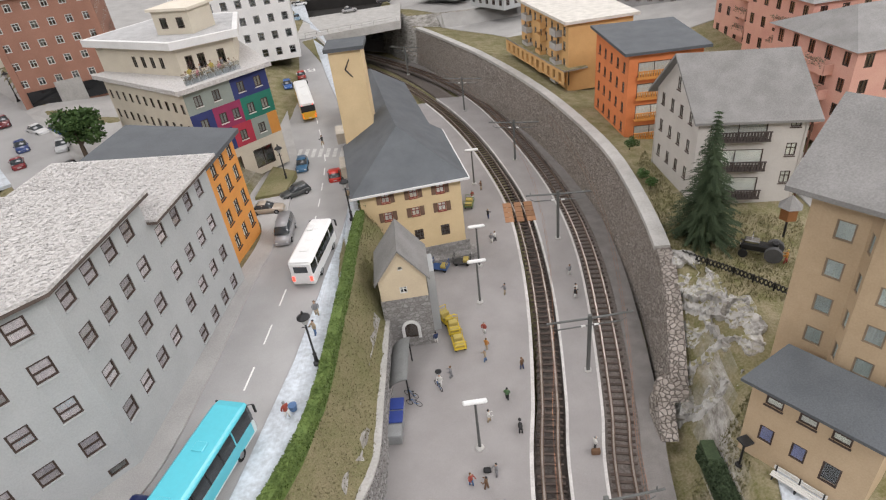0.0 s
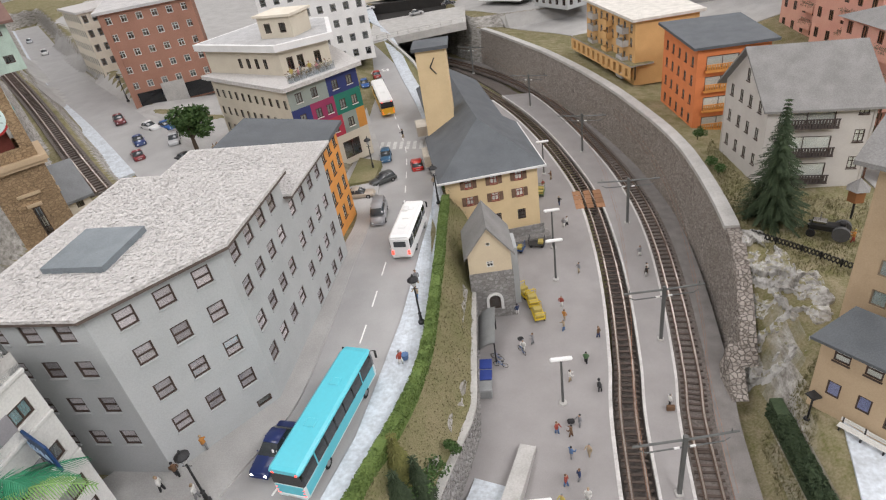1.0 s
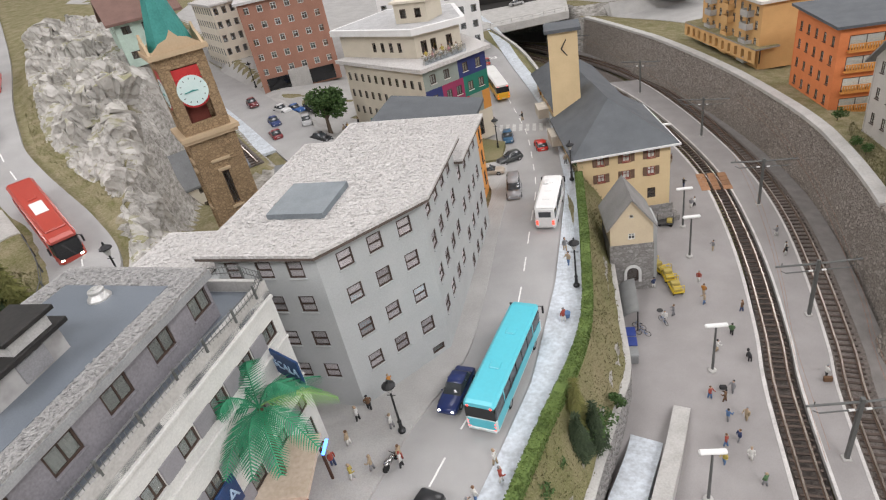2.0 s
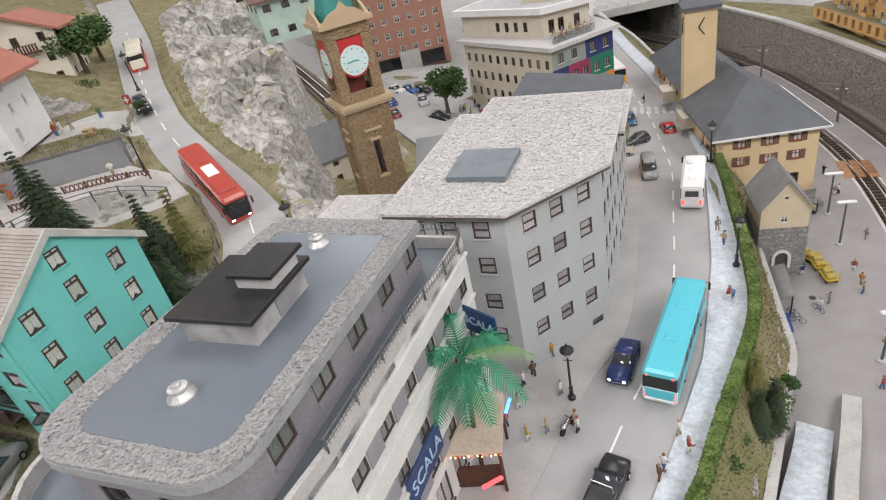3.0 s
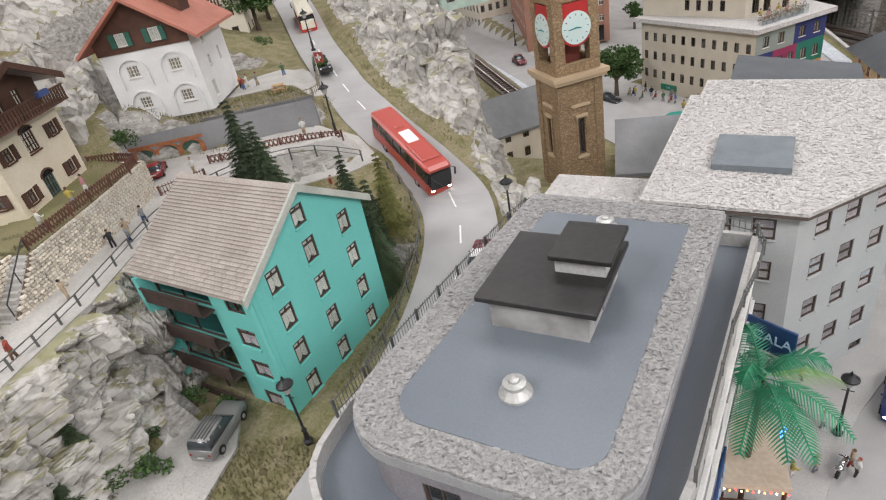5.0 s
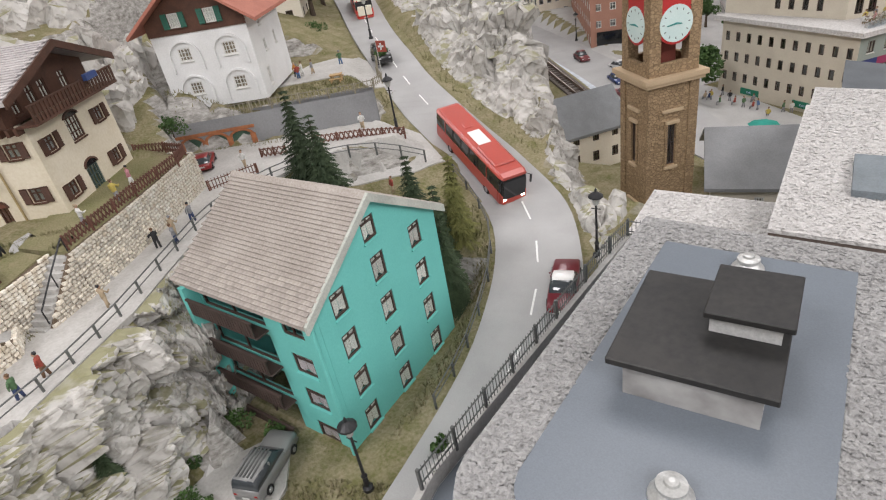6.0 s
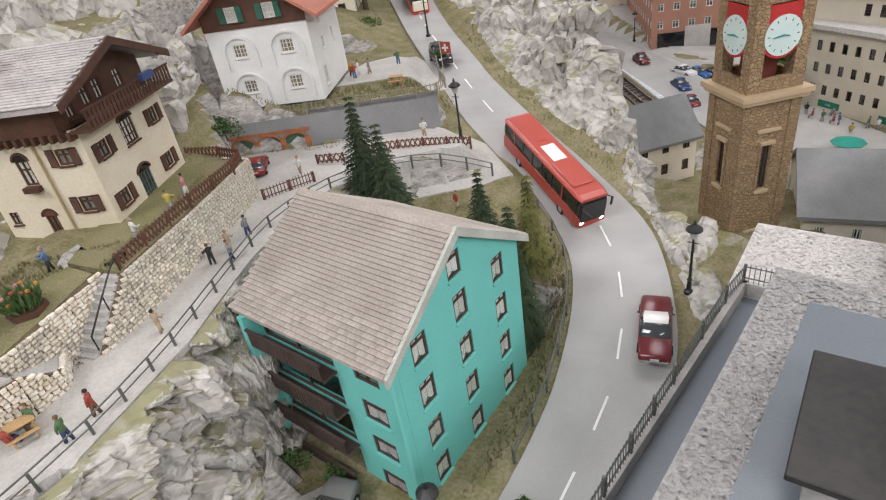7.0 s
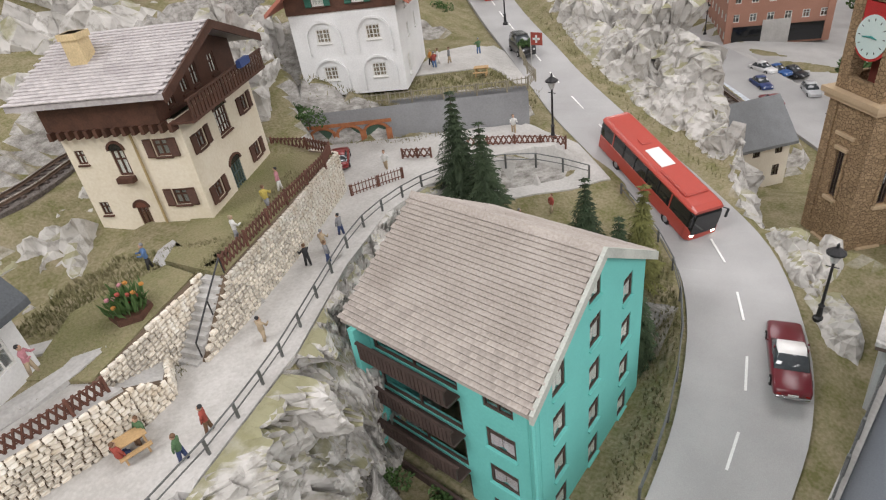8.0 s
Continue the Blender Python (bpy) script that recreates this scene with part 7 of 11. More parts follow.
def crag(label, outline, step, rise, crumple, wide, seed, k=0.16, material=None, scale=1.0):
    """A crumpled plaster rock over an outline: tilted facets with steps and clefts, pushed out square to the slope."""
    poly = np.array(outline, float)
    x0, y0, x1, y1 = *poly.min(0), *poly.max(0)
    gx, gy = np.meshgrid(np.arange(x0, x1, step), np.arange(y0, y1, step))
    d = inner_dist(poly, gx, gy)
    w = np.clip(d / wide, 0, 1)
    w = w * w * (3 - 2 * w)
    z0 = height(gx, gy) - 0.3
    for j, i in zip(*np.nonzero(d > 0)):
        z0[j, i] += w[j, i] * rise * (0.3 + 0.7 * ridge(gx[j, i], gy[j, i], k, seed))
    sy, sx = np.gradient(z0, step)
    ln = np.sqrt(sx * sx + sy * sy + 1)
    v, idx = [], -np.ones(gx.shape, int)
    for j, i in zip(*np.nonzero(d > 0)):
        p = Vector((gx[j, i], gy[j, i], z0[j, i]))
        q = p + Vector((noise.noise(p * 0.4), noise.noise(p * 0.4 + Vector((7, 0, 0))), noise.noise(p * 0.4 + Vector((0, 9, 0))))) * 1.1 * scale
        h = 0.0
        for fr, am in ((0.2, 1.0), (0.46, 0.5), (1.1, 0.17)):
            fr = fr / scale
            c = Vector((q.x * fr + seed, q.y * fr, q.z * fr * 0.8))
            dist, near = noise.voronoi(c)
            n_, o_ = near[0], c - near[0]
            t = Vector((math.sin(n_.x * 91.7 + n_.y * 37.1), math.sin(n_.y * 77.3 + n_.z * 51.9), math.sin(n_.z * 63.1 + n_.x * 29.3)))
            h += am * (1.9 * t.dot(o_) + 0.5 * math.sin(n_.x * 53.1 + n_.y * 19.7 + n_.z * 31.7) - 0.55 * max(0, 1 - (dist[1] - dist[0]) / 0.1))
        h *= w[j, i] * crumple * scale
        p += Vector((-sx[j, i], -sy[j, i], 1)) / ln[j, i] * h
        jit = step * 0.3
        idx[j, i] = len(v)
        v.append((p.x + jit * noise.noise(p * 3.1), p.y + jit * noise.noise(p * 3.1 + Vector((5, 5, 5))), p.z))
    f = []
    for j in range(gx.shape[0] - 1):
        for i in range(gx.shape[1] - 1):
            q = (idx[j, i], idx[j, i + 1], idx[j + 1, i + 1], idx[j + 1, i])
            if min(q) >= 0:
                f += [(q[0], q[1], q[2]), (q[0], q[2], q[3])] if (i + j) % 2 else [(q[0], q[1], q[3]), (q[1], q[2], q[3])]
    return solid("rock_outcrop", Mesh().add(v, f), material or ROCK, label, "rock", "rock outcrops", kind="structure")


crag("crumpled pale grey rock ridge between mountain road and railway", [(-56.5, 26), (-60, 31), (-66, 36.6), (-72.5, 39.8), (-79.5, 43.3), (-86, 47.4), (-92, 53), (-104, 64.8), (-116, 77), (-130, 92), (-122, 106), (-106, 99), (-95, 88), (-87.5, 79), (-82, 69.5), (-77.4, 60), (-73.4, 54), (-68.4, 46.8), (-61.5, 38.8), (-57, 33)], 0.36, 3.4, 1.15, 4.0, 1.0, scale=1.15)
crag("low pale rock crest beside the mountain road", [(-57.3, 21.8), (-62.2, 29.4), (-66.8, 35.5), (-73.5, 41.2), (-70.5, 44), (-62.5, 37), (-57.8, 31), (-55.2, 25), (-54.6, 21.8)], 0.34, 2.0, 0.9, 1.6, 3.0, scale=0.8)


def facets(p, seed, scale):
    """Height of broken, tilted slabs at a point, about -1 to 1."""
    q = p + Vector((noise.noise(p * 0.4), noise.noise(p * 0.4 + Vector((7, 0, 0))), noise.noise(p * 0.4 + Vector((0, 9, 0))))) * 1.1 * scale
    h = 0.0
    for fr, am in ((0.2, 1.0), (0.46, 0.5), (1.1, 0.17)):
        c = Vector((q.x * fr / scale + seed, q.y * fr / scale, q.z * fr / scale * 0.8))
        dist, near = noise.voronoi(c)
        n_, o_ = near[0], c - near[0]
        t = Vector((math.sin(n_.x * 91.7 + n_.y * 37.1), math.sin(n_.y * 77.3 + n_.z * 51.9), math.sin(n_.z * 63.1 + n_.x * 29.3)))
        h += am * (1.9 * t.dot(o_) + 0.5 * math.sin(n_.x * 53.1 + n_.y * 19.7 + n_.z * 31.7) - 0.5 * max(0, 1 - (dist[1] - dist[0]) / 0.1))
    return h


def cliff(label, top, foot, step, crumple, seed, scale=1.0):
    """A rock face between a line above and a line below, broken into slabs."""
    nu = int(max(sum((Vector(b) - Vector(a)).length for a, b in zip(l, l[1:])) for l in (top, foot)) / step)
    nv = int(max((Vector(a) - Vector(b)).length for a, b in zip(top, foot)) / step)

    def on(line, t):
        k = t * (len(line) - 1)
        i = min(len(line) - 2, int(k))
        return Vector(line[i]).lerp(Vector(line[i + 1]), k - i)
    v, f = [], []
    for i in range(nu + 1):
        a, b = on(top, i / nu), on(foot, i / nu)
        out = (b - a).cross(Vector((b.y - a.y, a.x - b.x, 0))).normalized()
        out = out if out.z > 0 else -out
        for j in range(nv + 1):
            t = j / nv
            w = min(1, t * nv * step / 0.6 + 0.02, (1 - t) * nv * step / 0.8 + 0.2)
            p = a.lerp(b, t) + out * 1.5 * math.sin(t * math.pi)
            p += out * w * crumple * facets(p, seed, scale)
            p += Vector((noise.noise(p * 3), noise.noise(p * 3 + Vector((4, 4, 4))), 0)) * step * 0.3 * w
            v.append(tuple(p))
    for i in range(nu):
        for j in range(nv):
            k = i * (nv + 1) + j
            q = (k, k + 1, k + nv + 2, k + nv + 1)
            f += [(q[0], q[1], q[2]), (q[0], q[2], q[3])] if (i + j) % 2 else [(q[0], q[1], q[3]), (q[1], q[2], q[3])]
    return solid("rock_face", Mesh().add(v, f), ROCK, label, "rock", "rock outcrops", kind="structure")


cliff("pale grey cliff below the footpath beside the teal house",
      [(-78.5, -24, 31.1), (-78.3, -12, 31.1), (-81.6, -2, 31.1), (-85.6, 6, 31.1), (-88.2, 13, 31.1), (-88.2, 18.4, 31)],
      [(-72, -24, 20.5), (-75.4, -9, 20.5), (-77.4, -2, 20.5), (-78.5, 1.5, 20.5), (-78.7, 9, 20.5), (-78.6, 17.4, 20.5)], 0.24, 1.15, 4.0, 0.85)
crag("pale rock face between the chalet and the white villa", [(-102.5, 14.5), (-106.8, 18.6), (-112, 25.5), (-118, 30), (-122, 22), (-114, 12), (-106, 12.5)], 0.4, 2.6, 1.4, 2.5, 7.0)
crag("grey rock slope behind the chalet", [(-98, -6), (-103, -2), (-105.5, 6), (-107, 13), (-113, 9), (-109.6, 1), (-106, -7), (-104, -22), (-96, -14)], 0.45, 1.0, 1.0, 3, 2.0)
crag("silvery crumpled rock at the end of the retaining wall", [(17.8, 41.5), (19.4, 49), (21.0, 59.6), (24.4, 59), (28.2, 55), (30.2, 49), (29.4, 44.5), (25, 39.6), (21, 39.8)], 0.24, 0.9, 0.8, 2.0, 11.0, material=rock_mat("silvery_rock", (0.56, 0.55, 0.53), (0.36, 0.35, 0.33), (0.17, 0.16, 0.14), (0.2, 0.18, 0.07)), scale=0.7)
crag("wild grey mountain rock above the chalets", [(-112, -60), (-111.5, -22), (-116, -4), (-124, 14), (-133, 30), (-142, 47), (-162, 80), (-200, 118), (-280, 150), (-285, -60)], 1.2, 5.0, 1.5, 8, 5.0, k=0.06, scale=2.6)
crag("rough low rocks beside the parking place", [(-60, -17), (-63.5, -1), (-66, -1.6), (-68, -17)], 0.4, 0.2, 0.2, 1.5, 6.0, material=GRASS)


def drape(name, outline, lift, material, label, category="pavement", step=0.8, kind="structure"):
    """A thin sheet of paving laid over the ground within an outline, with clean edges."""
    bm = bmesh.new()
    bm.faces.new([bm.verts.new((x, y, 0)) for x, y in outline])
    bmesh.ops.triangulate(bm, faces=bm.faces[:])
    lo, hi = np.min(outline, 0), np.max(outline, 0)
    for ax in (0, 1):
        for c in np.arange(lo[ax] + step * 0.37, hi[ax], step):
            co, no = [0, 0, 0], [0, 0, 0]
            co[ax], no[ax] = float(c), 1
            bmesh.ops.bisect_plane(bm, geom=bm.verts[:] + bm.edges[:] + bm.faces[:], dist=1e-5, plane_co=co, plane_no=no)
    bm.normal_update()
    bm.verts.index_update()
    xs = np.array([q.co.x for q in bm.verts])
    yy = np.array([q.co.y for q in bm.verts])
    v = list(zip(xs.tolist(), yy.tolist(), (height(xs, yy) + lift).tolist()))
    f = [[q.index for q in fc.verts] if fc.normal.z > 0 else [q.index for q in fc.verts][::-1] for fc in bm.faces]
    rim = [[e.verts[0].index, e.verts[1].index] for e in bm.edges if len(e.link_faces) == 1]
    bm.free()
    n = len(v)
    v += [(x, y, z - 0.5) for x, y, z in v]
    f += [[a, b, b + n, a + n] for a, b in rim]
    return solid(name, Mesh().add(v, f), material, label, category, kind=kind, smooth=False)


PATHMAT = mat("pale_path", (0.52, 0.505, 0.48), 0.85, c2=(0.4, 0.385, 0.36), fine=500, coarse=35, bump=0.25)
drape("pavement", [(-48, 62), (-43, 80), (-58, 95), (-66, 100), (-88, 110), (-72, 84), (-62, 72)], 0.15, PAVING, "grey square with parked cars before the cafe")
drape("footpath", [(-78.6, -24), (-78.4, -12), (-81.7, -2), (-85.7, 6), (-88.2, 13), (-88.4, 18), (-86.6, 22.6), (-82.5, 26.8), (-78.1, 30.6), (-77.2, 31.6), (-82, 34.6), (-87, 35), (-97.4, 26.2), (-105.8, 20.2), (-94.2, 14.2), (-87.0, -1.6), (-85.9, -5.5), (-87.3, -6.8), (-85.0, -8), (-84.4, -10), (-84.4, -12.6), (-85.1, -17), (-85.7, -24)], 0.14, PATHMAT, "pale grey footpath below the chalet", "footpath", 0.6)
drape("parking_place", [(-75.5, -17), (-75.8, -4.5), (-74, -1.4), (-71.6, -1.2), (-69.6, -3.6), (-68.4, -8), (-68, -17)], 0.3, PATHMAT, "pale parking place before the teal house", "parking")
drape("footpath", [(-104, 33.5), (-98, 38), (-92, 42.6), (-94, 46), (-102, 50), (-106, 44)], 0.12, PATHMAT, "pale forecourt of the white villa", "footpath")
drape("footpath", [(-94.6, -1.2), (-94.0, -3.2), (-91.1, -3.1), (-87.6, -1.2), (-88.2, 0.4), (-92.2, -1.4)], 0.14, PAVING, "pale paving before the chalet door", "footpath", 0.5)
drape("footpath", [(-92.4, -11.7), (-90.6, -9.2), (-88.8, -8.7), (-87.9, -9.4), (-87.5, -11.0), (-87.3, -14), (-87.2, -17), (-88.4, -17), (-88.5, -14), (-88.6, -11.4), (-89.1, -10.4), (-90.4, -11.0), (-91.4, -12.2)], 0.16, CONCRETE, "curved concrete garden path", "footpath", 0.5)
drape("pavement", [(-150, 130), (-92, 112), (-64, 98), (-50, 112), (-46, 126), (-62, 172), (-84, 216), (-96, 262), (-200, 262)], 0.12, PAVING, "grey town paving between the far buildings", "pavement", 3.0)
drape("pavement", [(-18, 196), (6, 168), (20, 148), (44, 140), (120, 150), (120, 300), (-76, 300), (-62, 224)], 0.12, PAVING, "grey town paving beyond the railway cutting", "pavement", 3.5)
drape("courtyard", [(21.5, 20), (24.5, 33.2), (29, 27), (29, 10), (22, 8)], 0.2, ICY, "pale icy courtyard before the tan house", "courtyard")
drape("driveway", [(42, 62), (47, 62), (47, 84), (41, 84)], 0.15, PAVING, "pale drive between the houses", "driveway")


def tufts(name, spots, material, label, h=0.35, n=2):
    """Short static grass: slim upright blades, too many to count."""
    v, f = [], []
    for x, y, z in spots:
        for _ in range(n):
            a, b = rnd.uniform(0, 6.28), rnd.uniform(0, 6.28)
            w, hh, l = 0.05, h * rnd.uniform(0.5, 1.2), h * rnd.uniform(0, 0.6)
            k = len(v)
            v += [(x + w * math.cos(a), y + w * math.sin(a), z - 0.05), (x - w * math.cos(a), y - w * math.sin(a), z - 0.05), (x + l * math.cos(b), y + l * math.sin(b), z + hh)]
            f.append((k, k + 1, k + 2))
    return solid(name, Mesh().add(v, f), material, label, "grass", kind="stuff")


# lawn between hedge and platform wall
lawn_v, lawn_f, cells = [], [], 14
ys = np.arange(8, 76, 0.8)
for y in ys:
    hx, lx = float(np.interp(y, HEDGE_Y, HEDGE_X)) + 0.2, float(np.interp(y, LAWN_Y, LAWN_X)) - 0.1
    e = float(np.interp(y, [20, 34, 60, 70, 80], [6.5, 5.3, 5.3, 9, 9])) + 0.1
    for i in range(cells + 1):
        f = i / cells
        g = f * f * (3 - 2 * f) * 0.5 + f * 0.5
        x = hx + (lx - hx) * f
        lawn_v.append((x, y, (float(street_z(y)) + 0.5) * (1 - g) + e * g + 0.25 + 0.25 * noise.noise(Vector((x * 0.5, y * 0.5, 0)))))
for j in range(len(ys) - 1):
    for i in range(cells):
        k = j * (cells + 1) + i
        lawn_f.append((k, k + 1, k + cells + 2, k + cells + 1))
solid("lawn", Mesh().add(lawn_v, lawn_f), GRASS, "sloping lawn of olive static grass below the hedge", "lawn", kind="structure", smooth=True)
lawn_spots = []
for _ in range(7000):
    a = rnd.randrange(len(lawn_f))
    p, q = lawn_v[lawn_f[a][0]], lawn_v[lawn_f[a][2]]
    t = rnd.random()
    lawn_spots.append((p[0] + (q[0] - p[0]) * t + rnd.uniform(-0.2, 0.2), p[1] + (q[1] - p[1]) * rnd.random(), p[2] + (q[2] - p[2]) * t))
tufts("grass", lawn_spots, GRASS, "olive static grass on the sloping lawn", 0.22)


def grass_on(outline, n, label, h=0.4, material=None):
    poly = np.array(outline, float)
    lo, hi = poly.min(0), poly.max(0)
    xs = np.array([rnd.uniform(lo[0], hi[0]) for _ in range(n * 2)])
    yy = np.array([rnd.uniform(lo[1], hi[1]) for _ in range(n * 2)])
    ok = poly_dist(poly, xs, yy) == 0
    xs, yy = xs[ok], yy[ok]
    zz = height(xs, yy)
    tufts("grass", list(zip(xs.tolist(), yy.tolist(), zz.tolist())), material or GRASS, label, h)


grass_on([(-88, 17), (-80, 24), (-71, 27), (-66, 20), (-64, 8), (-65.5, 1), (-66.6, 14.5), (-79, 15.5), (-86, 14)], 4500, "olive static grass round the firs behind the teal house")
grass_on([(-57, 23.5), (-61, 30), (-66, 35), (-71.5, 38.4), (-80, 42.6), (-87, 47), (-93, 52.6), (-105, 64), (-104, 66), (-91, 54.5), (-85, 49), (-79, 45), (-66, 38), (-57, 28)], 4000, "yellowish static grass strip beside the mountain road")
grass_on([(-106, 21), (-96, 25), (-88.5, 36.5), (-90, 42), (-97, 37.5), (-103, 33), (-112, 27)], 2500, "olive static grass in the villa garden")
grass_on([(-98, 12), (-92.5, 9), (-87, -2), (-86, -8), (-95, -12), (-98, -6), (-91, 1), (-96, 11)], 3500, "olive static grass in the chalet garden")
grass_on([(22.5, 57), (24, 80), (26.5, 86), (27, 70), (40, 64), (36, 50), (28, 50)], 4500, "green static grass behind the retaining wall")
grass_on([(17, 14), (18.5, 34), (25.5, 40), (24, 35), (21, 30), (20, 14)], 3000, "brownish static grass beside the track")
grass_on([(-75, -14), (-70, -3), (-66, -1.2), (-62.5, 0), (-62, -14)], 1800, "dark olive static grass beside the parking place")

# hedge
hd = thing("hedge", -16, 40, 12, "long clipped light green hedge along the pavement", "hedge")
core = along([(x + 0.25, y, float(street_z(y))) for x, y in zip(HEDGE_X, HEDGE_Y) if 4 < y < 72], 0.8)
core = along([(-22.4, 5, 12.3)] + [tuple(p) for p in core[::4]], 0.7)
hm, leaves = Mesh(), Mesh()
hl, hr = off(core, -0.5, 0), off(core, 0.5, 0)
v, f = [], []
for a, b, c in zip(hl, hr, core):
    h = 1.35 + 0.15 * noise.noise(Vector((c.x, c.y, 0)))
    v += [(a.x, a.y, c.z - 0.3), (a.x, a.y, c.z + h), (b.x, b.y, c.z + h), (b.x, b.y, c.z - 0.3)]
for i in range(len(core) - 1):
    k = 4 * i
    f += [(k, k + 1, k + 5, k + 4), (k + 1, k + 2, k + 6, k + 5), (k + 2, k + 3, k + 7, k + 6)]
hm.add(v, f)
part("core", hm, LEAF, hd)
v, f = [], []
for _ in range(11000):
    i = rnd.randrange(len(core) - 1)
    a, b, c = hl[i], hr[i], core[i].lerp(core[i + 1], rnd.random())
    s = rnd.choice((0, 1, 1, 2))
    sx, zz = (rnd.uniform(-0.55, 0.55), 1.35) if s == 1 else ((-0.52, 0.52)[s // 2], rnd.uniform(0, 1.4))
    p = Vector((c.x + (b.x - a.x) * sx, c.y + (b.y - a.y) * sx, c.z + zz))
    d1, d2 = Vector((rnd.gauss(0, 1), rnd.gauss(0, 1), rnd.gauss(0, 1))).normalized() * 0.14, Vector((rnd.gauss(0, 1), rnd.gauss(0, 1), rnd.gauss(0, 1))).normalized() * 0.12
    k = len(v)
    v += [tuple(p - d1), tuple(p + d2), tuple(p + d1), tuple(p - d2)]
    f.append((k, k + 1, k + 2, k + 3))
tagged(part("leaves", leaves.add(v, f), LEAF, hd), kind="stuff")

# stone walls
LIMESTONE = mat("pale_limestone", (0.7, 0.67, 0.6), 0.9, c2=(0.5, 0.43, 0.33), fine=260, coarse=90, bump=0.5, vary=0.3)
MORTAR = mat("dark_mortar", (0.15, 0.11, 0.075), 0.95)


def stone_wall(name, label, line, tops, foots, th, limit, material=None, sw=0.75, sh=0.42):
    """A rubble wall along a plan line: a mortar core with single stones set proud on the face to the right of the line."""
    material = material or LIMESTONE
    w = thing(name, line[0][0], line[0][1], foots[0], label, "wall", "stone walls", kind="structure")
    pts = [Vector((p[0], p[1], 0)) for p in line]
    lens = [0.0]
    for a, b in zip(pts, pts[1:]):
        lens.append(lens[-1] + (b - a).length)
    core, rest, count, o = Mesh(), Mesh(), 0, ORIGIN[w]
    shapes = []
    for _ in range(6):
        m = Mesh().box(-0.5, -0.1, -0.5, 0.5, 0.1, 0.5, 0.1)
        m.v = [(x * (1 + rnd.uniform(-0.2, 0.2)), y * (1 + rnd.uniform(-0.3, 0.3)), z * (1 + rnd.uniform(-0.2, 0.2))) for x, y, z in m.v]
        shapes.append(m)
    datas = {}
    for i, (a, b) in enumerate(zip(pts, pts[1:])):
        d = (b - a).normalized()
        nrm = Vector((d.y, -d.x, 0))
        q = [(a.x, a.y), (b.x, b.y), (b.x - nrm.x * th, b.y - nrm.y * th), (a.x - nrm.x * th, a.y - nrm.y * th)]
        core.prism(q, [foots[i] - 0.5, foots[i + 1] - 0.5] * 1 + [foots[i + 1] - 0.5, foots[i] - 0.5], [tops[i] - 0.12, tops[i + 1] - 0.12, tops[i + 1] - 0.12, tops[i] - 0.12])
        ang = math.degrees(math.atan2(d.y, d.x))
        L = (b - a).length
        row, z = 0, min(foots[i], foots[i + 1]) - 0.2
        while z < max(tops[i], tops[i + 1]):
            u = 0.0
            while u < L:
                ww = min(sw * rnd.uniform(0.6, 1.3), max(0.16, L - u))
                t = (u + ww / 2) / L
                top, foot = tops[i] + (tops[i + 1] - tops[i]) * t, foots[i] + (foots[i + 1] - foots[i]) * t
                if t < 1 and foot - 0.3 < z and z + sh * 0.6 < top:
                    p = a + d * (u + ww / 2)
                    k = rnd.randrange(6)
                    m = pose(p.x + nrm.x * 0.02, p.y + nrm.y * 0.02, z + sh / 2, 0, rnd.uniform(-4, 4), ang) @ Matrix.Diagonal((ww * 0.86, 1.5, sh * 0.8, 1))
                    if count < limit:
                        if k not in datas:
                            datas[k] = shapes[k].data("stone", material)
                        ob = new("stone", datas[k])
                        ob.parent = w
                        ob.matrix_basis = Matrix.Translation((-o[0] * CM, -o[1] * CM, -o[2] * CM)) @ Matrix.Diagonal((CM, CM, CM, 1)) @ m @ Matrix.Diagonal((100, 100, 100, 1))
                        count += 1
                    else:
                        rest.add([tuple(m @ Vector(q_)) for q_ in shapes[k].v], shapes[k].f)
                u += ww
            z += sh
            row += 1
    part("core", core, MORTAR, w)
    if rest.v:
        tagged(part("stone_rest", rest, material, w), kind="stuff")
    return w


stone_wall("stone_wall", "pale rubble retaining wall below the chalet garden", [(-85.9, -5.6), (-87.0, -1.9), (-90.4, 6), (-94.2, 13.7), (-94.6, 14.6)], [31.3, 34.9, 34.9, 34.9, 34.9], [31, 31, 31, 31, 31.2], 0.5, 300, sw=0.46, sh=0.29)
stone_wall("stone_wall", "pale rubble wall beside the garden stairs", [(-86.1, -11.0), (-87.5, -6.7), (-88.9, -2.6)], [34.1, 34.5, 34.8], [31, 31, 31], 0.5, 200, sw=0.46, sh=0.29)
stone_wall("stone_wall", "low pale rubble wall along the footpath", [(-85.7, -24), (-85.1, -17), (-84.5, -12.6), (-84.5, -10.2), (-85.0, -8.2), (-87.2, -7.1)], [34, 34, 34, 33.8, 32.4, 32.1], [31, 31, 31, 31, 31, 31], 0.5, 260, sw=0.46, sh=0.29)
part("ledge", Mesh().prism([(-85.0, -8.3), (-87.4, -7.1), (-86.3, -11.0), (-84.6, -10.3)], 30.8, [32.2, 32.0, 33.5, 33.6]), CONCRETE, solid("stone_ledge", Mesh().prism([(-84.6, -10.3), (-86.3, -11.0), (-88.6, -11.0), (-88.8, -23.9), (-85.9, -23.9), (-85.3, -17), (-84.7, -12.6)], 30.8, 33.9), PATHMAT, "pale ledge behind the low rubble wall", "ledge", kind="structure"))
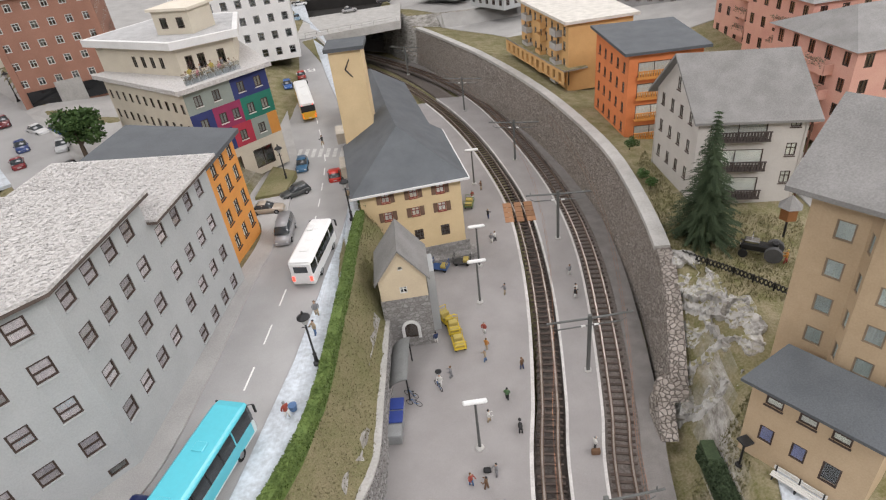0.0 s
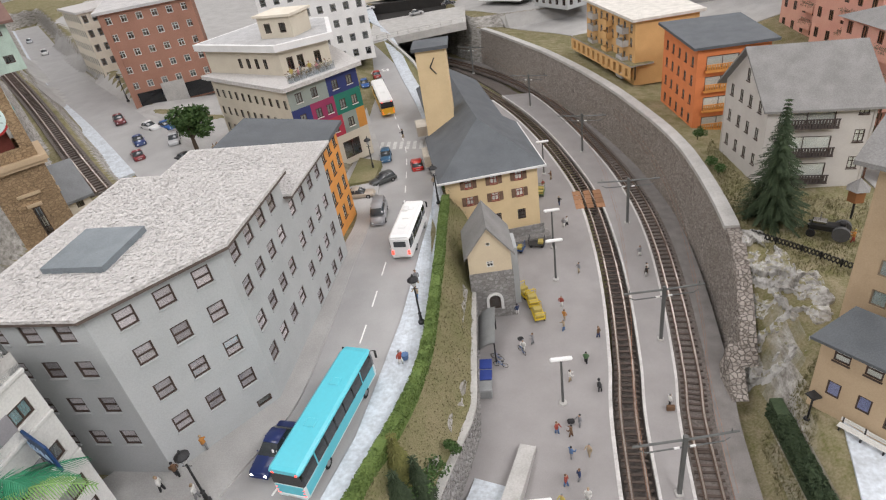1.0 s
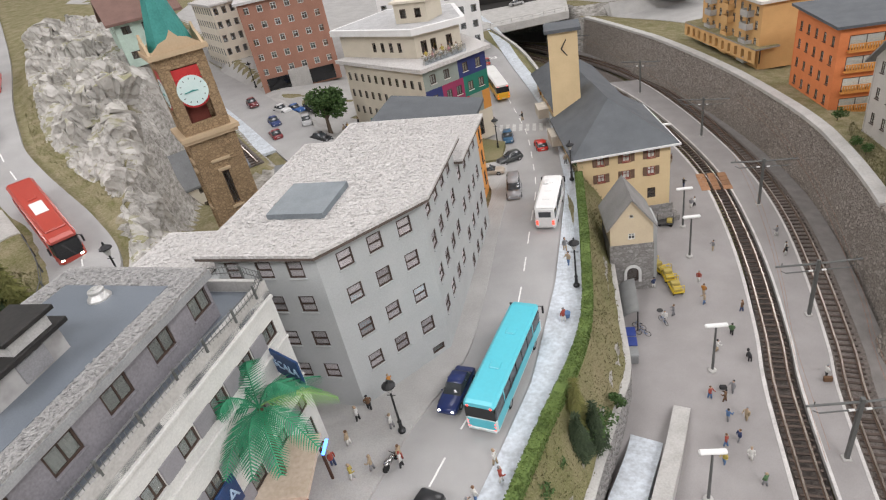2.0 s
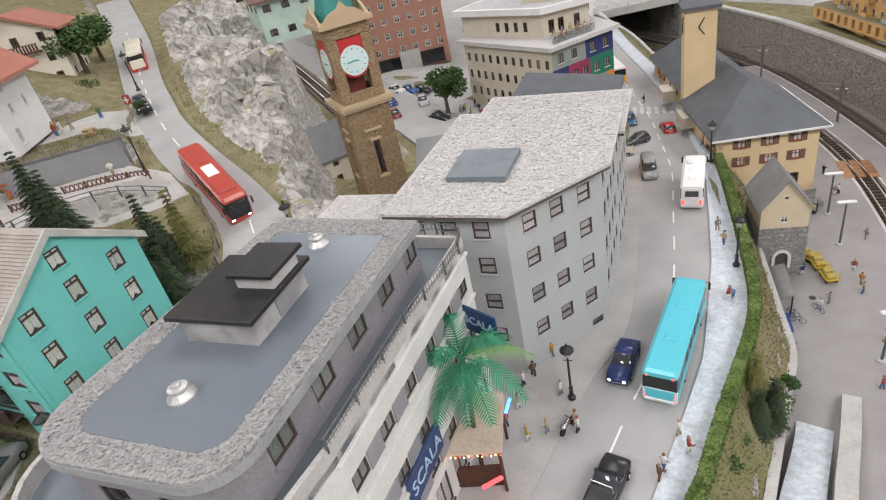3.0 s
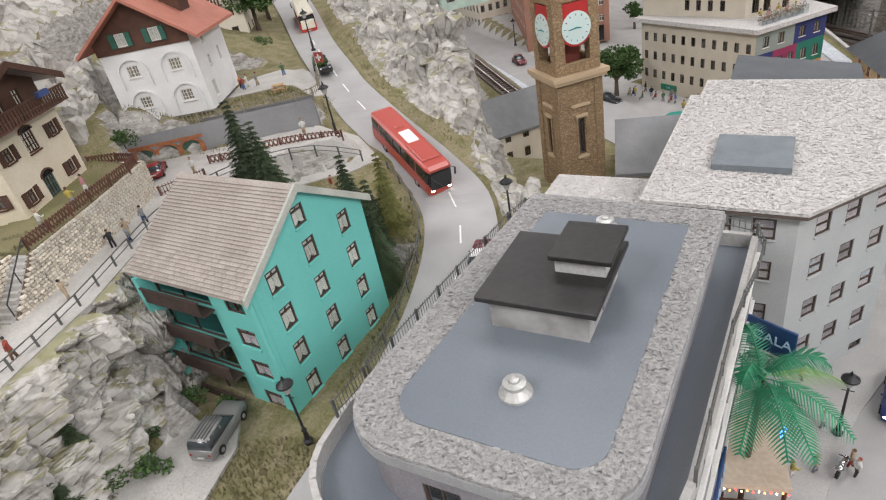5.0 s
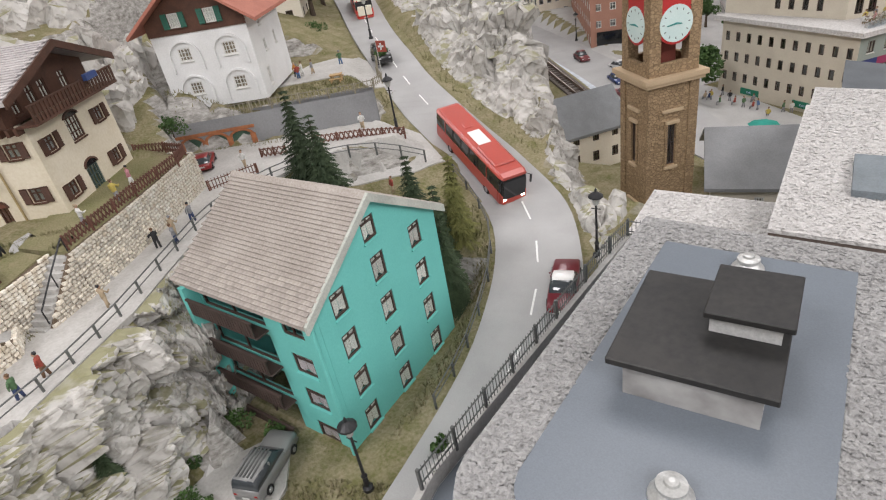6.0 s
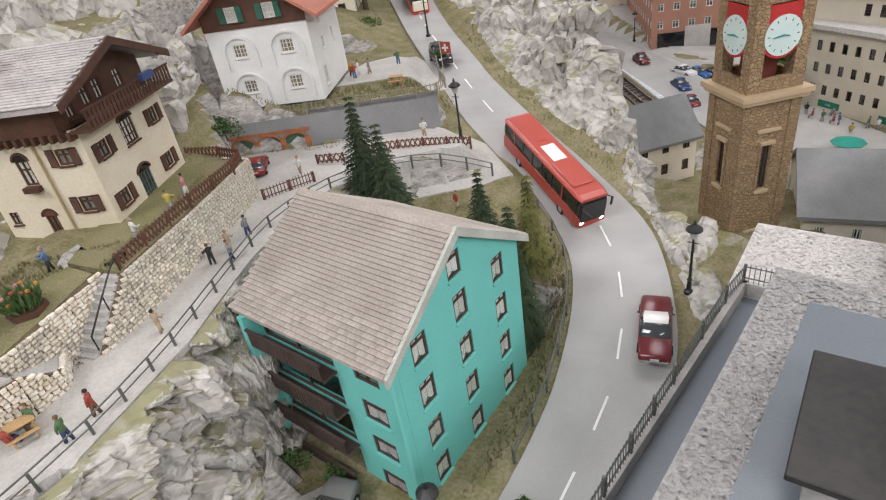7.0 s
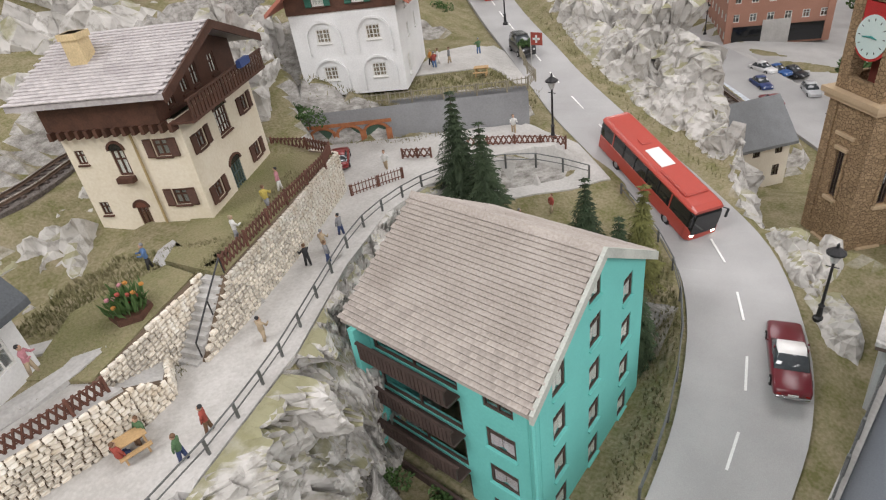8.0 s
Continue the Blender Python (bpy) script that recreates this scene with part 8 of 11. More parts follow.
stone_wall("stone_wall", "grey rubble wall with pale coping below the lawn", [(-14.6, 14), (-12.7, 22), (-10.8, 30), (-10.0, 34), (-10.4, 42), (-11.2, 55.5)], [7.0, 6.7, 6.0, 5.7, 5.6, 5.6], [3, 2, 0.5, 0, 0, 0], 0.6, 140, GREYSTONE, 0.8, 0.5)
stone_wall("stone_wall", "pale rubble return wall at the end of the chalet garden", [(-94.6, 14.5), (-98, 13.9), (-102.2, 13.0)], [34.9, 34.9, 34.9], [31, 31.4, 32], 0.5, 60, sw=0.46, sh=0.29)
cw_l = along([(-15.3, 14, 7.25), (-13.4, 22, 6.95), (-11.5, 30, 6.2), (-10.7, 34, 5.9), (-11.1, 42, 5.8), (-11.9, 55.5, 5.8)], 1.5)
ribbon("coping", cw_l, off(cw_l, 0.85, 0) and [Vector((p.x, p.y, q.z)) for p, q in zip(off(cw_l, 0.85, 0), cw_l)], 0.25, CONCRETE, "pale coping on the lawn wall", "coping")
# ramp with icy setts and its concrete side wall
ramp_l = along([(-15.2, 12, 4.2), (-12.6, 20, 3.2), (-10.6, 27, 1.6), (-9.8, 32.5, 0.25)], 1)
ramp_r = along([(-11.6, 10, 4.2), (-9.6, 18.6, 3.2), (-7.6, 26, 1.6), (-6.2, 31.6, 0.25)], 1)
ribbon("ramp", ramp_l, ramp_r, 2.0, ICY, "whitish sett-paved ramp down to the platform", "ramp")
side_w = along([(-11.2, 8, 4.9), (-9.3, 18, 4.2), (-7.2, 26, 2.8), (-5.6, 32.6, 1.7)], 1)
ribbon("ramp_wall", side_w, [Vector((p.x, p.y, q.z)) for p, q in zip(off(side_w, 1.7, 0), side_w)], 4.5, CONCRETE, "broad concrete side wall of the ramp", "wall")

solid("lawn", Mesh().prism([(-87.3, -2.0), (-94.6, 14.1), (-101.8, 12.4), (-98.5, 4), (-92.5, -3)], 31.0, 34.84), GRASS, "small lawn behind the garden wall", "lawn", kind="structure")
solid("lawn", Mesh().prism([(-86.4, -11.0), (-89.2, -2.9), (-92, -3.2), (-93, -9), (-89.5, -13)], 31.5, [34.1, 34.8, 34.8, 34.6, 34.3]), GRASS, "sloping lawn above the stairs", "lawn", kind="structure")
# stairs from the path to the chalet garden
st = thing("garden_stairs", -87, -4, 31, "narrow pale stone stairs with a metal handrail", "stairs", kind="structure")
for k in range(10):
    c, z = Vector((-86.7, -6.3, 0)).lerp(Vector((-88.0, -2.2, 0)), (k + 0.5) / 10), 31.3 + k * 0.37
    d, n = Vector((-0.3, 0.954, 0)) * 0.24, Vector((0.954, 0.3, 0)) * 0.75
    part("step", Mesh().prism([tuple((c - d - n).xy), tuple((c - d + n).xy), tuple((c + d + n).xy), tuple((c + d - n).xy)], 30.8, z), CONCRETE, st)
hr_ = [Vector((-86.05, -5.6, 31.5)), Vector((-86.65, -3.8, 33.2)), Vector((-87.3, -1.9, 34.9))]
part("handrail", Mesh().tube([(p.x, p.y, p.z + 1.1) for p in hr_], 0.06).cyl(tuple(hr_[0]), tuple(hr_[0] + Vector((0, 0, 1.1))), 0.05).cyl(tuple(hr_[1]), tuple(hr_[1] + Vector((0, 0, 1.1))), 0.05).cyl(tuple(hr_[2]), tuple(hr_[2] + Vector((0, 0, 1.1))), 0.05), DARK_METAL, st)

# grey cast wall with garages below the villa garden
gw = thing("garage_wall", -97, 28, 31, "plain grey cast wall with brick-arched garages", "wall", kind="structure")
GA = frame_axes((-106.5, 20.3), (19.2, 13.9))
gl = math.hypot(19.2, 13.9)
wall(gw, GA(0, 0), GA(gl, 0), 30.2, 34.5, [(u, 30.9, 2.3, 1.75) for u in (2.0, 4.9, 7.8)], GREY_WALL, 1.7)
BRICK = mat("orange_brick", (0.42, 0.17, 0.075), 0.9, c2=(0.3, 0.115, 0.055), fine=300, coarse=120, bump=0.4, vary=0.2)
for u in (2.0, 4.9, 7.8):
    part("garage_door", Mesh().prism([GA(u - 1.15, 0.12), GA(u + 1.15, 0.12), GA(u + 1.15, 0.3), GA(u - 1.15, 0.3)], 30.8, 32.7), mat("green_garage_door", (0.07, 0.13, 0.09), 0.7, c2=(0.05, 0.09, 0.065)), gw, "old green garage door")
    am = Mesh()
    for k in range(9):
        a0, a1 = math.pi * k / 9, math.pi * (k + 1) / 9
        q = [(u + r * math.cos(a), 32.0 + r * 0.62 * math.sin(a)) for r, a in ((1.15, a0), (1.5, a0), (1.5, a1), (1.15, a1))]
        am.add([(*GA(b, -0.14), c) for b, c in q] + [(*GA(b, 0), c) for b, c in q], [(0, 1, 2, 3), (1, 5, 6, 2), (3, 7, 4, 0)])
    part("brick_arch", am, BRICK, gw, "orange brick arch")
for u in (0.7, 3.45, 6.35, 9.1):
    part("brick_pier", Mesh().prism([GA(u - 0.3, -0.15), GA(u + 0.3, -0.15), GA(u + 0.3, 0.0), GA(u - 0.3, 0.0)], 30.6, 32.2), BRICK, gw)
part("brick_band", Mesh().prism([GA(0.3, -0.1), GA(9.5, -0.1), GA(9.5, 0), GA(0.3, 0)], 32.85, 33.2), BRICK, gw, "orange brick band")


# fences
def fence(name, label, pts, h, post_step, material, kind_="picket", group="fences", slat=0.22):
    """A fence of posts, rails and pickets, lattice or bars along ground points (x, y, z)."""
    line = along(pts, post_step)
    fn = thing(name, line[0].x, line[0].y, line[0].z, label, "fence", group)
    for p in line:
        part("post", Mesh().box(p.x - 0.08, p.y - 0.08, p.z - 0.3, p.x + 0.08, p.y + 0.08, p.z + h, 0.02), material, fn)
    if kind_ == "rail":
        part("rail", Mesh().tube([(p.x, p.y, p.z + h) for p in line], 0.055), material, fn)
        part("rail", Mesh().tube([(p.x, p.y, p.z + h * 0.5) for p in line], 0.045), material, fn)
        return fn
    for f_ in (0.25, 0.85):
        part("rail", Mesh().tube([(p.x, p.y, p.z + h * f_) for p in line], 0.05, 4), material, fn)
    m = Mesh()
    for a, b in zip(line, line[1:]):
        L = (b - a).length
        n = max(1, int(L / slat))
        d = (b - a) / n
        for i in range(n):
            p, q = a + d * i, a + d * (i + 1)
            if kind_ == "picket":
                c = p + d * 0.5
                m.cyl((c.x, c.y, c.z), (c.x, c.y, c.z + h * 1.05), 0.06, 0.045, 4)
            elif kind_ == "bars":
                m.cyl((p.x, p.y, p.z), (p.x, p.y, p.z + h), 0.025, 0.025, 4)
            else:
                m.cyl((p.x, p.y, p.z + 0.1), (q.x, q.y, q.z + h * 0.95), 0.07, 0.07, 4)
                m.cyl((q.x, q.y, q.z + 0.1), (p.x, p.y, p.z + h * 0.95), 0.07, 0.07, 4)
    tagged(part("slat_band" if kind_ == "picket" else "lattice", m, material, fn), kind="stuff")
    return fn


GREYWOOD = mat("weathered_wood", (0.3, 0.27, 0.2), 0.85, vary=0.2)
FENCEBROWN = mat("red_brown_fence", (0.15, 0.065, 0.045), 0.75, vary=0.15)
fence("lattice_fence", "red-brown crossed lattice fence on the garden wall", [(-87.6, -1.7, 34.9), (-90.9, 6.1, 34.9), (-94.6, 13.9, 34.9), (-100.8, 12.6, 34.9)], 1.15, 2.6, FENCEBROWN, "lattice", slat=0.36)
fence("lattice_fence", "red-brown crossed lattice fence above the low wall", [(-86.1, -24, 33.9), (-85.5, -17, 33.9), (-84.9, -12.6, 33.9), (-85.0, -10.8, 33.8)], 1.15, 2.4, FENCEBROWN, "lattice", slat=0.36)
fence("lattice_fence", "brown lattice fence before the garages", [(-90.4, 26.3, 31.0), (-85.8, 28.9, 31.0), (-81.6, 31.2, 30.6)], 1.1, 2.2, FENCEBROWN, "lattice", slat=0.45)
fence("lattice_fence", "short brown lattice fence beside the garage yard", [(-94.1, 21.9, 31.1), (-92.8, 22.6, 31.1), (-91.6, 23.2, 31.1)], 1.1, 1.4, FENCEBROWN, "lattice", slat=0.45)
fence("picket_fence", "brown picket fence beside the footpath", [(-93.2, 14.0, 31.1), (-92.2, 16.4, 31.1), (-91.2, 18.6, 31.1)], 1.1, 1.6, FENCEBROWN, "picket", slat=0.3)
fence("picket_fence", "grey weathered picket fence round the villa garden", [(-107.4, 21.0, 34.55), (-97.5, 28.1, 34.55), (-87.9, 35.2, 34.55), (-90.6, 39.6, 34.55), (-94.8, 45.0, 34.55)], 1.0, 2.4, GREYWOOD, "picket", slat=0.42)
fence("railing", "grey metal railing along the footpath edge", [(-78.4, -16, 31.1), (-79.7, -9.4, 31.1), (-82.1, -2.8, 31.1), (-84.6, 2.2, 31.1), (-88.3, 10.5, 31.1), (-88.5, 18.0, 31.1), (-86.2, 22.9, 31.0), (-82.4, 27, 30.4), (-78.6, 30.0, 28.6)], 1.1, 2.3, MAST_GREY, "rail")
fence("railing", "grey metal railing along the mountain road's curve", [(p.x - 0.3, p.y - 0.3, p.z) for p in UPPER_L if 5 < p.y < 31][::2], 1.1, 2.2, MAST_GREY, "rail")
fence("terrace_railing", "thin grey bar railing on the cinema terrace", [(-55.9, -5, 30.3), (-54.9, 8, 30.3), (-53.75, 18.05, 30.3), (-51.8, 18.0, 30.3)], 1.3, 2.6, MAST_GREY, "bars", slat=0.25)
fence("terrace_railing", "thin grey bar railing on the cinema parapet", [(-38.45, -3, 30.3), (-37.95, 7, 30.3), (-37.4, 17.4, 30.3), (-46, 17.85, 30.3)], 0.9, 2.6, MAST_GREY, "bars", slat=0.35)
fence("lattice_fence", "dark low lattice fence behind the rock", [(x, y, hgt(x, y)) for x, y in ((23.6, 57.0), (28.4, 54.2), (33.4, 50.2))], 1.0, 2, DARK_METAL, "lattice", slat=0.4)
fence("railing", "pale railing on the street bridge over the tunnel", [(-46.5, 172, 13.4), (-34, 176, 13.5), (-21, 180.3, 13.6)], 1.2, 3, CONCRETE, "rail")

# the tunnel mouth under the street
tn = thing("tunnel_portal", -32, 183, 0, "dark railway tunnel mouth under the street bridge", "tunnel", kind="structure")
part("deck", Mesh().slab([(-49, 170.5, 13.3), (-20, 180, 13.6), (-22, 204, 14), (-60, 196, 13.8)], 2.2), CONCRETE, tn, "pale concrete bridge deck")
part("side", Mesh().prism([(-47, 172), (-44, 173), (-58, 215), (-62, 213)], -0.9, 12), wall_mat, tn)
# back and roof: added near-black sheets that paint the tunnel's shade
part("back", Mesh().prism([(-66, 222), (-10, 222), (-10, 224), (-66, 224)], -0.9, 15), SHADE_PAINT, tn)
part("roof", Mesh().prism([(-60, 194), (-15, 194), (-10, 224), (-66, 224)], 11.2, 11.6), SHADE_PAINT, tn)
bank_v = along([(-21, 108, 10.0), (-26.6, 124, 10.6), (-34, 146, 12.0), (-45, 170, 13.2)], 2)
ribbon("grass_bank", off(bank_v, -1.8, 0) and [Vector((p.x, p.y, q.z - 0.2)) for p, q in zip(off(bank_v, -2.2, 0), bank_v)], [Vector((p.x, p.y, q.z)) for p, q in zip(off(bank_v, 2.0, 0), bank_v)], 15, GRASS, "grassy bank between street and railway cutting", "ground")
ribbon("coping", [Vector((p.x, p.y, q.z + 0.5)) for p, q in zip(off(bank_v, 1.9, 0), bank_v)], [Vector((p.x, p.y, q.z + 0.5)) for p, q in zip(off(bank_v, 2.6, 0), bank_v)], 16, CONCRETE, "pale wall along the railway cutting", "wall")

# ---- vehicles ----
TYRE = mat("tyre_rubber", (0.02, 0.02, 0.02), 0.85)
RIM = mat("wheel_metal", (0.45, 0.45, 0.46), 0.35, 0.8, bump=0.03)
HEAD = glow("lit_headlight", (1.0, 0.93, 0.8), 9.0)
HEAD_OFF = mat("headlight_glass", (0.7, 0.72, 0.74), 0.15, bump=0.0)
TAIL = glow("lit_tail_lamp", (1.0, 0.05, 0.03), 3.0)
TAIL_OFF = mat("tail_lamp_red", (0.35, 0.015, 0.012), 0.25, bump=0.0)
PLATE = mat("pale_plate", (0.65, 0.65, 0.62), 0.5, bump=0.0)
CHROME = mat("chrome_trim", (0.6, 0.6, 0.6), 0.2, 1.0, bump=0.0)
CARGLASS = mat("tinted_car_glass", (0.05, 0.058, 0.065), 0.06, spec=0.8, bump=0.0)
PAINTS = {}


def car_paint(c, rough=0.28):
    if (c, rough) not in PAINTS:
        PAINTS[c, rough] = mat("vehicle_paint", c, rough, c2=tuple(x * 0.93 for x in c), fine=300, coarse=40, bump=0.01, spec=0.6)
    return PAINTS[c, rough]


def loft(sections):
    """A hull through rings of equal length, closed at both ends."""
    m, n = Mesh(), len(sections[0])
    v = [p for s in sections for p in s]
    f = [(j * n + i, j * n + (i + 1) % n, (j + 1) * n + (i + 1) % n, (j + 1) * n + i) for j in range(len(sections) - 1) for i in range(n)]
    return m.add(v, [tuple(range(n - 1, -1, -1))] + f + [tuple(range((len(sections) - 1) * n, len(sections) * n))])


def ring(y, w, z0, z1, c=0.12, tw=None):
    """A rounded cross-section at y: half width w below, tw above."""
    tw = w if tw is None else tw
    return [(-w + c, y, z0), (w - c, y, z0), (w, y, z0 + c), (w, y, z0 + (z1 - z0) * 0.55), (tw, y, z1 - c), (tw - c, y, z1), (-tw + c, y, z1), (-tw, y, z1 - c), (-w, y, z0 + (z1 - z0) * 0.55), (-w, y, z0 + c)][::-1]


def wheel(parent, x, y, r, side):
    t = part("wheel", Mesh().cyl((x - 0.13, y, r), (x + 0.13, y, r), r, r, 16), TYRE, parent)
    part("rim", Mesh().cyl((x + side * 0.1, y, r), (x + side * 0.16, y, r), r * 0.6, r * 0.5, 10), RIM, t)


def car(label, colour, length=4.9, width=1.95, height_=1.6, style="saloon", roofc=None, lit=False, group="cars on the streets"):
    """A car that looks along +y, on the ground at its middle."""
    c = thing("car", 0, 0, 0, label, "car", group)
    L, W, H = length / 2, width / 2, height_
    belt, gr = H * 0.58, 0.22
    hood = {"saloon": 0.50, "suv": 0.58, "van": 0.42, "pickup": 0.58, "old": 0.52, "mini": 0.5}[style] * H
    rear = {"saloon": 0.56, "suv": 0.6, "van": 0.6, "pickup": 0.56, "old": 0.5, "mini": 0.58}[style] * H
    p = car_paint(colour)
    sec = [ring(-L, W * 0.86, gr + 0.12, rear * 0.86, 0.12), ring(-L * 0.93, W * 0.95, gr, rear), ring(-L * 0.5, W, gr, belt), ring(0, W, gr, belt), ring(L * 0.42, W, gr, belt), ring(L * 0.62, W * 0.98, gr, hood + 0.06), ring(L * 0.92, W * 0.93, gr, hood), ring(L, W * 0.82, gr + 0.14, hood * 0.82, 0.12)]
    part("body", loft(sec[::-1]), p, c, smooth=True)
    y0, y1 = {"saloon": (-0.74, 0.4), "suv": (-0.94, 0.38), "van": (-0.95, 0.62), "pickup": (-0.2, 0.4), "old": (-0.5, 0.36), "mini": (-0.92, 0.4)}[style]
    ys, ye = y0 * L, y1 * L
    rr, fs = (0.12 if style in ("suv", "van") else 0.3 if style == "mini" else 0.75), (0.45 if style == "van" else 0.95)
    cabin = [ring(ys, W * 0.9, belt - 0.05, belt + 0.02, 0.05), ring(ys + rr, W * 0.9, belt - 0.05, H - 0.05, 0.1, W * 0.74), ring((ys + ye) / 2, W * 0.93, belt - 0.05, H - 0.03, 0.1, W * 0.76), ring(ye - fs, W * 0.9, belt - 0.05, H - 0.06, 0.1, W * 0.72), ring(ye, W * 0.88, belt - 0.06, belt, 0.03)]
    part("window_band", loft(cabin[::-1]), CARGLASS, c, smooth=True)
    part("roof", loft([ring(ys + rr + 0.02, W * 0.72, H - 0.13, H - 0.01, 0.05), ring((ys + ye) / 2, W * 0.77, H - 0.13, H + 0.02, 0.05), ring(ye - fs + 0.02, W * 0.71, H - 0.13, H - 0.02, 0.05)][::-1]), car_paint(roofc) if roofc else p, c, smooth=True)
    for sx in (-1, 1):
        part("pillar", Mesh().box(sx * W * 0.86 - 0.04, (ys + ye) / 2 - 0.06, belt - 0.05, sx * W * 0.86 + 0.04, (ys + ye) / 2 + 0.06, H - 0.12), p, c)
        for yy in (-0.62, 0.62):
            wheel(c, sx * (W - 0.08), yy * L, 0.36, sx)
        part("headlight", Mesh().ball(sx * W * 0.62, L * 0.985, hood * 0.72, 0.2, 0.08, 0.12), HEAD if lit else HEAD_OFF, c)
        part("tail_lamp", Mesh().box(sx * W * 0.7 - 0.14, -L - 0.01, rear * 0.6, sx * W * 0.7 + 0.14, -L * 0.96, rear * 0.78, 0.03), TAIL if lit else TAIL_OFF, c)
        part("mirror", Mesh().ball(sx * (W + 0.08), ye - 0.35, belt + 0.06, 0.1, 0.07, 0.08, 6, 4), p, c)
    part("bumper", Mesh().box(-W * 0.85, L * 0.97, gr + 0.05, W * 0.85, L + 0.06, gr + 0.25, 0.05), CHROME if style == "old" else p, c)
    part("bumper", Mesh().box(-W * 0.85, -L - 0.06, gr + 0.05, W * 0.85, -L * 0.97, gr + 0.25, 0.05), CHROME if style == "old" else p, c)
    part("plate", Mesh().box(-0.28, -L - 0.08, gr + 0.3, 0.28, -L - 0.03, gr + 0.44), PLATE, c)
    if style == "pickup":
        part("bed", Mesh().box(-W * 0.8, -L * 0.93, belt - 0.4, W * 0.8, ys - 0.1, belt + 0.02), DARK_METAL, c, "dark load bed")
        part("roll_bar", Mesh().tube([(-W * 0.8, ys - 0.3, belt), (-W * 0.7, ys - 0.3, H), (W * 0.7, ys - 0.3, H), (W * 0.8, ys - 0.3, belt)], 0.06), CHROME, c)
    if style == "suv":
        for x in spread(-W * 0.5, W * 0.5, 5):
            part("roof_bar", Mesh().box(x - 0.05, ys + 0.3, H, x + 0.05, ye - 0.8, H + 0.07), MAST_GREY, c)
    return c


def bus(label, paints, length=13.8, width=2.9, height_=3.7, lit=True, name="bus", stripe=None, group="buses", hatch=2):
    """A coach that looks along +y. paints: side, roof, front."""
    b = thing(name, 0, 0, 0, label, "bus", group)
    L, W, H = length / 2, width / 2, height_
    side, roof_, low = (car_paint(c) for c in paints)
    gr = 0.35
    part("body", loft([ring(-L, W * 0.93, gr + 0.1, H * 0.5, 0.15), ring(-L + 0.18, W, gr, H * 0.52, 0.15), ring(L - 0.3, W, gr, H * 0.5, 0.15), ring(L, W * 0.9, gr + 0.1, H * 0.4, 0.2)][::-1]), low, b, smooth=False)
    part("window_band", loft([ring(-L + 0.02, W * 0.95, H * 0.48, H * 0.9, 0.1, W * 0.9), ring(-L + 0.25, W * 0.985, H * 0.48, H * 0.92, 0.1, W * 0.95), ring(L - 0.5, W * 0.985, H * 0.46, H * 0.92, 0.1, W * 0.95), ring(L - 0.03, W * 0.9, H * 0.38, H * 0.86, 0.15, W * 0.86)][::-1]), DARK_GLASS, b, "dark window band")
    part("roof", loft([ring(-L + 0.0, W * 0.93, H * 0.86, H * 0.97, 0.1, W * 0.86), ring(-L + 0.4, W, H * 0.85, H, 0.14, W * 0.9), ring(L - 0.7, W, H * 0.87, H, 0.14, W * 0.9), ring(L - 0.1, W * 0.9, H * 0.88, H * 0.96, 0.1, W * 0.84)][::-1]), roof_, b, smooth=False)
    for i in range(1, 7):
        y = -L + 0.5 + (length - 1.6) * i / 7
        for sx in (-1, 1):
            part("window_post", Mesh().box(sx * W * 0.985 - 0.03, y - 0.07, H * 0.5, sx * W * 0.985 + 0.03, y + 0.07, H * 0.88), side if i in (1, 6) else DARK_METAL, b)
    for sx in (-1, 1):
        part("side_panel", Mesh().box(sx * W - 0.035, -L + 0.2, gr + 0.35, sx * W + 0.035, L - 0.6, H * 0.49, 0.02), side, b)
        for yy in (-0.52, 0.6):
            wheel(b, sx * (W - 0.1), yy * L, 0.55, sx)
        part("headlight", Mesh().ball(sx * W * 0.68, L - 0.06, 0.95, 0.28, 0.12, 0.18), HEAD if lit else HEAD_OFF, b)
        for z in (0.75, 1.1, 1.45):
            part("tail_lamp", Mesh().ball(sx * W * 0.8, -L + 0.02, z, 0.15, 0.06, 0.13, 8, 5), TAIL if lit else TAIL_OFF, b)
        part("tail_lamp", Mesh().ball(sx * W * 0.72, -L + 0.0, H * 0.88, 0.12, 0.08, 0.1, 8, 5), TAIL if lit else TAIL_OFF, b)
        part("mirror", Mesh().tube([(sx * W * 0.8, L - 0.2, H * 0.9), (sx * (W + 0.22), L + 0.15, H * 0.86)], 0.04, 5).box(sx * (W + 0.22) - 0.1, L + 0.05, H * 0.62, sx * (W + 0.22) + 0.1, L + 0.2, H * 0.86, 0.03), DARK_METAL, b)
    part("bumper", Mesh().box(-W * 0.9, -L - 0.06, gr, W * 0.9, -L + 0.2, gr + 0.35, 0.06), low, b)
    part("plate", Mesh().box(-0.35, -L - 0.09, gr + 0.12, 0.35, -L - 0.05, gr + 0.28), PLATE, b)
    part("rear_panel", Mesh().box(-W * 0.86, -L - 0.03, gr + 0.4, W * 0.86, -L + 0.1, H * 0.48, 0.03), side, b)
    for k in range(hatch):
        y = -L + length * (k + 1) / (hatch + 1)
        part("roof_hatch", Mesh().box(-0.5, y - 0.45, H - 0.02, 0.5, y + 0.45, H + 0.1, 0.05), roof_, b)
    return b


def put(ob, x, y, z, rz):
    """Sets a thing built at the origin in its place."""
    ob.matrix_basis = at(x, y, z, rz)
    return ob


def heading(x0, y0, x1, y1):
    return math.degrees(math.atan2(y1 - y0, x1 - x0)) - 90


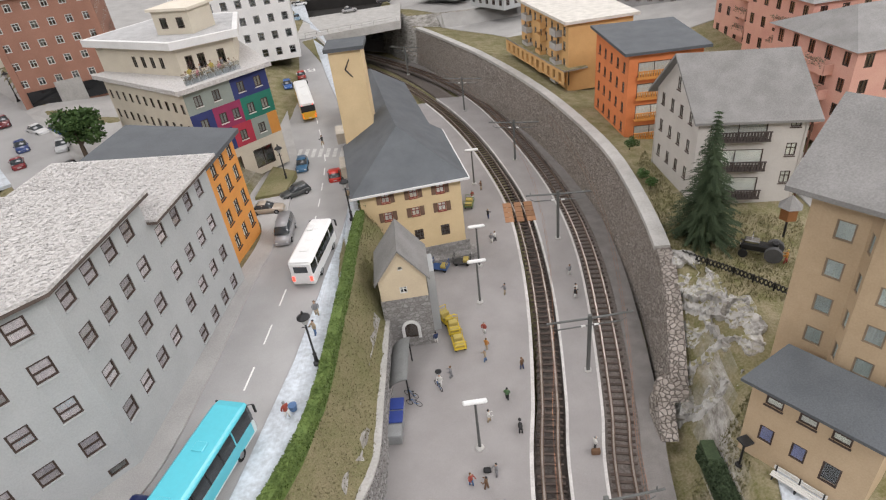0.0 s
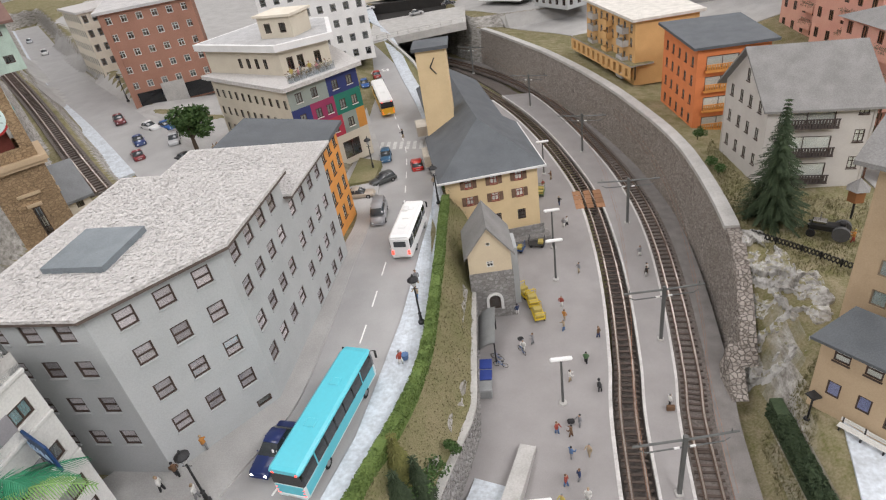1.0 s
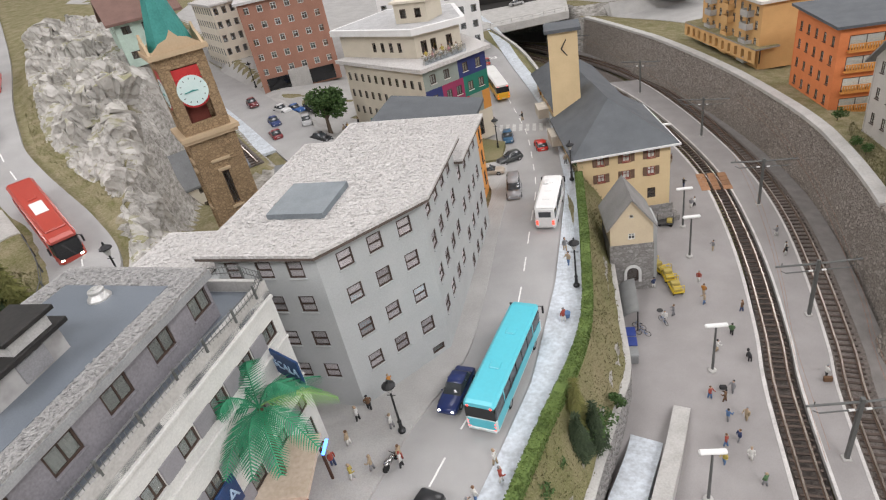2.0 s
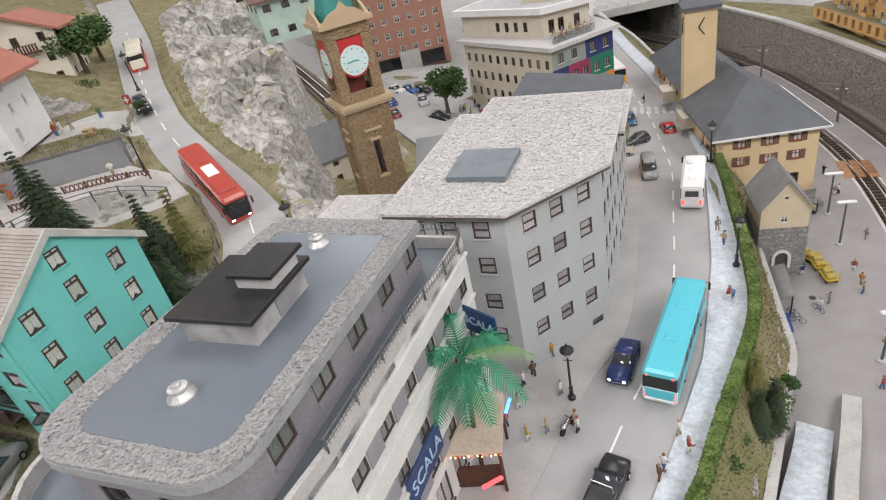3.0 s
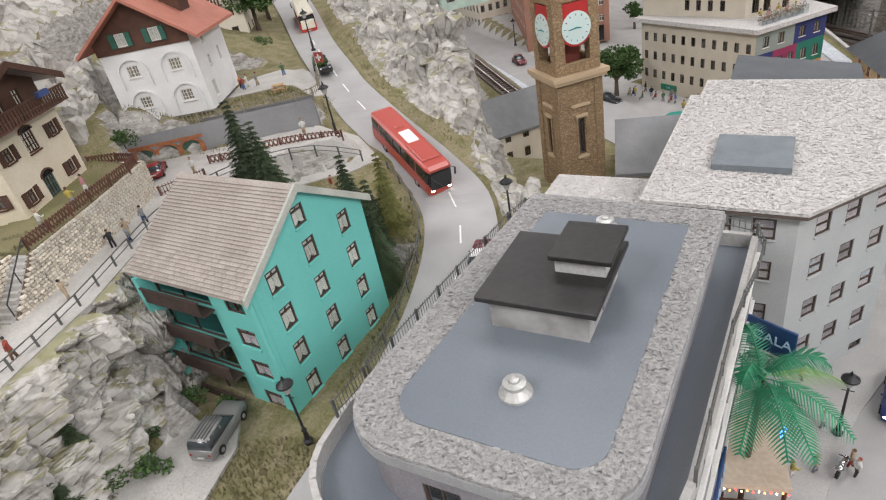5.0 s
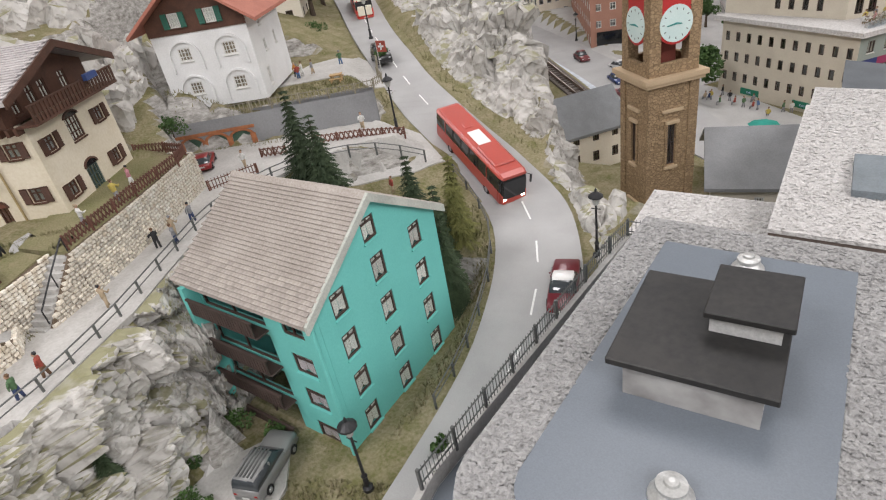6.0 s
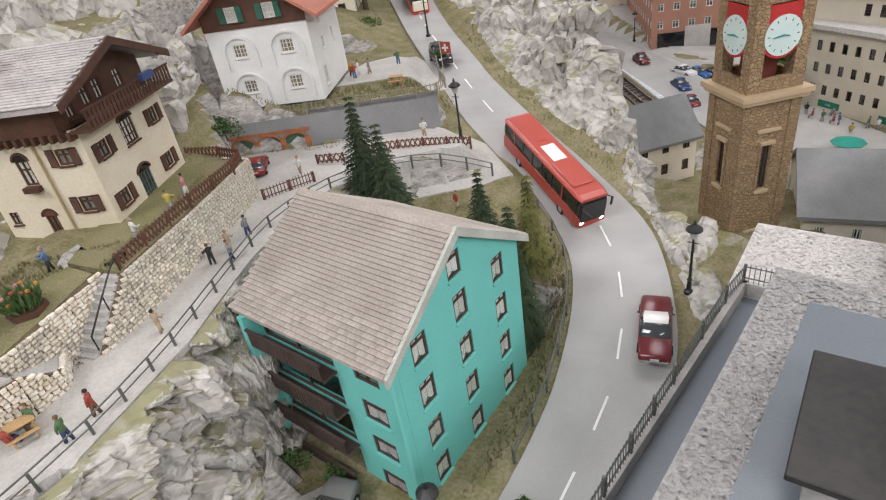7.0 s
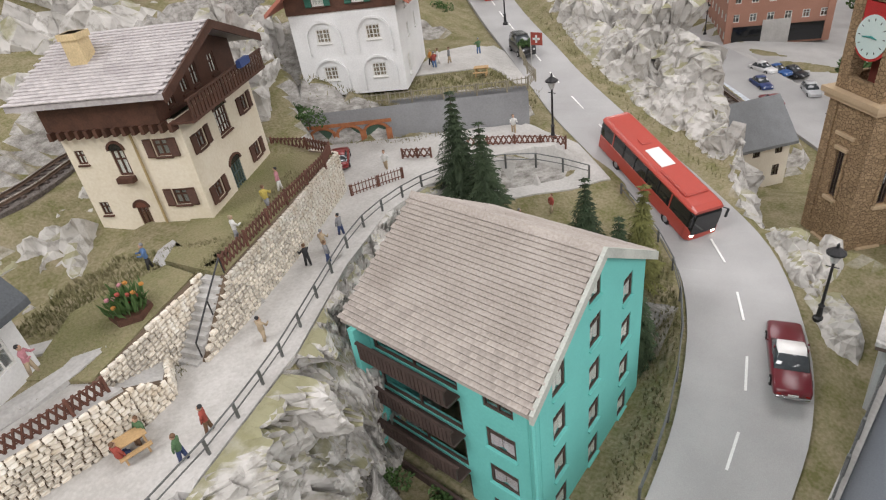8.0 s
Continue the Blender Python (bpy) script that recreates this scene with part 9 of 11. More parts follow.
SKY = (0.10, 0.52, 0.62)
b1 = bus("turquoise touring coach with lit red tail lamps", (SKY, SKY, (0.62, 0.72, 0.72)), 14.2, 2.95, 3.7)
put(b1, -21.6, 25.9, 12.22, heading(-23, 19, -20.2, 33))
RED = (0.42, 0.06, 0.042)
b2 = bus("orange-red touring coach with headlights on", (RED, RED, RED), 14.4, 2.95, 3.7)
part("roof_panel", Mesh().box(-0.7, -1.2, 3.68, 0.7, 1.4, 3.78, 0.04), WHITE, b2, "white roof panel")
part("roof_unit", Mesh().box(-1.1, 1.7, 3.66, 1.1, 5.4, 3.9, 0.12), car_paint(RED), b2)
part("windscreen", loft([ring(7.0, 1.3, 0.95, 3.2, 0.15, 1.24), ring(7.24, 1.22, 1.05, 3.1, 0.15, 1.16)][::-1]), DARK_GLASS, b2, "large dark windscreen")
part("engine_grille", Mesh().box(-0.95, -7.28, 2.0, 0.95, -7.16, 3.0, 0.04), DARK_GLASS, b2, "dark rear window")
put(b2, -73.7, 32.5, 27.12, heading(-79.4, 34.8, -68.1, 27.1)).rotation_euler.x = radians(-14.4)
b3 = bus("cream bus with red skirt on the mountain road", ((0.6, 0.06, 0.04), (0.78, 0.73, 0.6), (0.6, 0.06, 0.04)), 13, 2.9, 3.7, False)
part("rear_box", Mesh().box(-1.2, -6.9, 0.9, 1.2, -6.4, 2.4, 0.1), car_paint((0.78, 0.73, 0.6)), b3)
put(b3, -116.8, 70.6, 36.35, heading(-108.8, 63.6, -118.2, 73.5)).rotation_euler.x = radians(5)
b4 = bus("white and yellow post bus at its stop", ((0.75, 0.42, 0.02), (0.85, 0.85, 0.83), (0.75, 0.42, 0.02)), 17.5, 2.9, 3.6, True)
put(b4, -35.2, 120.4, 10.4, heading(-32.6, 113.0, -37.8, 128.6))
cp = bus("white motorhome with grey rear lamps", ((0.78, 0.78, 0.77), (0.86, 0.86, 0.85), (0.78, 0.78, 0.77)), 9.6, 2.8, 3.5, True, name="motorhome", group="", hatch=3)
cp["category"] = "motorhome"
part("roof_vent", Mesh().box(-0.9, 1.6, 3.45, -0.2, 2.8, 3.75, 0.08), WHITE, cp)
part("rear_wall", Mesh().box(-1.28, -4.92, 0.5, 1.28, -4.7, 3.2, 0.12), car_paint((0.8, 0.8, 0.79)), cp, "smooth white rear wall")
part("rear_window", Mesh().box(-0.8, -4.96, 2.0, 0.8, -4.9, 2.8, 0.02), CARGLASS, cp)
part("rear_lamp", Mesh().box(-1.2, -4.98, 0.9, -0.9, -4.9, 1.5, 0.03), TAIL, cp)
part("rear_lamp", Mesh().box(0.9, -4.98, 0.9, 1.2, -4.9, 1.5, 0.03), TAIL, cp)
put(cp, -19.3, 58.0, 12.0, heading(-19.6, 53.2, -19.0, 62.6))

for label, col, L, W, H, sty, roofc, lit, (x, y, z), (hx, hy) in (
    ("dark blue saloon car with headlights on", (0.015, 0.03, 0.13), 5.7, 2.1, 1.65, "saloon", None, True, (-26.2, 23.5, 12.25), (-1.1, -6.4)),
    ("black pickup truck with chrome roll bar", (0.02, 0.02, 0.022), 5.6, 2.2, 2.0, "pickup", None, False, (-26.6, 9.6, 12.3), (1.2, 4.4)),
    ("silver-grey van with tinted windows", (0.32, 0.32, 0.33), 5.8, 2.2, 2.3, "van", None, False, (-25.2, 65.6, 11.6), (0.6, -5)),
    ("dark grey hatchback turning into the street", (0.06, 0.065, 0.065), 4.6, 1.95, 1.7, "mini", None, False, (-27.6, 79.8, 10.3), (-3.4, -2.6)),
    ("beige saloon car parked at the kerb", (0.42, 0.36, 0.29), 5.0, 1.95, 1.6, "saloon", None, False, (-30.2, 73.8, 11.0), (4, 0.2)),
    ("bright red hatchback driving past the station", (0.55, 0.03, 0.02), 4.5, 2.0, 1.6, "mini", None, False, (-22.6, 85.6, 9.9), (-1.2, 5)),
    ("metallic blue hatchback near the crossing", (0.04, 0.13, 0.24), 4.6, 1.95, 1.6, "mini", None, False, (-29.2, 90.7, 9.85), (0.9, -5)),
    ("blue car on the bus lane", (0.03, 0.11, 0.35), 4.5, 1.95, 1.6, "mini", None, False, (-42.2, 133, 11.3), (2, -6)),
    ("dark red car ahead of the bus", (0.35, 0.04, 0.03), 4.6, 1.95, 1.7, "mini", None, False, (-40.2, 138.6, 11.7), (-2.5, 8)),
    ("white estate car on the far street", (0.7, 0.7, 0.7), 4.8, 1.95, 1.7, "suv", None, False, (-56.4, 172, 13.1), (2.5, -8)),
    ("light blue car on the far street", (0.2, 0.32, 0.42), 4.6, 1.95, 1.7, "mini", None, False, (-54.6, 196, 13.9), (2.5, -8)),
    ("red car at the far crossing", (0.5, 0.04, 0.05), 4.8, 1.95, 1.7, "saloon", None, False, (-66, 218, 14.2), (6, 1)),
    ("white car at the far crossing", (0.72, 0.72, 0.72), 4.8, 1.95, 1.7, "saloon", None, False, (-59, 219, 14.2), (6, 1)),
    ("grey car crossing the bridge", (0.4, 0.4, 0.4), 4.8, 1.95, 1.7, "saloon", None, False, (-38, 199, 14.0), (6, 2)),
    ("dark car crossing the bridge", (0.06, 0.06, 0.07), 4.8, 1.95, 1.7, "saloon", None, False, (-28, 209, 14.0), (6, 3)),
    ("burgundy vintage car with white roof and chrome", (0.13, 0.012, 0.02), 7.0, 2.25, 1.75, "old", (0.82, 0.8, 0.78), False, (-59.0, 18.9, 23.75), (-1.5, 5)),
    ("black off-road car with roof rack", (0.015, 0.015, 0.016), 5.2, 2.15, 2.2, "suv", None, False, (-96.6, 48.4, 33.75), (3.4, -3.0)),
    ("silver estate car parked by the teal house", (0.2, 0.2, 0.195), 5.2, 2.2, 2.0, "suv", None, False, (-71.6, -3.1, 20.95), (-1.3, 4.6)),
    ("burgundy car on the side street", (0.14, 0.015, 0.02), 5.2, 2.05, 1.8, "saloon", None, False, (-88.7, 104.1, 17.95), (5, -6)),
    ("dark blue car on the side street", (0.02, 0.045, 0.16), 5.0, 2.0, 1.7, "saloon", None, False, (-77.7, 92.5, 16.95), (5, -6)),
    ("dark red car on the side street", (0.2, 0.025, 0.03), 5.0, 2.0, 1.7, "saloon", None, False, (-74.6, 86.4, 16.4), (-5, 6)),
    ("white car parked on the square", (0.72, 0.72, 0.72), 5.0, 2.0, 1.7, "saloon", None, False, (-79.2, 99.6, hgt(-79.2, 99.6) + 0.2), (6, -3.4)),
    ("blue car parked on the square", (0.03, 0.11, 0.33), 5.0, 2.0, 1.7, "saloon", None, False, (-77.2, 102.0, hgt(-77.2, 102) + 0.2), (6, -3.4)),
    ("black car parked beside the blue one", (0.02, 0.022, 0.028), 5.0, 2.0, 1.7, "saloon", None, False, (-75.0, 104.4, hgt(-75, 104.4) + 0.2), (6, -3.4)),
    ("silver hatchback parked across the square", (0.5, 0.51, 0.52), 4.8, 2.0, 1.7, "mini", None, False, (-70.2, 92.2, hgt(-70.2, 92.2) + 0.2), (3, -6)),
    ("black car parked under the tree", (0.02, 0.022, 0.025), 5.0, 2.0, 1.7, "saloon", None, False, (-64.2, 84.6, 15.5), (6, -3)),
    ("white car far along the side street", (0.72, 0.72, 0.72), 5.0, 2.0, 1.7, "suv", None, False, (-168, 186, 19.4), (7, -8)),
    ("grey car far along the side street", (0.4, 0.42, 0.44), 5.0, 2.0, 1.7, "saloon", None, False, (-196, 214, 19.6), (7, -8)),
    ("dark red car before the garages", (0.22, 0.02, 0.02), 4.4, 1.9, 1.5, "mini", None, False, (-99.4, 18.6, 31.2), (-3, 3)),
):
    put(car(label, col, L, W, H, sty, roofc, lit), x, y, z, heading(0, 0, hx, hy))

# ---- street furniture ----
def street_lamp(h=6.2):
    l = thing("street_lamp", 0, 0, 0, "black cast-iron street lamp with round lantern", "street lamp", "street lamps")
    part("post", Mesh().lathe([(0.36, 0), (0.36, 0.25), (0.2, 0.4), (0.16, 1.2), (0.22, 1.3), (0.11, 1.5), (0.09, h - 1.3), (0.16, h - 1.2)], n=10), DARK_METAL, l)
    part("lantern", Mesh().lathe([(0.2, h - 1.2), (0.42, h - 0.5), (0.4, h - 0.45)], n=10), mat("lantern_glass", (0.5, 0.5, 0.48), 0.2, bump=0.0), l, "grey glass lantern")
    part("cap", Mesh().lathe([(0.62, h - 0.5), (0.6, h - 0.38), (0.3, h - 0.15), (0.12, h - 0.05), (0.1, h + 0.15), (0.03, h + 0.3)], n=12), DARK_METAL, l)
    part("crossbar", Mesh().cyl((-0.4, 0, h - 1.6), (0.4, 0, h - 1.6), 0.04, 0.04, 5), DARK_METAL, l)
    return l


lamp0 = street_lamp()
spots = [(-30.4, 18.6, 12.4), (-15.4, 40.2, 12.3), (-16.6, 68.0, 11.8), (-30.2, 84.5, 10.5), (-58.2, 24.4, 23.8), (-83.9, 32.9, 30.4), (-64.3, -1.4, 21.0), (-103.5, 55.4, 35.2), (-95, 118, 18.4)]
lamp0.matrix_basis = at(*spots[0])
for p in spots[1:]:
    copy_thing(lamp0, at(*p))

lp = thing("platform_lamp", 0, 0, 0, "grey platform lamp with a white tube head", "platform lamp", "platform lamps")
part("foot", Mesh().lathe([(0.5, 0), (0.48, 0.2), (0.25, 0.35)], n=12), CONCRETE, lp)
part("post", Mesh().cyl((0, 0, 0.2), (0, 0, 7.0), 0.17, 0.12, 8), MAST_GREY, lp)
part("head", Mesh().box(-1.25, -0.3, 6.9, 1.25, 0.3, 7.3, 0.14), WHITE, lp, "white lamp head")
lp.matrix_basis = at(-0.8, 39.2, 0.1, 5)
for x, y in ((0.6, 63.7), (1.0, 72.6), (-4.5, 21.7), (1.5, 100)):
    copy_thing(lp, at(x, y, 0.1, 5))


def mast(x, y, ang, h=8.6):
    m = thing("catenary_mast", x, y, 0, "grey steel overhead-line mast with arms over both tracks", "mast", "overhead line masts")
    c, s = math.cos(math.radians(ang)), math.sin(math.radians(ang))
    P = lambda u, z: (x + c * u, y + s * u, z)
    part("post", Mesh().box(x - 0.2, y - 0.2, 0, x + 0.2, y + 0.2, h, 0.03), MAST_GREY, m)
    part("foot", Mesh().box(x - 0.4, y - 0.4, 0, x + 0.4, y + 0.4, 0.25, 0.05), CONCRETE, m)
    for sg in (-1, 1):
        part("arm", Mesh().tube([P(0, h - 0.5), P(sg * 4.9, h - 0.4)], 0.13).tube([P(sg * 4.2, h - 0.4), P(sg * 4.2, h + 0.1)], 0.06), MAST_GREY, m)
        part("stay", Mesh().tube([P(0, h - 1.5), P(sg * 3.6, h - 1.5)], 0.08).tube([P(sg * 3.6, h - 1.5), P(sg * 4.2, h - 1.1)], 0.05), MAST_GREY, m)
        part("insulator", Mesh().cyl(P(sg * 0.5, h - 1.5), P(sg * 1.0, h - 1.5), 0.12, 0.12, 8), WHITE, m, "pale insulator")
    return m


masts = [(9.2, 27.0, 8), (12.6, 49.2, 6), (13.9, 78.4, -2), (10.3, 109, -14), (1.0, 140.4, -20), (-14.8, 176, -30)]
for a in masts:
    mast(*a)
cat = Mesh()
for line in (T1, T2):
    pts = [p for p in line[::6] if 20 < p.y < 180]
    cat.tube([(p.x, p.y, 6.6) for p in pts], 0.018, 3)
    cat.tube([(p.x, p.y, 7.9 + 0.25 * math.cos(i * 0.5)) for i, p in enumerate(pts)], 0.015, 3)
solid("overhead_wire", cat, mat("copper_wire", (0.4, 0.2, 0.12), 0.4, 0.8, bump=0.0), "thin copper overhead wires above both tracks", "wire")

# crossing boards between the rails by the station
cr = thing("track_crossing", 8.6, 88, 0, "rusty brown plank crossing over the track", "crossing")
for k, (u0, u1) in enumerate(((-2.6, -1.1), (-0.6, 0.6), (1.1, 2.6))):
    for j in range(4):
        part("plank", Mesh().box(8.7 + u0, 84.6 + j * 1.7, 0.0, 8.7 + u1, 86.2 + j * 1.7, 0.16, 0.03), mat("rusty_plank", (0.36, 0.19, 0.1), 0.85, vary=0.2) if j == 0 and k == 0 else bpy.data.materials["rusty_plank"], cr)

# bicycle shelter, bins, bicycle on the platform
sh = thing("bicycle_shelter", -9.6, 50, 0, "curved grey metal bicycle shelter by the wall", "shelter")
arc_v, arc_f = [], []
for i in range(9):
    a = math.radians(10 + 75 * i / 8)
    for y in (46.4, 53.6):
        arc_v.append((-10.9 + 2.7 * (1 - math.cos(a)), y, 1.6 + 2.2 * math.sin(a)))
for i in range(8):
    arc_f.append((2 * i, 2 * i + 1, 2 * i + 3, 2 * i + 2))
part("roof", Mesh().add(arc_v + [(x, y, z - 0.12) for x, y, z in arc_v], arc_f + [tuple(18 + k for k in f[::-1]) for f in arc_f]), mat("grey_sheet_metal", (0.3, 0.31, 0.31), 0.5, 0.3), sh, "curved sheet roof", True)
for y in (46.8, 53.2):
    part("post", Mesh().cyl((-8.6, y, 0.1), (-8.6, y, 3.7), 0.09), DARK_METAL, sh)
bins = mat("blue_lid", (0.03, 0.06, 0.28), 0.5)
for k in range(3):
    bn = thing("waste_container", -9.9, 45 - k * 1.9, 0.1, "grey waste container with blue lid" if k < 2 else "grey waste container with grey lid", "waste container", "waste containers")
    part("body", Mesh().box(-10.6, 44.2 - k * 1.9, 0.1, -9.1, 45.8 - k * 1.9, 1.4, 0.08), mat("container_grey", (0.3, 0.31, 0.31), 0.6) if k == 0 else bpy.data.materials["container_grey"], bn)
    part("lid", Mesh().box(-10.65, 44.15 - k * 1.9, 1.4, -9.05, 45.85 - k * 1.9, 1.6, 0.06), bins if k < 2 else bpy.data.materials["container_grey"], bn)


def bike(label):
    b = thing("bicycle", 0, 0, 0, label, "bicycle", "bicycles")
    for y in (-0.6, 0.6):
        m = Mesh()
        for i in range(14):
            a0, a1 = i * math.tau / 14, (i + 1) * math.tau / 14
            m.cyl((0, y + 0.38 * math.cos(a0), 0.4 + 0.38 * math.sin(a0)), (0, y + 0.38 * math.cos(a1), 0.4 + 0.38 * math.sin(a1)), 0.035, 0.035, 4)
        part("wheel", m, TYRE, b)
    part("frame", Mesh().tube([(0, -0.6, 0.4), (0, -0.1, 0.4), (0, 0.4, 0.95), (0, -0.25, 0.9), (0, -0.1, 0.4)], 0.04, 5).tube([(0, 0.6, 0.4), (0, 0.4, 1.1)], 0.035, 5), car_paint((0.03, 0.12, 0.3)), b)
    part("handlebar", Mesh().tube([(-0.28, 0.35, 1.1), (0.28, 0.35, 1.1)], 0.03, 5), DARK_METAL, b)
    part("saddle", Mesh().ball(0, -0.28, 0.98, 0.1, 0.2, 0.06, 6, 4), DARK_METAL, b)
    return b


bk = bike("blue bicycle leaning by the shelter")
bk.matrix_basis = at(-8.0, 45.8, 0.1, 70)
copy_thing(bk, at(-8.4, 47.2, 0.1, 60))
put(bike("dark bicycle held by a walker"), -5.2, 48.2, 0.1, 30)

# luggage trolleys
def trolley(label, colour, n=2):
    t = thing("luggage_trolley", 0, 0, 0, label, "trolley", "luggage trolleys")
    p = car_paint(colour, 0.5)
    part("deck", Mesh().box(-0.8, -1.3, 0.45, 0.8, 1.3, 0.62, 0.04), p, t)
    for sx in (-0.6, 0.6):
        for y in (-0.9, 0.9):
            part("wheel", Mesh().cyl((sx - 0.08, y, 0.25), (sx + 0.08, y, 0.25), 0.25, 0.25, 10), TYRE, t)
    for y in (-1.25, 1.25):
        part("end_frame", Mesh().tube([(-0.75, y, 0.6), (-0.75, y, 1.7), (0.75, y, 1.7), (0.75, y, 0.6)], 0.06, 5).tube([(-0.75, y, 1.15), (0.75, y, 1.15)], 0.05, 5), p, t)
    for k in range(n):
        part("load", Mesh().box(-0.6, -1.1 + k * 1.1, 0.62, 0.6, -0.2 + k * 1.1, 1.1 + 0.25 * k, 0.08), mat("ochre_load", (0.5, 0.4, 0.12), 0.8) if "ochre_load" not in bpy.data.materials else bpy.data.materials["ochre_load"], t)
    return t


t0 = trolley("yellow luggage trolley with loads", (0.62, 0.45, 0.03))
t0.matrix_basis = at(-2.6, 55.2, 0.1, 10)
copy_thing(t0, at(-3.2, 58.2, 0.1, 8)), copy_thing(t0, at(-4.2, 60.4, 0.1, 30))
put(trolley("small blue electric cart", (0.03, 0.08, 0.22), 1), -5.0, 72.6, 0.1, 70)
put(trolley("dark electric cart near the station steps", (0.05, 0.05, 0.05), 1), -1.6, 73.6, 0.1, 80)
put(trolley("green luggage cart with cases", (0.12, 0.18, 0.08), 2), 0.2, 91.5, 0.1, -10)

# ---- figurines ----
SKIN = mat("figurine_flesh", (0.5, 0.32, 0.22), 0.7, bump=0.0)
CLOTH = {k: mat("figurine_" + k, c, 0.8, bump=0.0) for k, c in dict(white=(0.7, 0.69, 0.66), grey=(0.25, 0.25, 0.26), navy=(0.04, 0.06, 0.14), red=(0.34, 0.07, 0.05), brown=(0.16, 0.09, 0.05), green=(0.09, 0.17, 0.08), tan=(0.42, 0.33, 0.22), orange=(0.5, 0.22, 0.05), black=(0.03, 0.03, 0.032), pink=(0.55, 0.25, 0.28), blue=(0.1, 0.18, 0.34), yellow=(0.5, 0.4, 0.1)).items()}


def figurine_mesh(sit, arm):
    m = Mesh()
    hip = 0.75 if not sit else 0.45
    m.slot = 0
    for sx, st in ((-0.11, 0.16), (0.11, -0.14)):
        if sit:
            m.cyl((sx, 0.0, hip), (sx, 0.45, hip), 0.12, 0.1, 6).cyl((sx, 0.45, hip), (sx, 0.48, 0), 0.1, 0.08, 6)
        else:
            m.cyl((sx, st, 0), (sx, 0, hip + 0.1), 0.09, 0.13, 6)
    m.slot = 1
    m.lathe([(0.2, hip), (0.25, hip + 0.1), (0.22, hip + 0.35), (0.28, hip + 0.62), (0.16, hip + 0.74), (0.08, hip + 0.78)], n=8, sy=0.62)
    for sx in (-1, 1):
        q = 0.35 if arm == sx or arm == 2 else 0.1
        m.cyl((sx * 0.27, 0, hip + 0.64), (sx * 0.34, q * 0.6, hip + 0.36), 0.08, 0.07, 6).cyl((sx * 0.34, q * 0.6, hip + 0.36), (sx * 0.28, q * 1.3, hip + (0.45 if q > 0.2 else 0.1)), 0.07, 0.05, 6)
    m.slot = 2
    m.ball(0, 0.02, hip + 0.93, 0.13, 0.14, 0.17, 8, 5)
    m.slot = 3
    m.ball(0, -0.03, hip + 1.01, 0.14, 0.14, 0.13, 8, 5)
    return m


FIG = {}


def figure(x, y, z, low, top, hair="brown", turn=0, sit=False, arm=0, scale=1.0):
    key = (low, top, hair, sit, arm)
    if key not in FIG:
        FIG[key] = figurine_mesh(sit, arm).data("figurine", [CLOTH[low], CLOTH[top], SKIN, CLOTH[hair]], smooth=True)
    ob = new("figurine", FIG[key])
    ob.matrix_basis = at(x, y, z, turn)
    names = {"navy": "dark blue", "tan": "beige"}
    tagged(ob, f"small {'seated' if sit else 'standing'} figurine in {names.get(top, top)} top and {names.get(low, low)} legs", "figurine", "figurines")
    return ob


tops_, lows_ = list(CLOTH), ["navy", "grey", "brown", "black", "tan", "blue", "white"]


def crowd(spots, z, seed, want=()):
    r = random.Random(seed)
    for i, (x, y) in enumerate(spots):
        zz = z if z is not None else hgt(x, y) + 0.15
        t = want[i] if i < len(want) and want[i] else r.choice(tops_)
        figure(x, y, zz, r.choice(lows_), t, r.choice(["brown", "black", "tan", "grey"]), r.uniform(0, 360), False, r.choice((0, 1, -1, 2)))


crowd([(-3.7, 49.8), (-5.0, 48.6), (-5.5, 56.2), (0.8, 57.3), (0.6, 52.1), (0.9, 54.2), (4.9, 50.3), (2.7, 45.7), (0.4, 42.7), (4.2, 65.2), (3.3, 78.9), (3.9, 79.3), (3.3, 86.7), (2.7, 97.5), (0.9, 94)], 0.1, 1, ("grey", "white", "navy", "red", "tan", "orange", "brown", "green", "white", "grey", "grey", "white", "black", "brown", "red"))
crowd([(13.9, 68.4), (13.7, 63.0), (13.9, 63.8), (11.0, 38.2)], 0.08, 2, ("grey", "black", "white", "white"))
crowd([(0.7, 35.8), (-1.9, 34.9), (-0.4, 34.4), (1.2, 31.8), (-0.7, 31.6), (-1.6, 28.2), (-0.2, 28.8), (0.4, 26.6), (-2.2, 26.0), (1.0, 23.6)], 0.1, 3, ("grey", "red", "brown", "tan", "blue", "red", "navy", "white", "yellow", "green"))
crowd([(-33.0, 23.8), (-34.3, 21.0), (-35.0, 19.6), (-31.4, 18.9), (-34.9, 16.8), (-33.4, 13.4), (-31.9, 14.4), (-35.6, 14.6)], 12.45, 4, ("orange", "brown", "white", "white", "tan", "yellow", "tan", "red"))
crowd([(-21.5, 15.7), (-20.8, 14.1), (-22.6, 12.2), (-22.9, 11.2), (-16.9, 47.4), (-16.4, 44.3), (-16.6, 33.8), (-17.6, 72.5)], 12.45, 5, ("white", "red", "white", "brown", "grey", "tan", "red", "tan"))
crowd([(-20.4, 101), (-21.4, 104), (-22.8, 107), (-24.2, 110), (-27, 98)], 10.7, 6)
crowd([(-81.0, -8.5), (-80.5, -10.3), (-84.3, -2.4), (-88.2, 4.6), (-87.1, 5.6), (-88.6, 6.6), (-89.2, 8.9), (-94.1, 19.5), (-93.2, 30.6), (-87.4, 31.3)], 31.15, 7, ("red", "green", "tan", "black", "grey", "tan", "grey", "white", "grey", "white"))
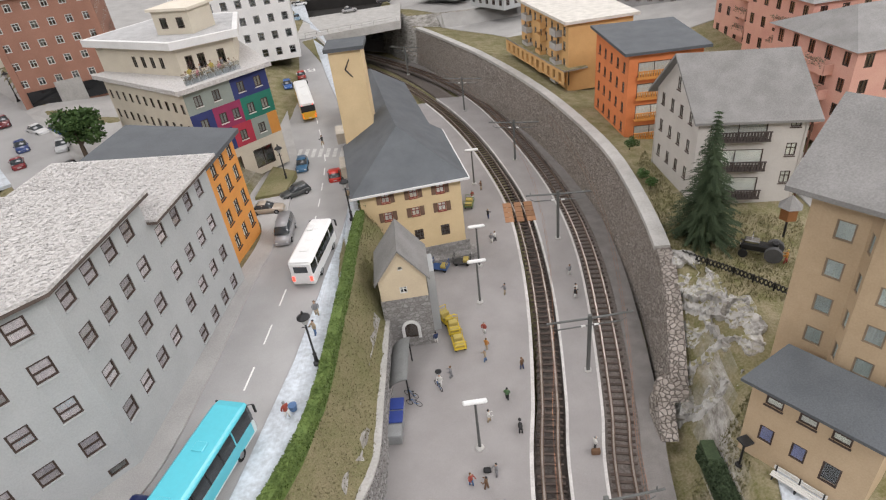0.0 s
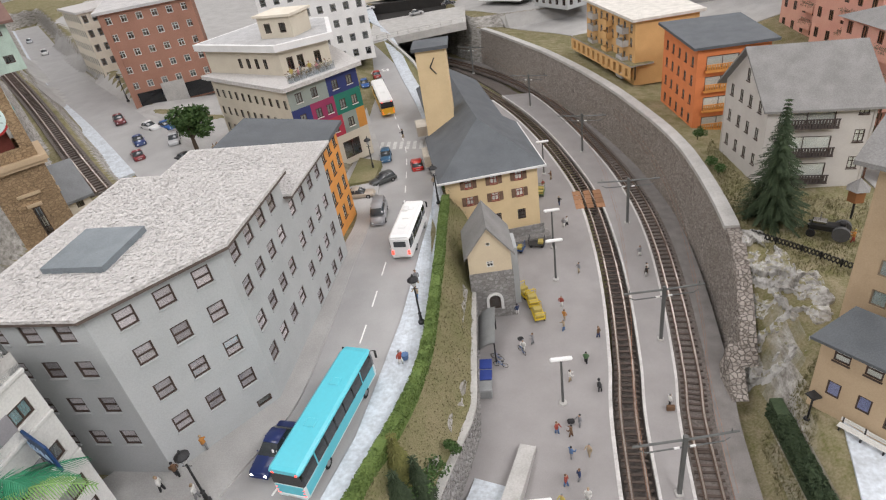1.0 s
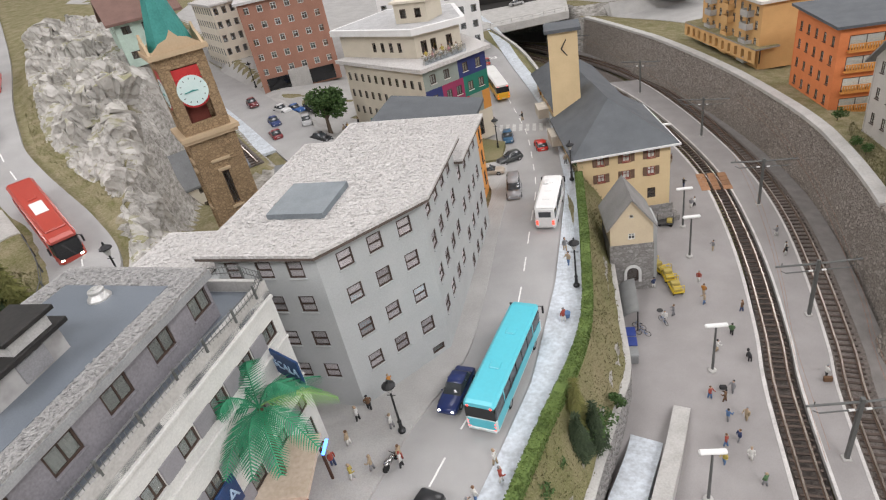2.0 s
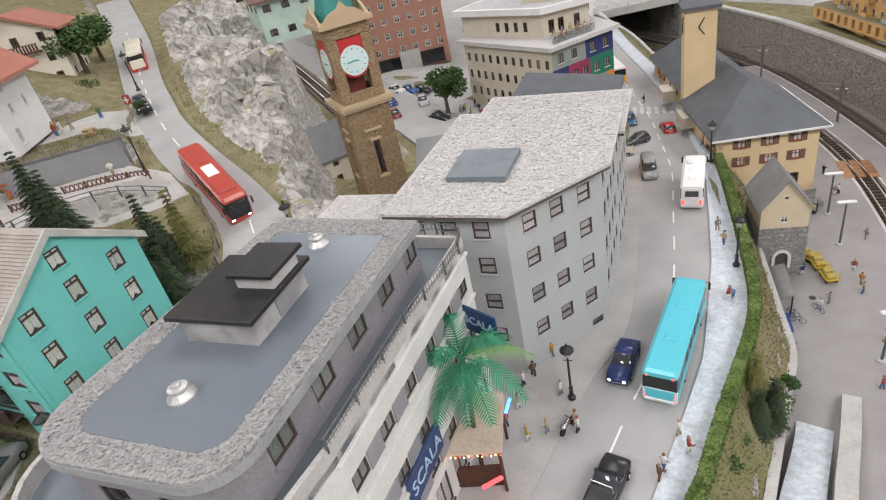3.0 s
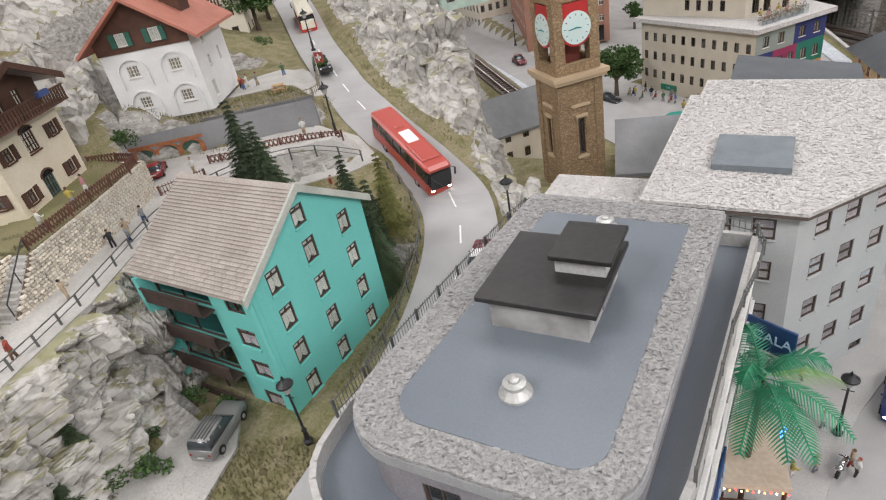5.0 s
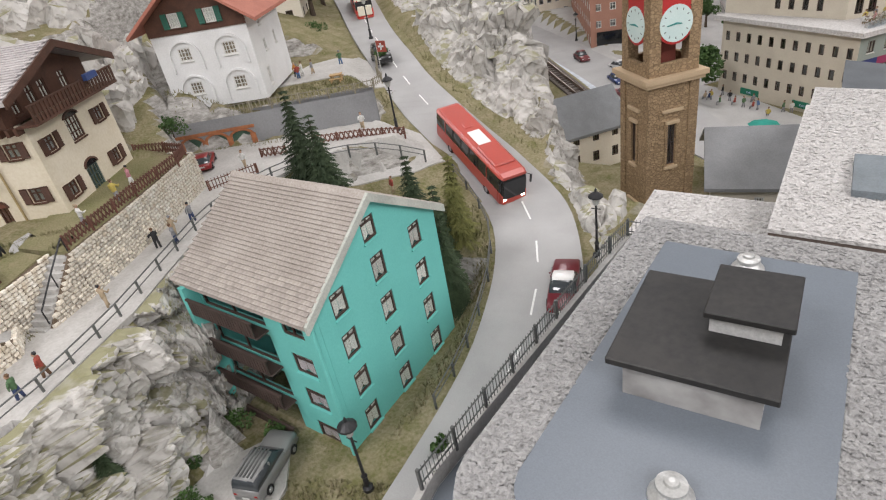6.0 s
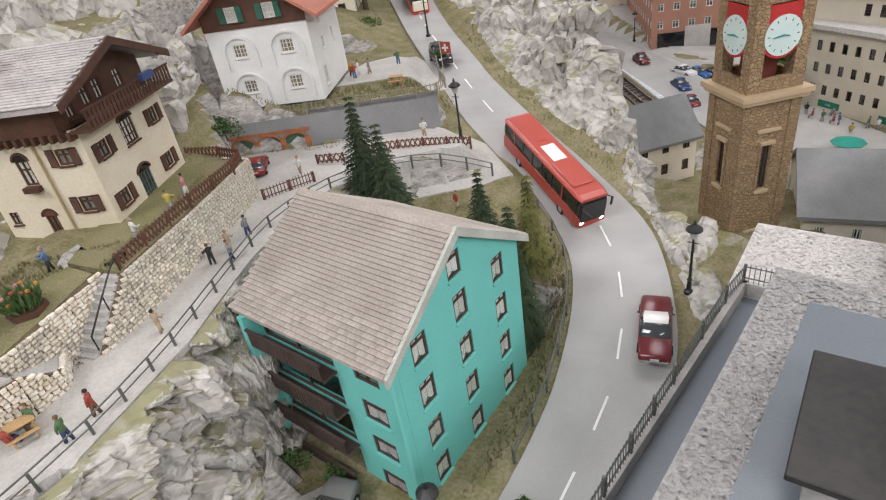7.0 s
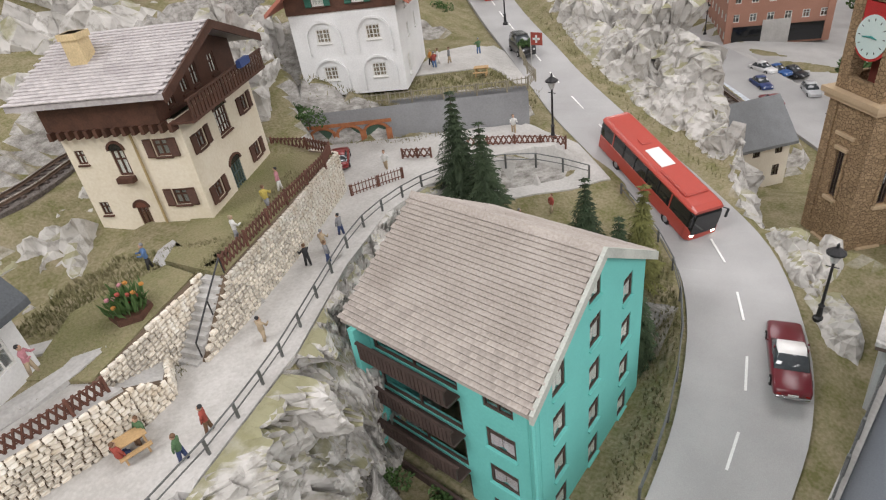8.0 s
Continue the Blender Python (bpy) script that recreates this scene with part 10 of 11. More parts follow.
crowd([(-89.7, 0.9), (-91.4, 4.8), (-93.0, 7.2), (-92.1, -4.1), (-88.4, -12.6)], 35.05, 8, ("white", "yellow", "pink", "blue", "pink"))
crowd([(-103.0, 38.2), (-102.2, 38.6), (-101.1, 39.4), (-99.8, 43.6), (-101.8, 37.4)], 34.8, 9, ("orange", "white", "grey", "green", "red"))
crowd([(-80.0, 25.4), (-81.5, 22.4), (-105.2, 31.2)], None, 10, ("red", "brown", "white"))
for i in range(9):
    u, v = 2.5 + i * 0.9, 2.2 + 0.7 * (i % 2)
    figure(*SEx(u, v), 27.6, "tan", ["white", "yellow", "pink", "grey"][i % 4], "brown", i * 40, i % 2 == 0)
r9 = random.Random(31)
for i in range(14):
    figure(*MS(r9.uniform(2, 19), r9.uniform(-5.5, -1.5)), hgt(*MS(10, -3)) + 0.2, "grey", r9.choice(tops_), "brown", r9.uniform(0, 360), i % 2 == 0)

# dog and cases, table groups
for x, y, c in ((3.7, 41.2, "black"), (-9.4, 0, "")):
    if c:
        solid("figurine", Mesh().ball(x, y, 0.75, 0.25, 0.6, 0.28).ball(x, y + 0.65, 1.0, 0.18, 0.22, 0.2).cyl((x - 0.15, y - 0.4, 0.1), (x - 0.15, y - 0.4, 0.7), 0.08).cyl((x + 0.15, y - 0.4, 0.1), (x + 0.15, y - 0.4, 0.7), 0.08).cyl((x - 0.15, y + 0.4, 0.1), (x - 0.15, y + 0.4, 0.7), 0.08).cyl((x + 0.15, y + 0.4, 0.1), (x + 0.15, y + 0.4, 0.7), 0.08), CLOTH["black"], "plain black four-legged figurine on the platform", "figurine", smooth=True)
solid("suitcase", Mesh().box(10.5, 37.3, 0.1, 11.4, 37.7, 0.8, 0.06), CLOTH["brown"], "brown suitcase on the island platform", "suitcase")
solid("suitcase", Mesh().box(-0.6, 36.0, 0.1, 0.2, 36.6, 0.6, 0.15), CLOTH["black"], "black bag on the platform", "bag")
solid("manhole_cover", Mesh().cyl((-5.3, 50.9, 0.1), (-5.3, 50.9, 0.16), 0.42, 0.42, 16), DARK_METAL, "round dark manhole cover in the platform", "manhole cover")
solid("bucket", Mesh().lathe([(0.3, 12.4), (0.4, 13.0)], -16.3, 34.6, 10), CLOTH["blue"], "blue bucket on the pavement", "bucket")


def table_set(x, y, z, rz, colour, label):
    t = thing("garden_table", 0, 0, 0, label, "table", "garden tables")
    part("tabletop", Mesh().box(-0.8, -0.45, 0.78, 0.8, 0.45, 0.88, 0.03), colour, t)
    for sx in (-0.6, 0.6):
        part("leg", Mesh().box(sx - 0.06, -0.3, 0, sx + 0.06, 0.3, 0.78), colour, t)
    for sy in (-0.8, 0.8):
        part("bench", Mesh().box(-0.8, sy - 0.16, 0.42, 0.8, sy + 0.16, 0.5, 0.02).box(-0.6, sy - 0.1, 0, -0.5, sy + 0.1, 0.42).box(0.5, sy - 0.1, 0, 0.6, sy + 0.1, 0.42), colour, t)
    t.matrix_basis = at(x, y, z, rz)


OAK = mat("pale_wood", (0.5, 0.33, 0.16), 0.7)
table_set(-94.6, 36.6, 34.75, 30, OAK, "wooden garden table with benches on the villa lawn")
table_set(-83.4, -11.4, 31.2, 80, OAK, "wooden picnic table by the low wall")
figure(-83.6, -10.7, 31.2, "brown", "green", "brown", 200, True), figure(-83.0, -12.2, 31.2, "navy", "red", "brown", 20, True)
bench = thing("park_bench", 0, 0, 0, "pale slatted garden bench", "bench", "benches")
for k in range(3):
    part("slat", Mesh().box(-1.1, -0.3 + k * 0.22, 0.5, 1.1, -0.14 + k * 0.22, 0.57), WHITEWOOD, bench)
for k in range(2):
    part("back_slat", Mesh().box(-1.1, 0.36, 0.75 + k * 0.25, 1.1, 0.42, 0.92 + k * 0.25), WHITEWOOD, bench)
for x in (-0.9, 0.9):
    part("leg", Mesh().box(x - 0.06, -0.28, 0, x + 0.06, 0.4, 0.5).box(x - 0.06, 0.34, 0.5, x + 0.06, 0.44, 1.2), DARK_METAL, bench)
bench.matrix_basis = at(24.2, 30.4, hgt(24.2, 30.4) + 0.2, -48)
copy_thing(bench, at(25.4, 29.0, hgt(25.4, 29.0) + 0.2, -48)), copy_thing(bench, at(-93.6, 31.0, 31.15, 42))
pz = hgt(-51.0, 76.9)
pa = thing("parasol", -51.0, 76.9, pz, "wide teal parasol over the cafe tables", "parasol")
part("pole", Mesh().cyl((-51.0, 76.9, pz), (-51.0, 76.9, pz + 2.6), 0.07), DARK_METAL, pa)
part("canopy", Mesh().lathe([(2.2, pz + 2.0), (2.15, pz + 2.08), (1.1, pz + 2.4), (0.05, pz + 2.65)], -51.0, 76.9, 8), mat("teal_cloth", (0.03, 0.3, 0.24), 0.8, c2=(0.02, 0.24, 0.19)), pa, "teal cloth canopy")
# small post lamp and clipped hedge by the tan house
pl_ = thing("garden_lamp", 0, 0, 0, "dark post lamp with square shade", "lamp")
part("post", Mesh().cyl((0, 0, 0), (0, 0, 3.2), 0.1).lathe([(0.35, 0), (0.3, 0.15)], n=10), DARK_METAL, pl_)
part("shade", Mesh().box(-0.5, -0.5, 3.1, 0.5, 0.5, 3.3, 0.04), DARK_METAL, pl_)
put(pl_, 21.9, 33.2, hgt(21.9, 33.2), 20)

# ---- trees and shrubs ----
def fir_mesh(h, r, seed, mat_needles, n_whorl=15):
    q = random.Random(seed)
    v, f = [], []
    for w in range(n_whorl):
        t = w / (n_whorl - 1)
        z = h * (0.08 + 0.9 * t)
        rr = r * (1 - t) ** 0.85 * q.uniform(0.85, 1.1) + 0.06
        nb = max(7, int(19 * (1 - t) + 6))
        for b in range(nb):
            a = math.tau * b / nb + q.uniform(-0.3, 0.3) + w
            L = rr * q.uniform(0.75, 1.15)
            ca, sa = math.cos(a), math.sin(a)
            steps = max(3, int(L / 0.22))
            for s in range(steps):
                d0, d1 = L * s / steps, L * (s + 1.3) / steps
                zz = z - 0.42 * d0 + q.uniform(-0.05, 0.05)
                wd = 0.17 + 0.22 * (1 - s / steps)
                for sd in (-1, 1, 0):
                    k = len(v)
                    tip = (ca * d1 - sa * sd * wd * 1.5, sa * d1 + ca * sd * wd * 1.5, zz - 0.42 * (d1 - d0) - 0.08 * abs(sd) + q.uniform(-0.08, 0.1))
                    v += [(ca * d0 - sa * 0.09, sa * d0 + ca * 0.09, zz + 0.07), (ca * d0 + sa * 0.09, sa * d0 - ca * 0.09, zz - 0.02), tip, (ca * (d0 + 0.1) - sa * sd * wd, sa * (d0 + 0.1) + ca * sd * wd, zz - 0.06)]
                    f += [(k, k + 1, k + 2), (k, k + 2, k + 3)]
    return v, f


def fir(label, h, r, seed, needles, x, y, z):
    t = thing("fir_tree", 0, 0, 0, label, "tree", "fir trees")
    part("trunk", Mesh().cyl((0, 0, -0.4), (0, 0, h * 0.95), 0.05 * h ** 0.8 + 0.08, 0.03, 7), BARK, t)
    tagged(part("crown", Mesh().add(*fir_mesh(h, r, seed, needles, max(12, int(h * 2.0)))), needles, t), kind="stuff")
    t.matrix_basis = at(x, y, z, seed * 37)
    return t


for lab, h, r, seed, nd, x, y, z in (
    ("tall dark green fir with drooping branches", 16.0, 4.3, 1, LEAF_DARK, 27.0, 61.2, None),
    ("dark green fir behind the teal house", 9.0, 2.6, 2, LEAF_DARK, -86.0, 20.2, 30.2), ("dark green fir behind the teal house", 7.4, 2.4, 3, LEAF_DARK, -83.0, 19.6, 29.8),
    ("small dark fir beside the road railing", 7.2, 2.1, 4, LEAF_DARK, -75.3, 22.4, None), ("small dark fir beside the road railing", 6.4, 2.0, 5, LEAF_DARK, -71.8, 21.0, None),
    ("slender yellow-green conifer by the road", 8.4, 2.0, 6, LEAF_YEL, -70.6, 22.4, None), ("dark fir at the teal house's back wall", 9.0, 2.4, 7, LEAF_DARK, -68.9, 17.2, None), ("dark fir at the teal house's back wall", 7.8, 2.2, 8, LEAF_DARK, -72.4, 18.2, None),
    ("yellow-green conifer on the lawn", 6.4, 1.8, 9, LEAF_YEL, -15.3, 23.0, 8.6), ("dark fir on the lawn slope", 5.2, 1.4, 10, LEAF_DARK, -13.8, 22.4, 7.6), ("dark fir on the lawn slope", 4.4, 1.6, 11, LEAF_DARK, -15.2, 20.8, 8.6),
    ("dark fir among the rocks", 4.2, 1.5, 12, LEAF_DARK, -79, -13.5, 24), ("dark fir among the rocks", 4.0, 1.4, 13, LEAF_DARK, -75.8, -12.5, 21.5), ("dark fir among the rocks", 3.6, 1.3, 14, LEAF_DARK, -77.2, -9.6, 23.5),
):
    fir(lab, h, r, seed, nd, x, y, hgt(x, y) if z is None else z)


def leafy(label, h, r, seed, leafm, x, y, z, name="deciduous_tree", trunk=0.4, n=900, size=0.42):
    q = random.Random(seed)
    t = thing(name, 0, 0, 0, label, "tree" if name != "shrub" else "shrub", "leafy trees" if name != "shrub" else "shrubs")
    m = Mesh().cyl((0, 0, -0.3), (0, 0, h * trunk), 0.05 * h, 0.03 * h, 7)
    clumps = []
    for i in range(9 if name != "shrub" else 5):
        a, u = q.uniform(0, math.tau), q.uniform(0.1, 0.75)
        c = (r * u * math.cos(a), r * u * math.sin(a), h * q.uniform(trunk + 0.05, 0.82))
        clumps.append((c, r * q.uniform(0.35, 0.55)))
        m.cyl((0, 0, h * trunk * q.uniform(0.7, 1.0)), c, 0.02 * h, 0.008 * h, 5)
    part("trunk", m, BARK, t)
    v, f = [], []
    for _ in range(n):
        (cx, cy, cz), cr_ = q.choice(clumps)
        d = Vector((q.gauss(0, 1), q.gauss(0, 1), q.gauss(0, 1))).normalized() * cr_ * q.uniform(0.6, 1.12)
        p = Vector((cx, cy, cz)) + Vector((d.x, d.y, d.z * 0.8))
        e1 = Vector((q.gauss(0, 1), q.gauss(0, 1), q.gauss(0, 0.6))).normalized() * size * q.uniform(0.5, 1)
        e2 = e1.cross(Vector((q.gauss(0, 1), q.gauss(0, 1), q.gauss(0, 1)))).normalized() * size * 0.5
        k = len(v)
        v += [tuple(p - e1), tuple(p + e2), tuple(p + e1), tuple(p - e2)]
        f.append((k, k + 1, k + 2, k + 3))
    tagged(part("crown", Mesh().add(v, f), leafm, t), kind="stuff")
    t.matrix_basis = at(x, y, z)
    return t


for lab, h, r, seed, x, y, n in (("broad green leafy tree on the square", 9.5, 4.2, 1, -63.4, 87.6, 2600), ("big green tree beside the mountain road", 10, 4.6, 2, -121, 62.5, 2600), ("green tree uphill beside the road", 9, 4.0, 3, -127, 72, 1800),
                                 ("small green tree before the white building", 7, 2.2, 4, -62.5, 121, 900), ("small green tree beside the far street", 7, 2.4, 5, -70, 134, 900)):
    leafy(lab, h, r, seed, LEAF_MID, x, y, hgt(x, y), n=n)
for k, (x, y, z, h, r) in enumerate(((-14.4, 22.4, 8.0, 2.6, 2.0), (-13.4, 24.6, 7.3, 2.2, 1.8), (-12.9, 36.4, 7.6, 1.6, 1.1), (-14.3, 31.5, 9.4, 1.8, 1.0), (-11.6, 27.4, 6.9, 1.5, 1.0), (-17.3, 17.6, 9.6, 2.2, 1.3), (-17.8, 14.8, 10, 2.0, 1.3), (-15.6, 71.5, 11.5, 2.6, 1.5), (23.8, 72, 11, 1.4, 1.3), (23.5, 75, 11, 1.3, 1.2), (23.8, 84, 11.4, 1.5, 1.2), (-76.4, -1.4, 21, 1.2, 1.4), (-73.5, -0.6, 20.8, 0.9, 1.0),
                                     (-95.0, 46.6, 34.6, 1.5, 0.9), (-115.5, 56.5, 36, 2.2, 1.8), (-101.5, 17.6, 35, 1.8, 1.6), (-107, 20.5, 34.4, 1.6, 1.4), (-61.5, 3.0, 21.2, 0.8, 0.7), (-74.0, -7.6, 20.8, 1.8, 1.7), (-76.2, -6.4, 21.0, 1.5, 1.4), (-77.8, -8.6, 21.6, 2.0, 1.6), (-75.4, -10.4, 21.0, 2.0, 1.8))):
    leafy("low leafy dark green shrub", h, r, 40 + k, LEAF_MID, x, y, z, "shrub", 0.2, 420, 0.2)
hb = thing("clipped_hedge", 20.3, 29, 4, "dark green clipped hedge block by the tan house", "hedge")
hbv, hbf = [], []
for _ in range(3500):
    x, y, s = rnd.uniform(19.6, 21.0), rnd.uniform(24, 36.4), rnd.random()
    z = hgt(20.3, y) + rnd.uniform(0, 1.6)
    if s < 0.5:
        z = hgt(20.3, y) + 1.6
    elif s < 0.75:
        x = 19.6
    else:
        x = 21.0
    p = Vector((x, y, z))
    e1, e2 = (Vector((rnd.gauss(0, 1), rnd.gauss(0, 1), rnd.gauss(0, 1))).normalized() * 0.17 for _ in range(2))
    k = len(hbv)
    hbv += [tuple(p - e1), tuple(p + e2), tuple(p + e1), tuple(p - e2)]
    hbf.append((k, k + 1, k + 2, k + 3))
part("core", Mesh().box(19.7, 24, hgt(20.3, 30) - 1, 20.9, 36.4, hgt(20.3, 30) + 1.5), LEAF_DARK, hb)
tagged(part("leaves", Mesh().add(hbv, hbf), LEAF_DARK, hb), kind="stuff")
# flower bed in the chalet garden
fb = thing("flower_bed", -89.4, -7, 34.4, "hexagonal planter with tall pink and orange flowers", "planter")
part("planter", Mesh().cyl((-89.4, -7, 34.2), (-89.4, -7, 34.9), 1.3, 1.2, 6), BROWNWOOD, fb)
fv, ff = [], []
for _ in range(260):
    a, rr = rnd.uniform(0, 6.28), rnd.uniform(0, 1.1)
    p = Vector((-89.4 + rr * math.cos(a), -7 + rr * math.sin(a), 34.9))
    tip = p + Vector((rnd.gauss(0, 0.4), rnd.gauss(0, 0.4), rnd.uniform(0.4, 1.5)))
    sd = Vector((rnd.gauss(0, 1), rnd.gauss(0, 1), 0)).normalized() * 0.12
    k = len(fv)
    fv += [tuple(p), tuple((p + tip) / 2 + sd), tuple(tip), tuple((p + tip) / 2 - sd)]
    ff.append((k, k + 1, k + 2, k + 3))
tagged(part("leaves", Mesh().add(fv, ff), LEAF_MID, fb), kind="stuff")
for k in range(12):
    a, rr = rnd.uniform(0, 6.28), rnd.uniform(0.2, 1.2)
    part("flower", Mesh().ball(-89.4 + rr * math.cos(a), -7 + rr * math.sin(a), 35.3 + rnd.uniform(0, 1.0), 0.16, 0.16, 0.13, 6, 4), CLOTH[("pink", "orange", "red")[k % 3]], fb)

# ---- the palm bar before the cinema ----
ks = thing("beach_bar", -36, 10.5, 12.3, "small bar with sandy flat roof, coloured lights and plastic palm", "kiosk")
KA = frame_axes((-38.3, 7.0), (4.5, 1.1))
part("roof", Mesh().prism([KA(0, 0), KA(4.7, 0), KA(4.9, 5.8), KA(0.4, 6.2)], 17.2, 17.6), mat("sandy_board", (0.62, 0.52, 0.42), 0.85, c2=(0.5, 0.4, 0.3), fine=300, coarse=60), ks, "sandy flat roof")
part("counter", Mesh().prism([KA(0.4, 0.8), KA(4.2, 0.8), KA(4.2, 1.6), KA(0.4, 1.6)], 12.4, 14.0), BROWNWOOD, ks)
for u, v_ in ((0.3, 0.3), (4.4, 0.3), (4.5, 5.4), (0.6, 5.6)):
    part("post", Mesh().cyl((*KA(u, v_), 12.4), (*KA(u, v_), 17.2), 0.14), BROWNWOOD, ks)
bulbs = {k: glow("bulb_" + k, c, 4.0) for k, c in dict(red=(1, 0.06, 0.04), amber=(1, 0.5, 0.1), white=(1, 0.85, 0.6)).items()}
for i in range(14):
    part("bulb", Mesh().ball(*KA(0.1 + i * 0.34, -0.06), 17.15 - 0.1 * (i % 2), 0.07, 0.07, 0.07, 6, 4), bulbs[("amber", "red", "white")[i % 3]], ks)
for i in range(12):
    part("bulb", Mesh().ball(*KA(-0.05 + i * 0.03, 0.3 + i * 0.5), 17.4, 0.06, 0.06, 0.06, 6, 4), bulbs[("red", "amber")[i % 2]], ks)
part("neon_tube", Mesh().cyl((*KA(2.8, -0.6), 14.2), (*KA(4.4, -0.9), 15.6), 0.16), glow("red_neon", (1, 0.05, 0.06), 4.0), ks, "glowing red tube")
part("neon_tube", Mesh().cyl((*KA(4.9, 4.6), 16.4), (*KA(5.4, 5.2), 17.4), 0.14), glow("blue_neon", (0.08, 0.25, 1.0), 4.0), ks, "glowing blue tube")
palm = thing("palm_tree", -36.2, 11.0, 17.6, "green plastic palm tree rising above the bar roof", "palm")
PC = (-36.5, 9.9)
part("trunk", Mesh().tube([(PC[0], PC[1], 12.4), (PC[0] + 0.1, PC[1], 17.5), (PC[0] + 0.3, PC[1] + 0.3, 22.6), (PC[0] + 0.3, PC[1] + 0.4, 24.4)], 0.2, 8), mat("palm_bark", (0.13, 0.08, 0.05), 0.9), palm)
PALM = mat("plastic_palm_green", (0.035, 0.26, 0.13), 0.5, c2=(0.02, 0.17, 0.085), fine=200, coarse=60, vary=0.2)
PALM_Y = mat("faded_palm_green", (0.22, 0.4, 0.12), 0.5, vary=0.2)
for i in range(15):
    q = random.Random(i + 5)
    a = math.tau * i / 15 + q.uniform(-0.15, 0.15)
    L, rise = q.uniform(4.6, 6.0), q.uniform(0.2, 1.4) if i % 5 else 2.6
    pts = []
    for s in range(9):
        t = s / 8
        pts.append(Vector((PC[0] + 0.3 + math.cos(a) * L * t * (0.92 if i % 5 else 0.6), PC[1] + 0.4 + math.sin(a) * L * t * (0.92 if i % 5 else 0.6), 24.4 + rise * math.sin(t * 2.2) - 2.3 * t * t * (1 if i % 5 else 0.2))))
    m = Mesh().tube([tuple(p) for p in pts], 0.05, 4)
    side = Vector((-math.sin(a), math.cos(a), 0))
    v, f = [], []
    for s in range(26):
        t = 0.12 + 0.86 * s / 25
        k0 = min(7, int(t * 8))
        p = pts[k0].lerp(pts[k0 + 1], t * 8 - k0)
        fw = (pts[k0 + 1] - pts[k0]).normalized()
        ll = 1.55 * math.sin(math.pi * (0.18 + 0.78 * t)) ** 0.7
        for sd in (-1, 1):
            tip = p + side * sd * ll * 0.8 + fw * ll * 0.55 - Vector((0, 0, 0.35 * ll))
            b0 = p + fw * 0.13
            k = len(v)
            v += [tuple(p), tuple(b0), tuple(tip), tuple(p.lerp(tip, 0.5) - fw * 0.03 + Vector((0, 0, 0.05)))]
            f.append((k, k + 1, k + 2, k + 3))
    m.add(v, f)
    part("frond", m, PALM_Y if i == 1 else PALM, palm)


def sign(house, text, frame_m, w, h, back, ink, label, name="sign"):
    """A flat board with raised lettering: frame_m sets its middle (cm), x along the text, z out of the board."""
    o = ORIGIN[house]
    b = part(name, Mesh().box(-w / 2, -h / 2, -0.2, w / 2, h / 2, 0.0, 0.04).turned(frame_m), back, house, label)
    cu = bpy.data.curves.new("lettering", "FONT")
    cu.body, cu.size, cu.align_x, cu.align_y, cu.extrude = text, min(h * 0.62, w * 0.3) * CM, "CENTER", "CENTER", 0.0003
    tmp = new("lettering", cu)
    me = bpy.data.meshes.new_from_object(tmp.evaluated_get(bpy.context.evaluated_depsgraph_get()))
    bpy.data.objects.remove(tmp)
    me.materials.clear()
    me.materials.append(ink)
    tx = new("lettering", me)
    tx.parent = b
    loc = frame_m.translation
    tx.matrix_basis = Matrix.Translation(((loc.x - o[0]) * CM, (loc.y - o[1]) * CM, (loc.z - o[2]) * CM)) @ frame_m.to_3x3().to_4x4() @ Matrix.Translation((0, 0, 0.0005))
    return b


NAVY = mat("navy_sign", (0.02, 0.06, 0.17), 0.45)
INK = mat("pale_lettering", (0.45, 0.62, 0.8), 0.5)
sign(cinema, "SCALA", pose(-36.0, 14.35, 24.25, 90, 0, -26), 3.4, 2.4, NAVY, INK, "dark blue cinema sign")
sign(cinema, "SCALA", pose(-37.75, 4.2, 20.2, 90, 0, 87), 5.4, 2.6, NAVY, INK, "dark blue cinema sign")
for u in (6.8, 16.8):
    c = MS(u, -0.18)
    sign(mid, "Café", pose(c[0], c[1], 15.7, 90, 0, math.degrees(math.atan2(MC[1] - MW[1], MC[0] - MW[0]))), 1.6, 0.9, SIGN, INK, "green cafe sign")

# ---- road markings ----
def mark(name, quad, label, z=0.035):
    m = Mesh()
    m.add([(x, y, zz + z) for x, y, zz in quad] + [(x, y, zz + z - 0.03) for x, y, zz in quad], [(0, 1, 2, 3), (0, 4, 5, 1), (1, 5, 6, 2), (2, 6, 7, 3), (3, 7, 4, 0)])
    return m


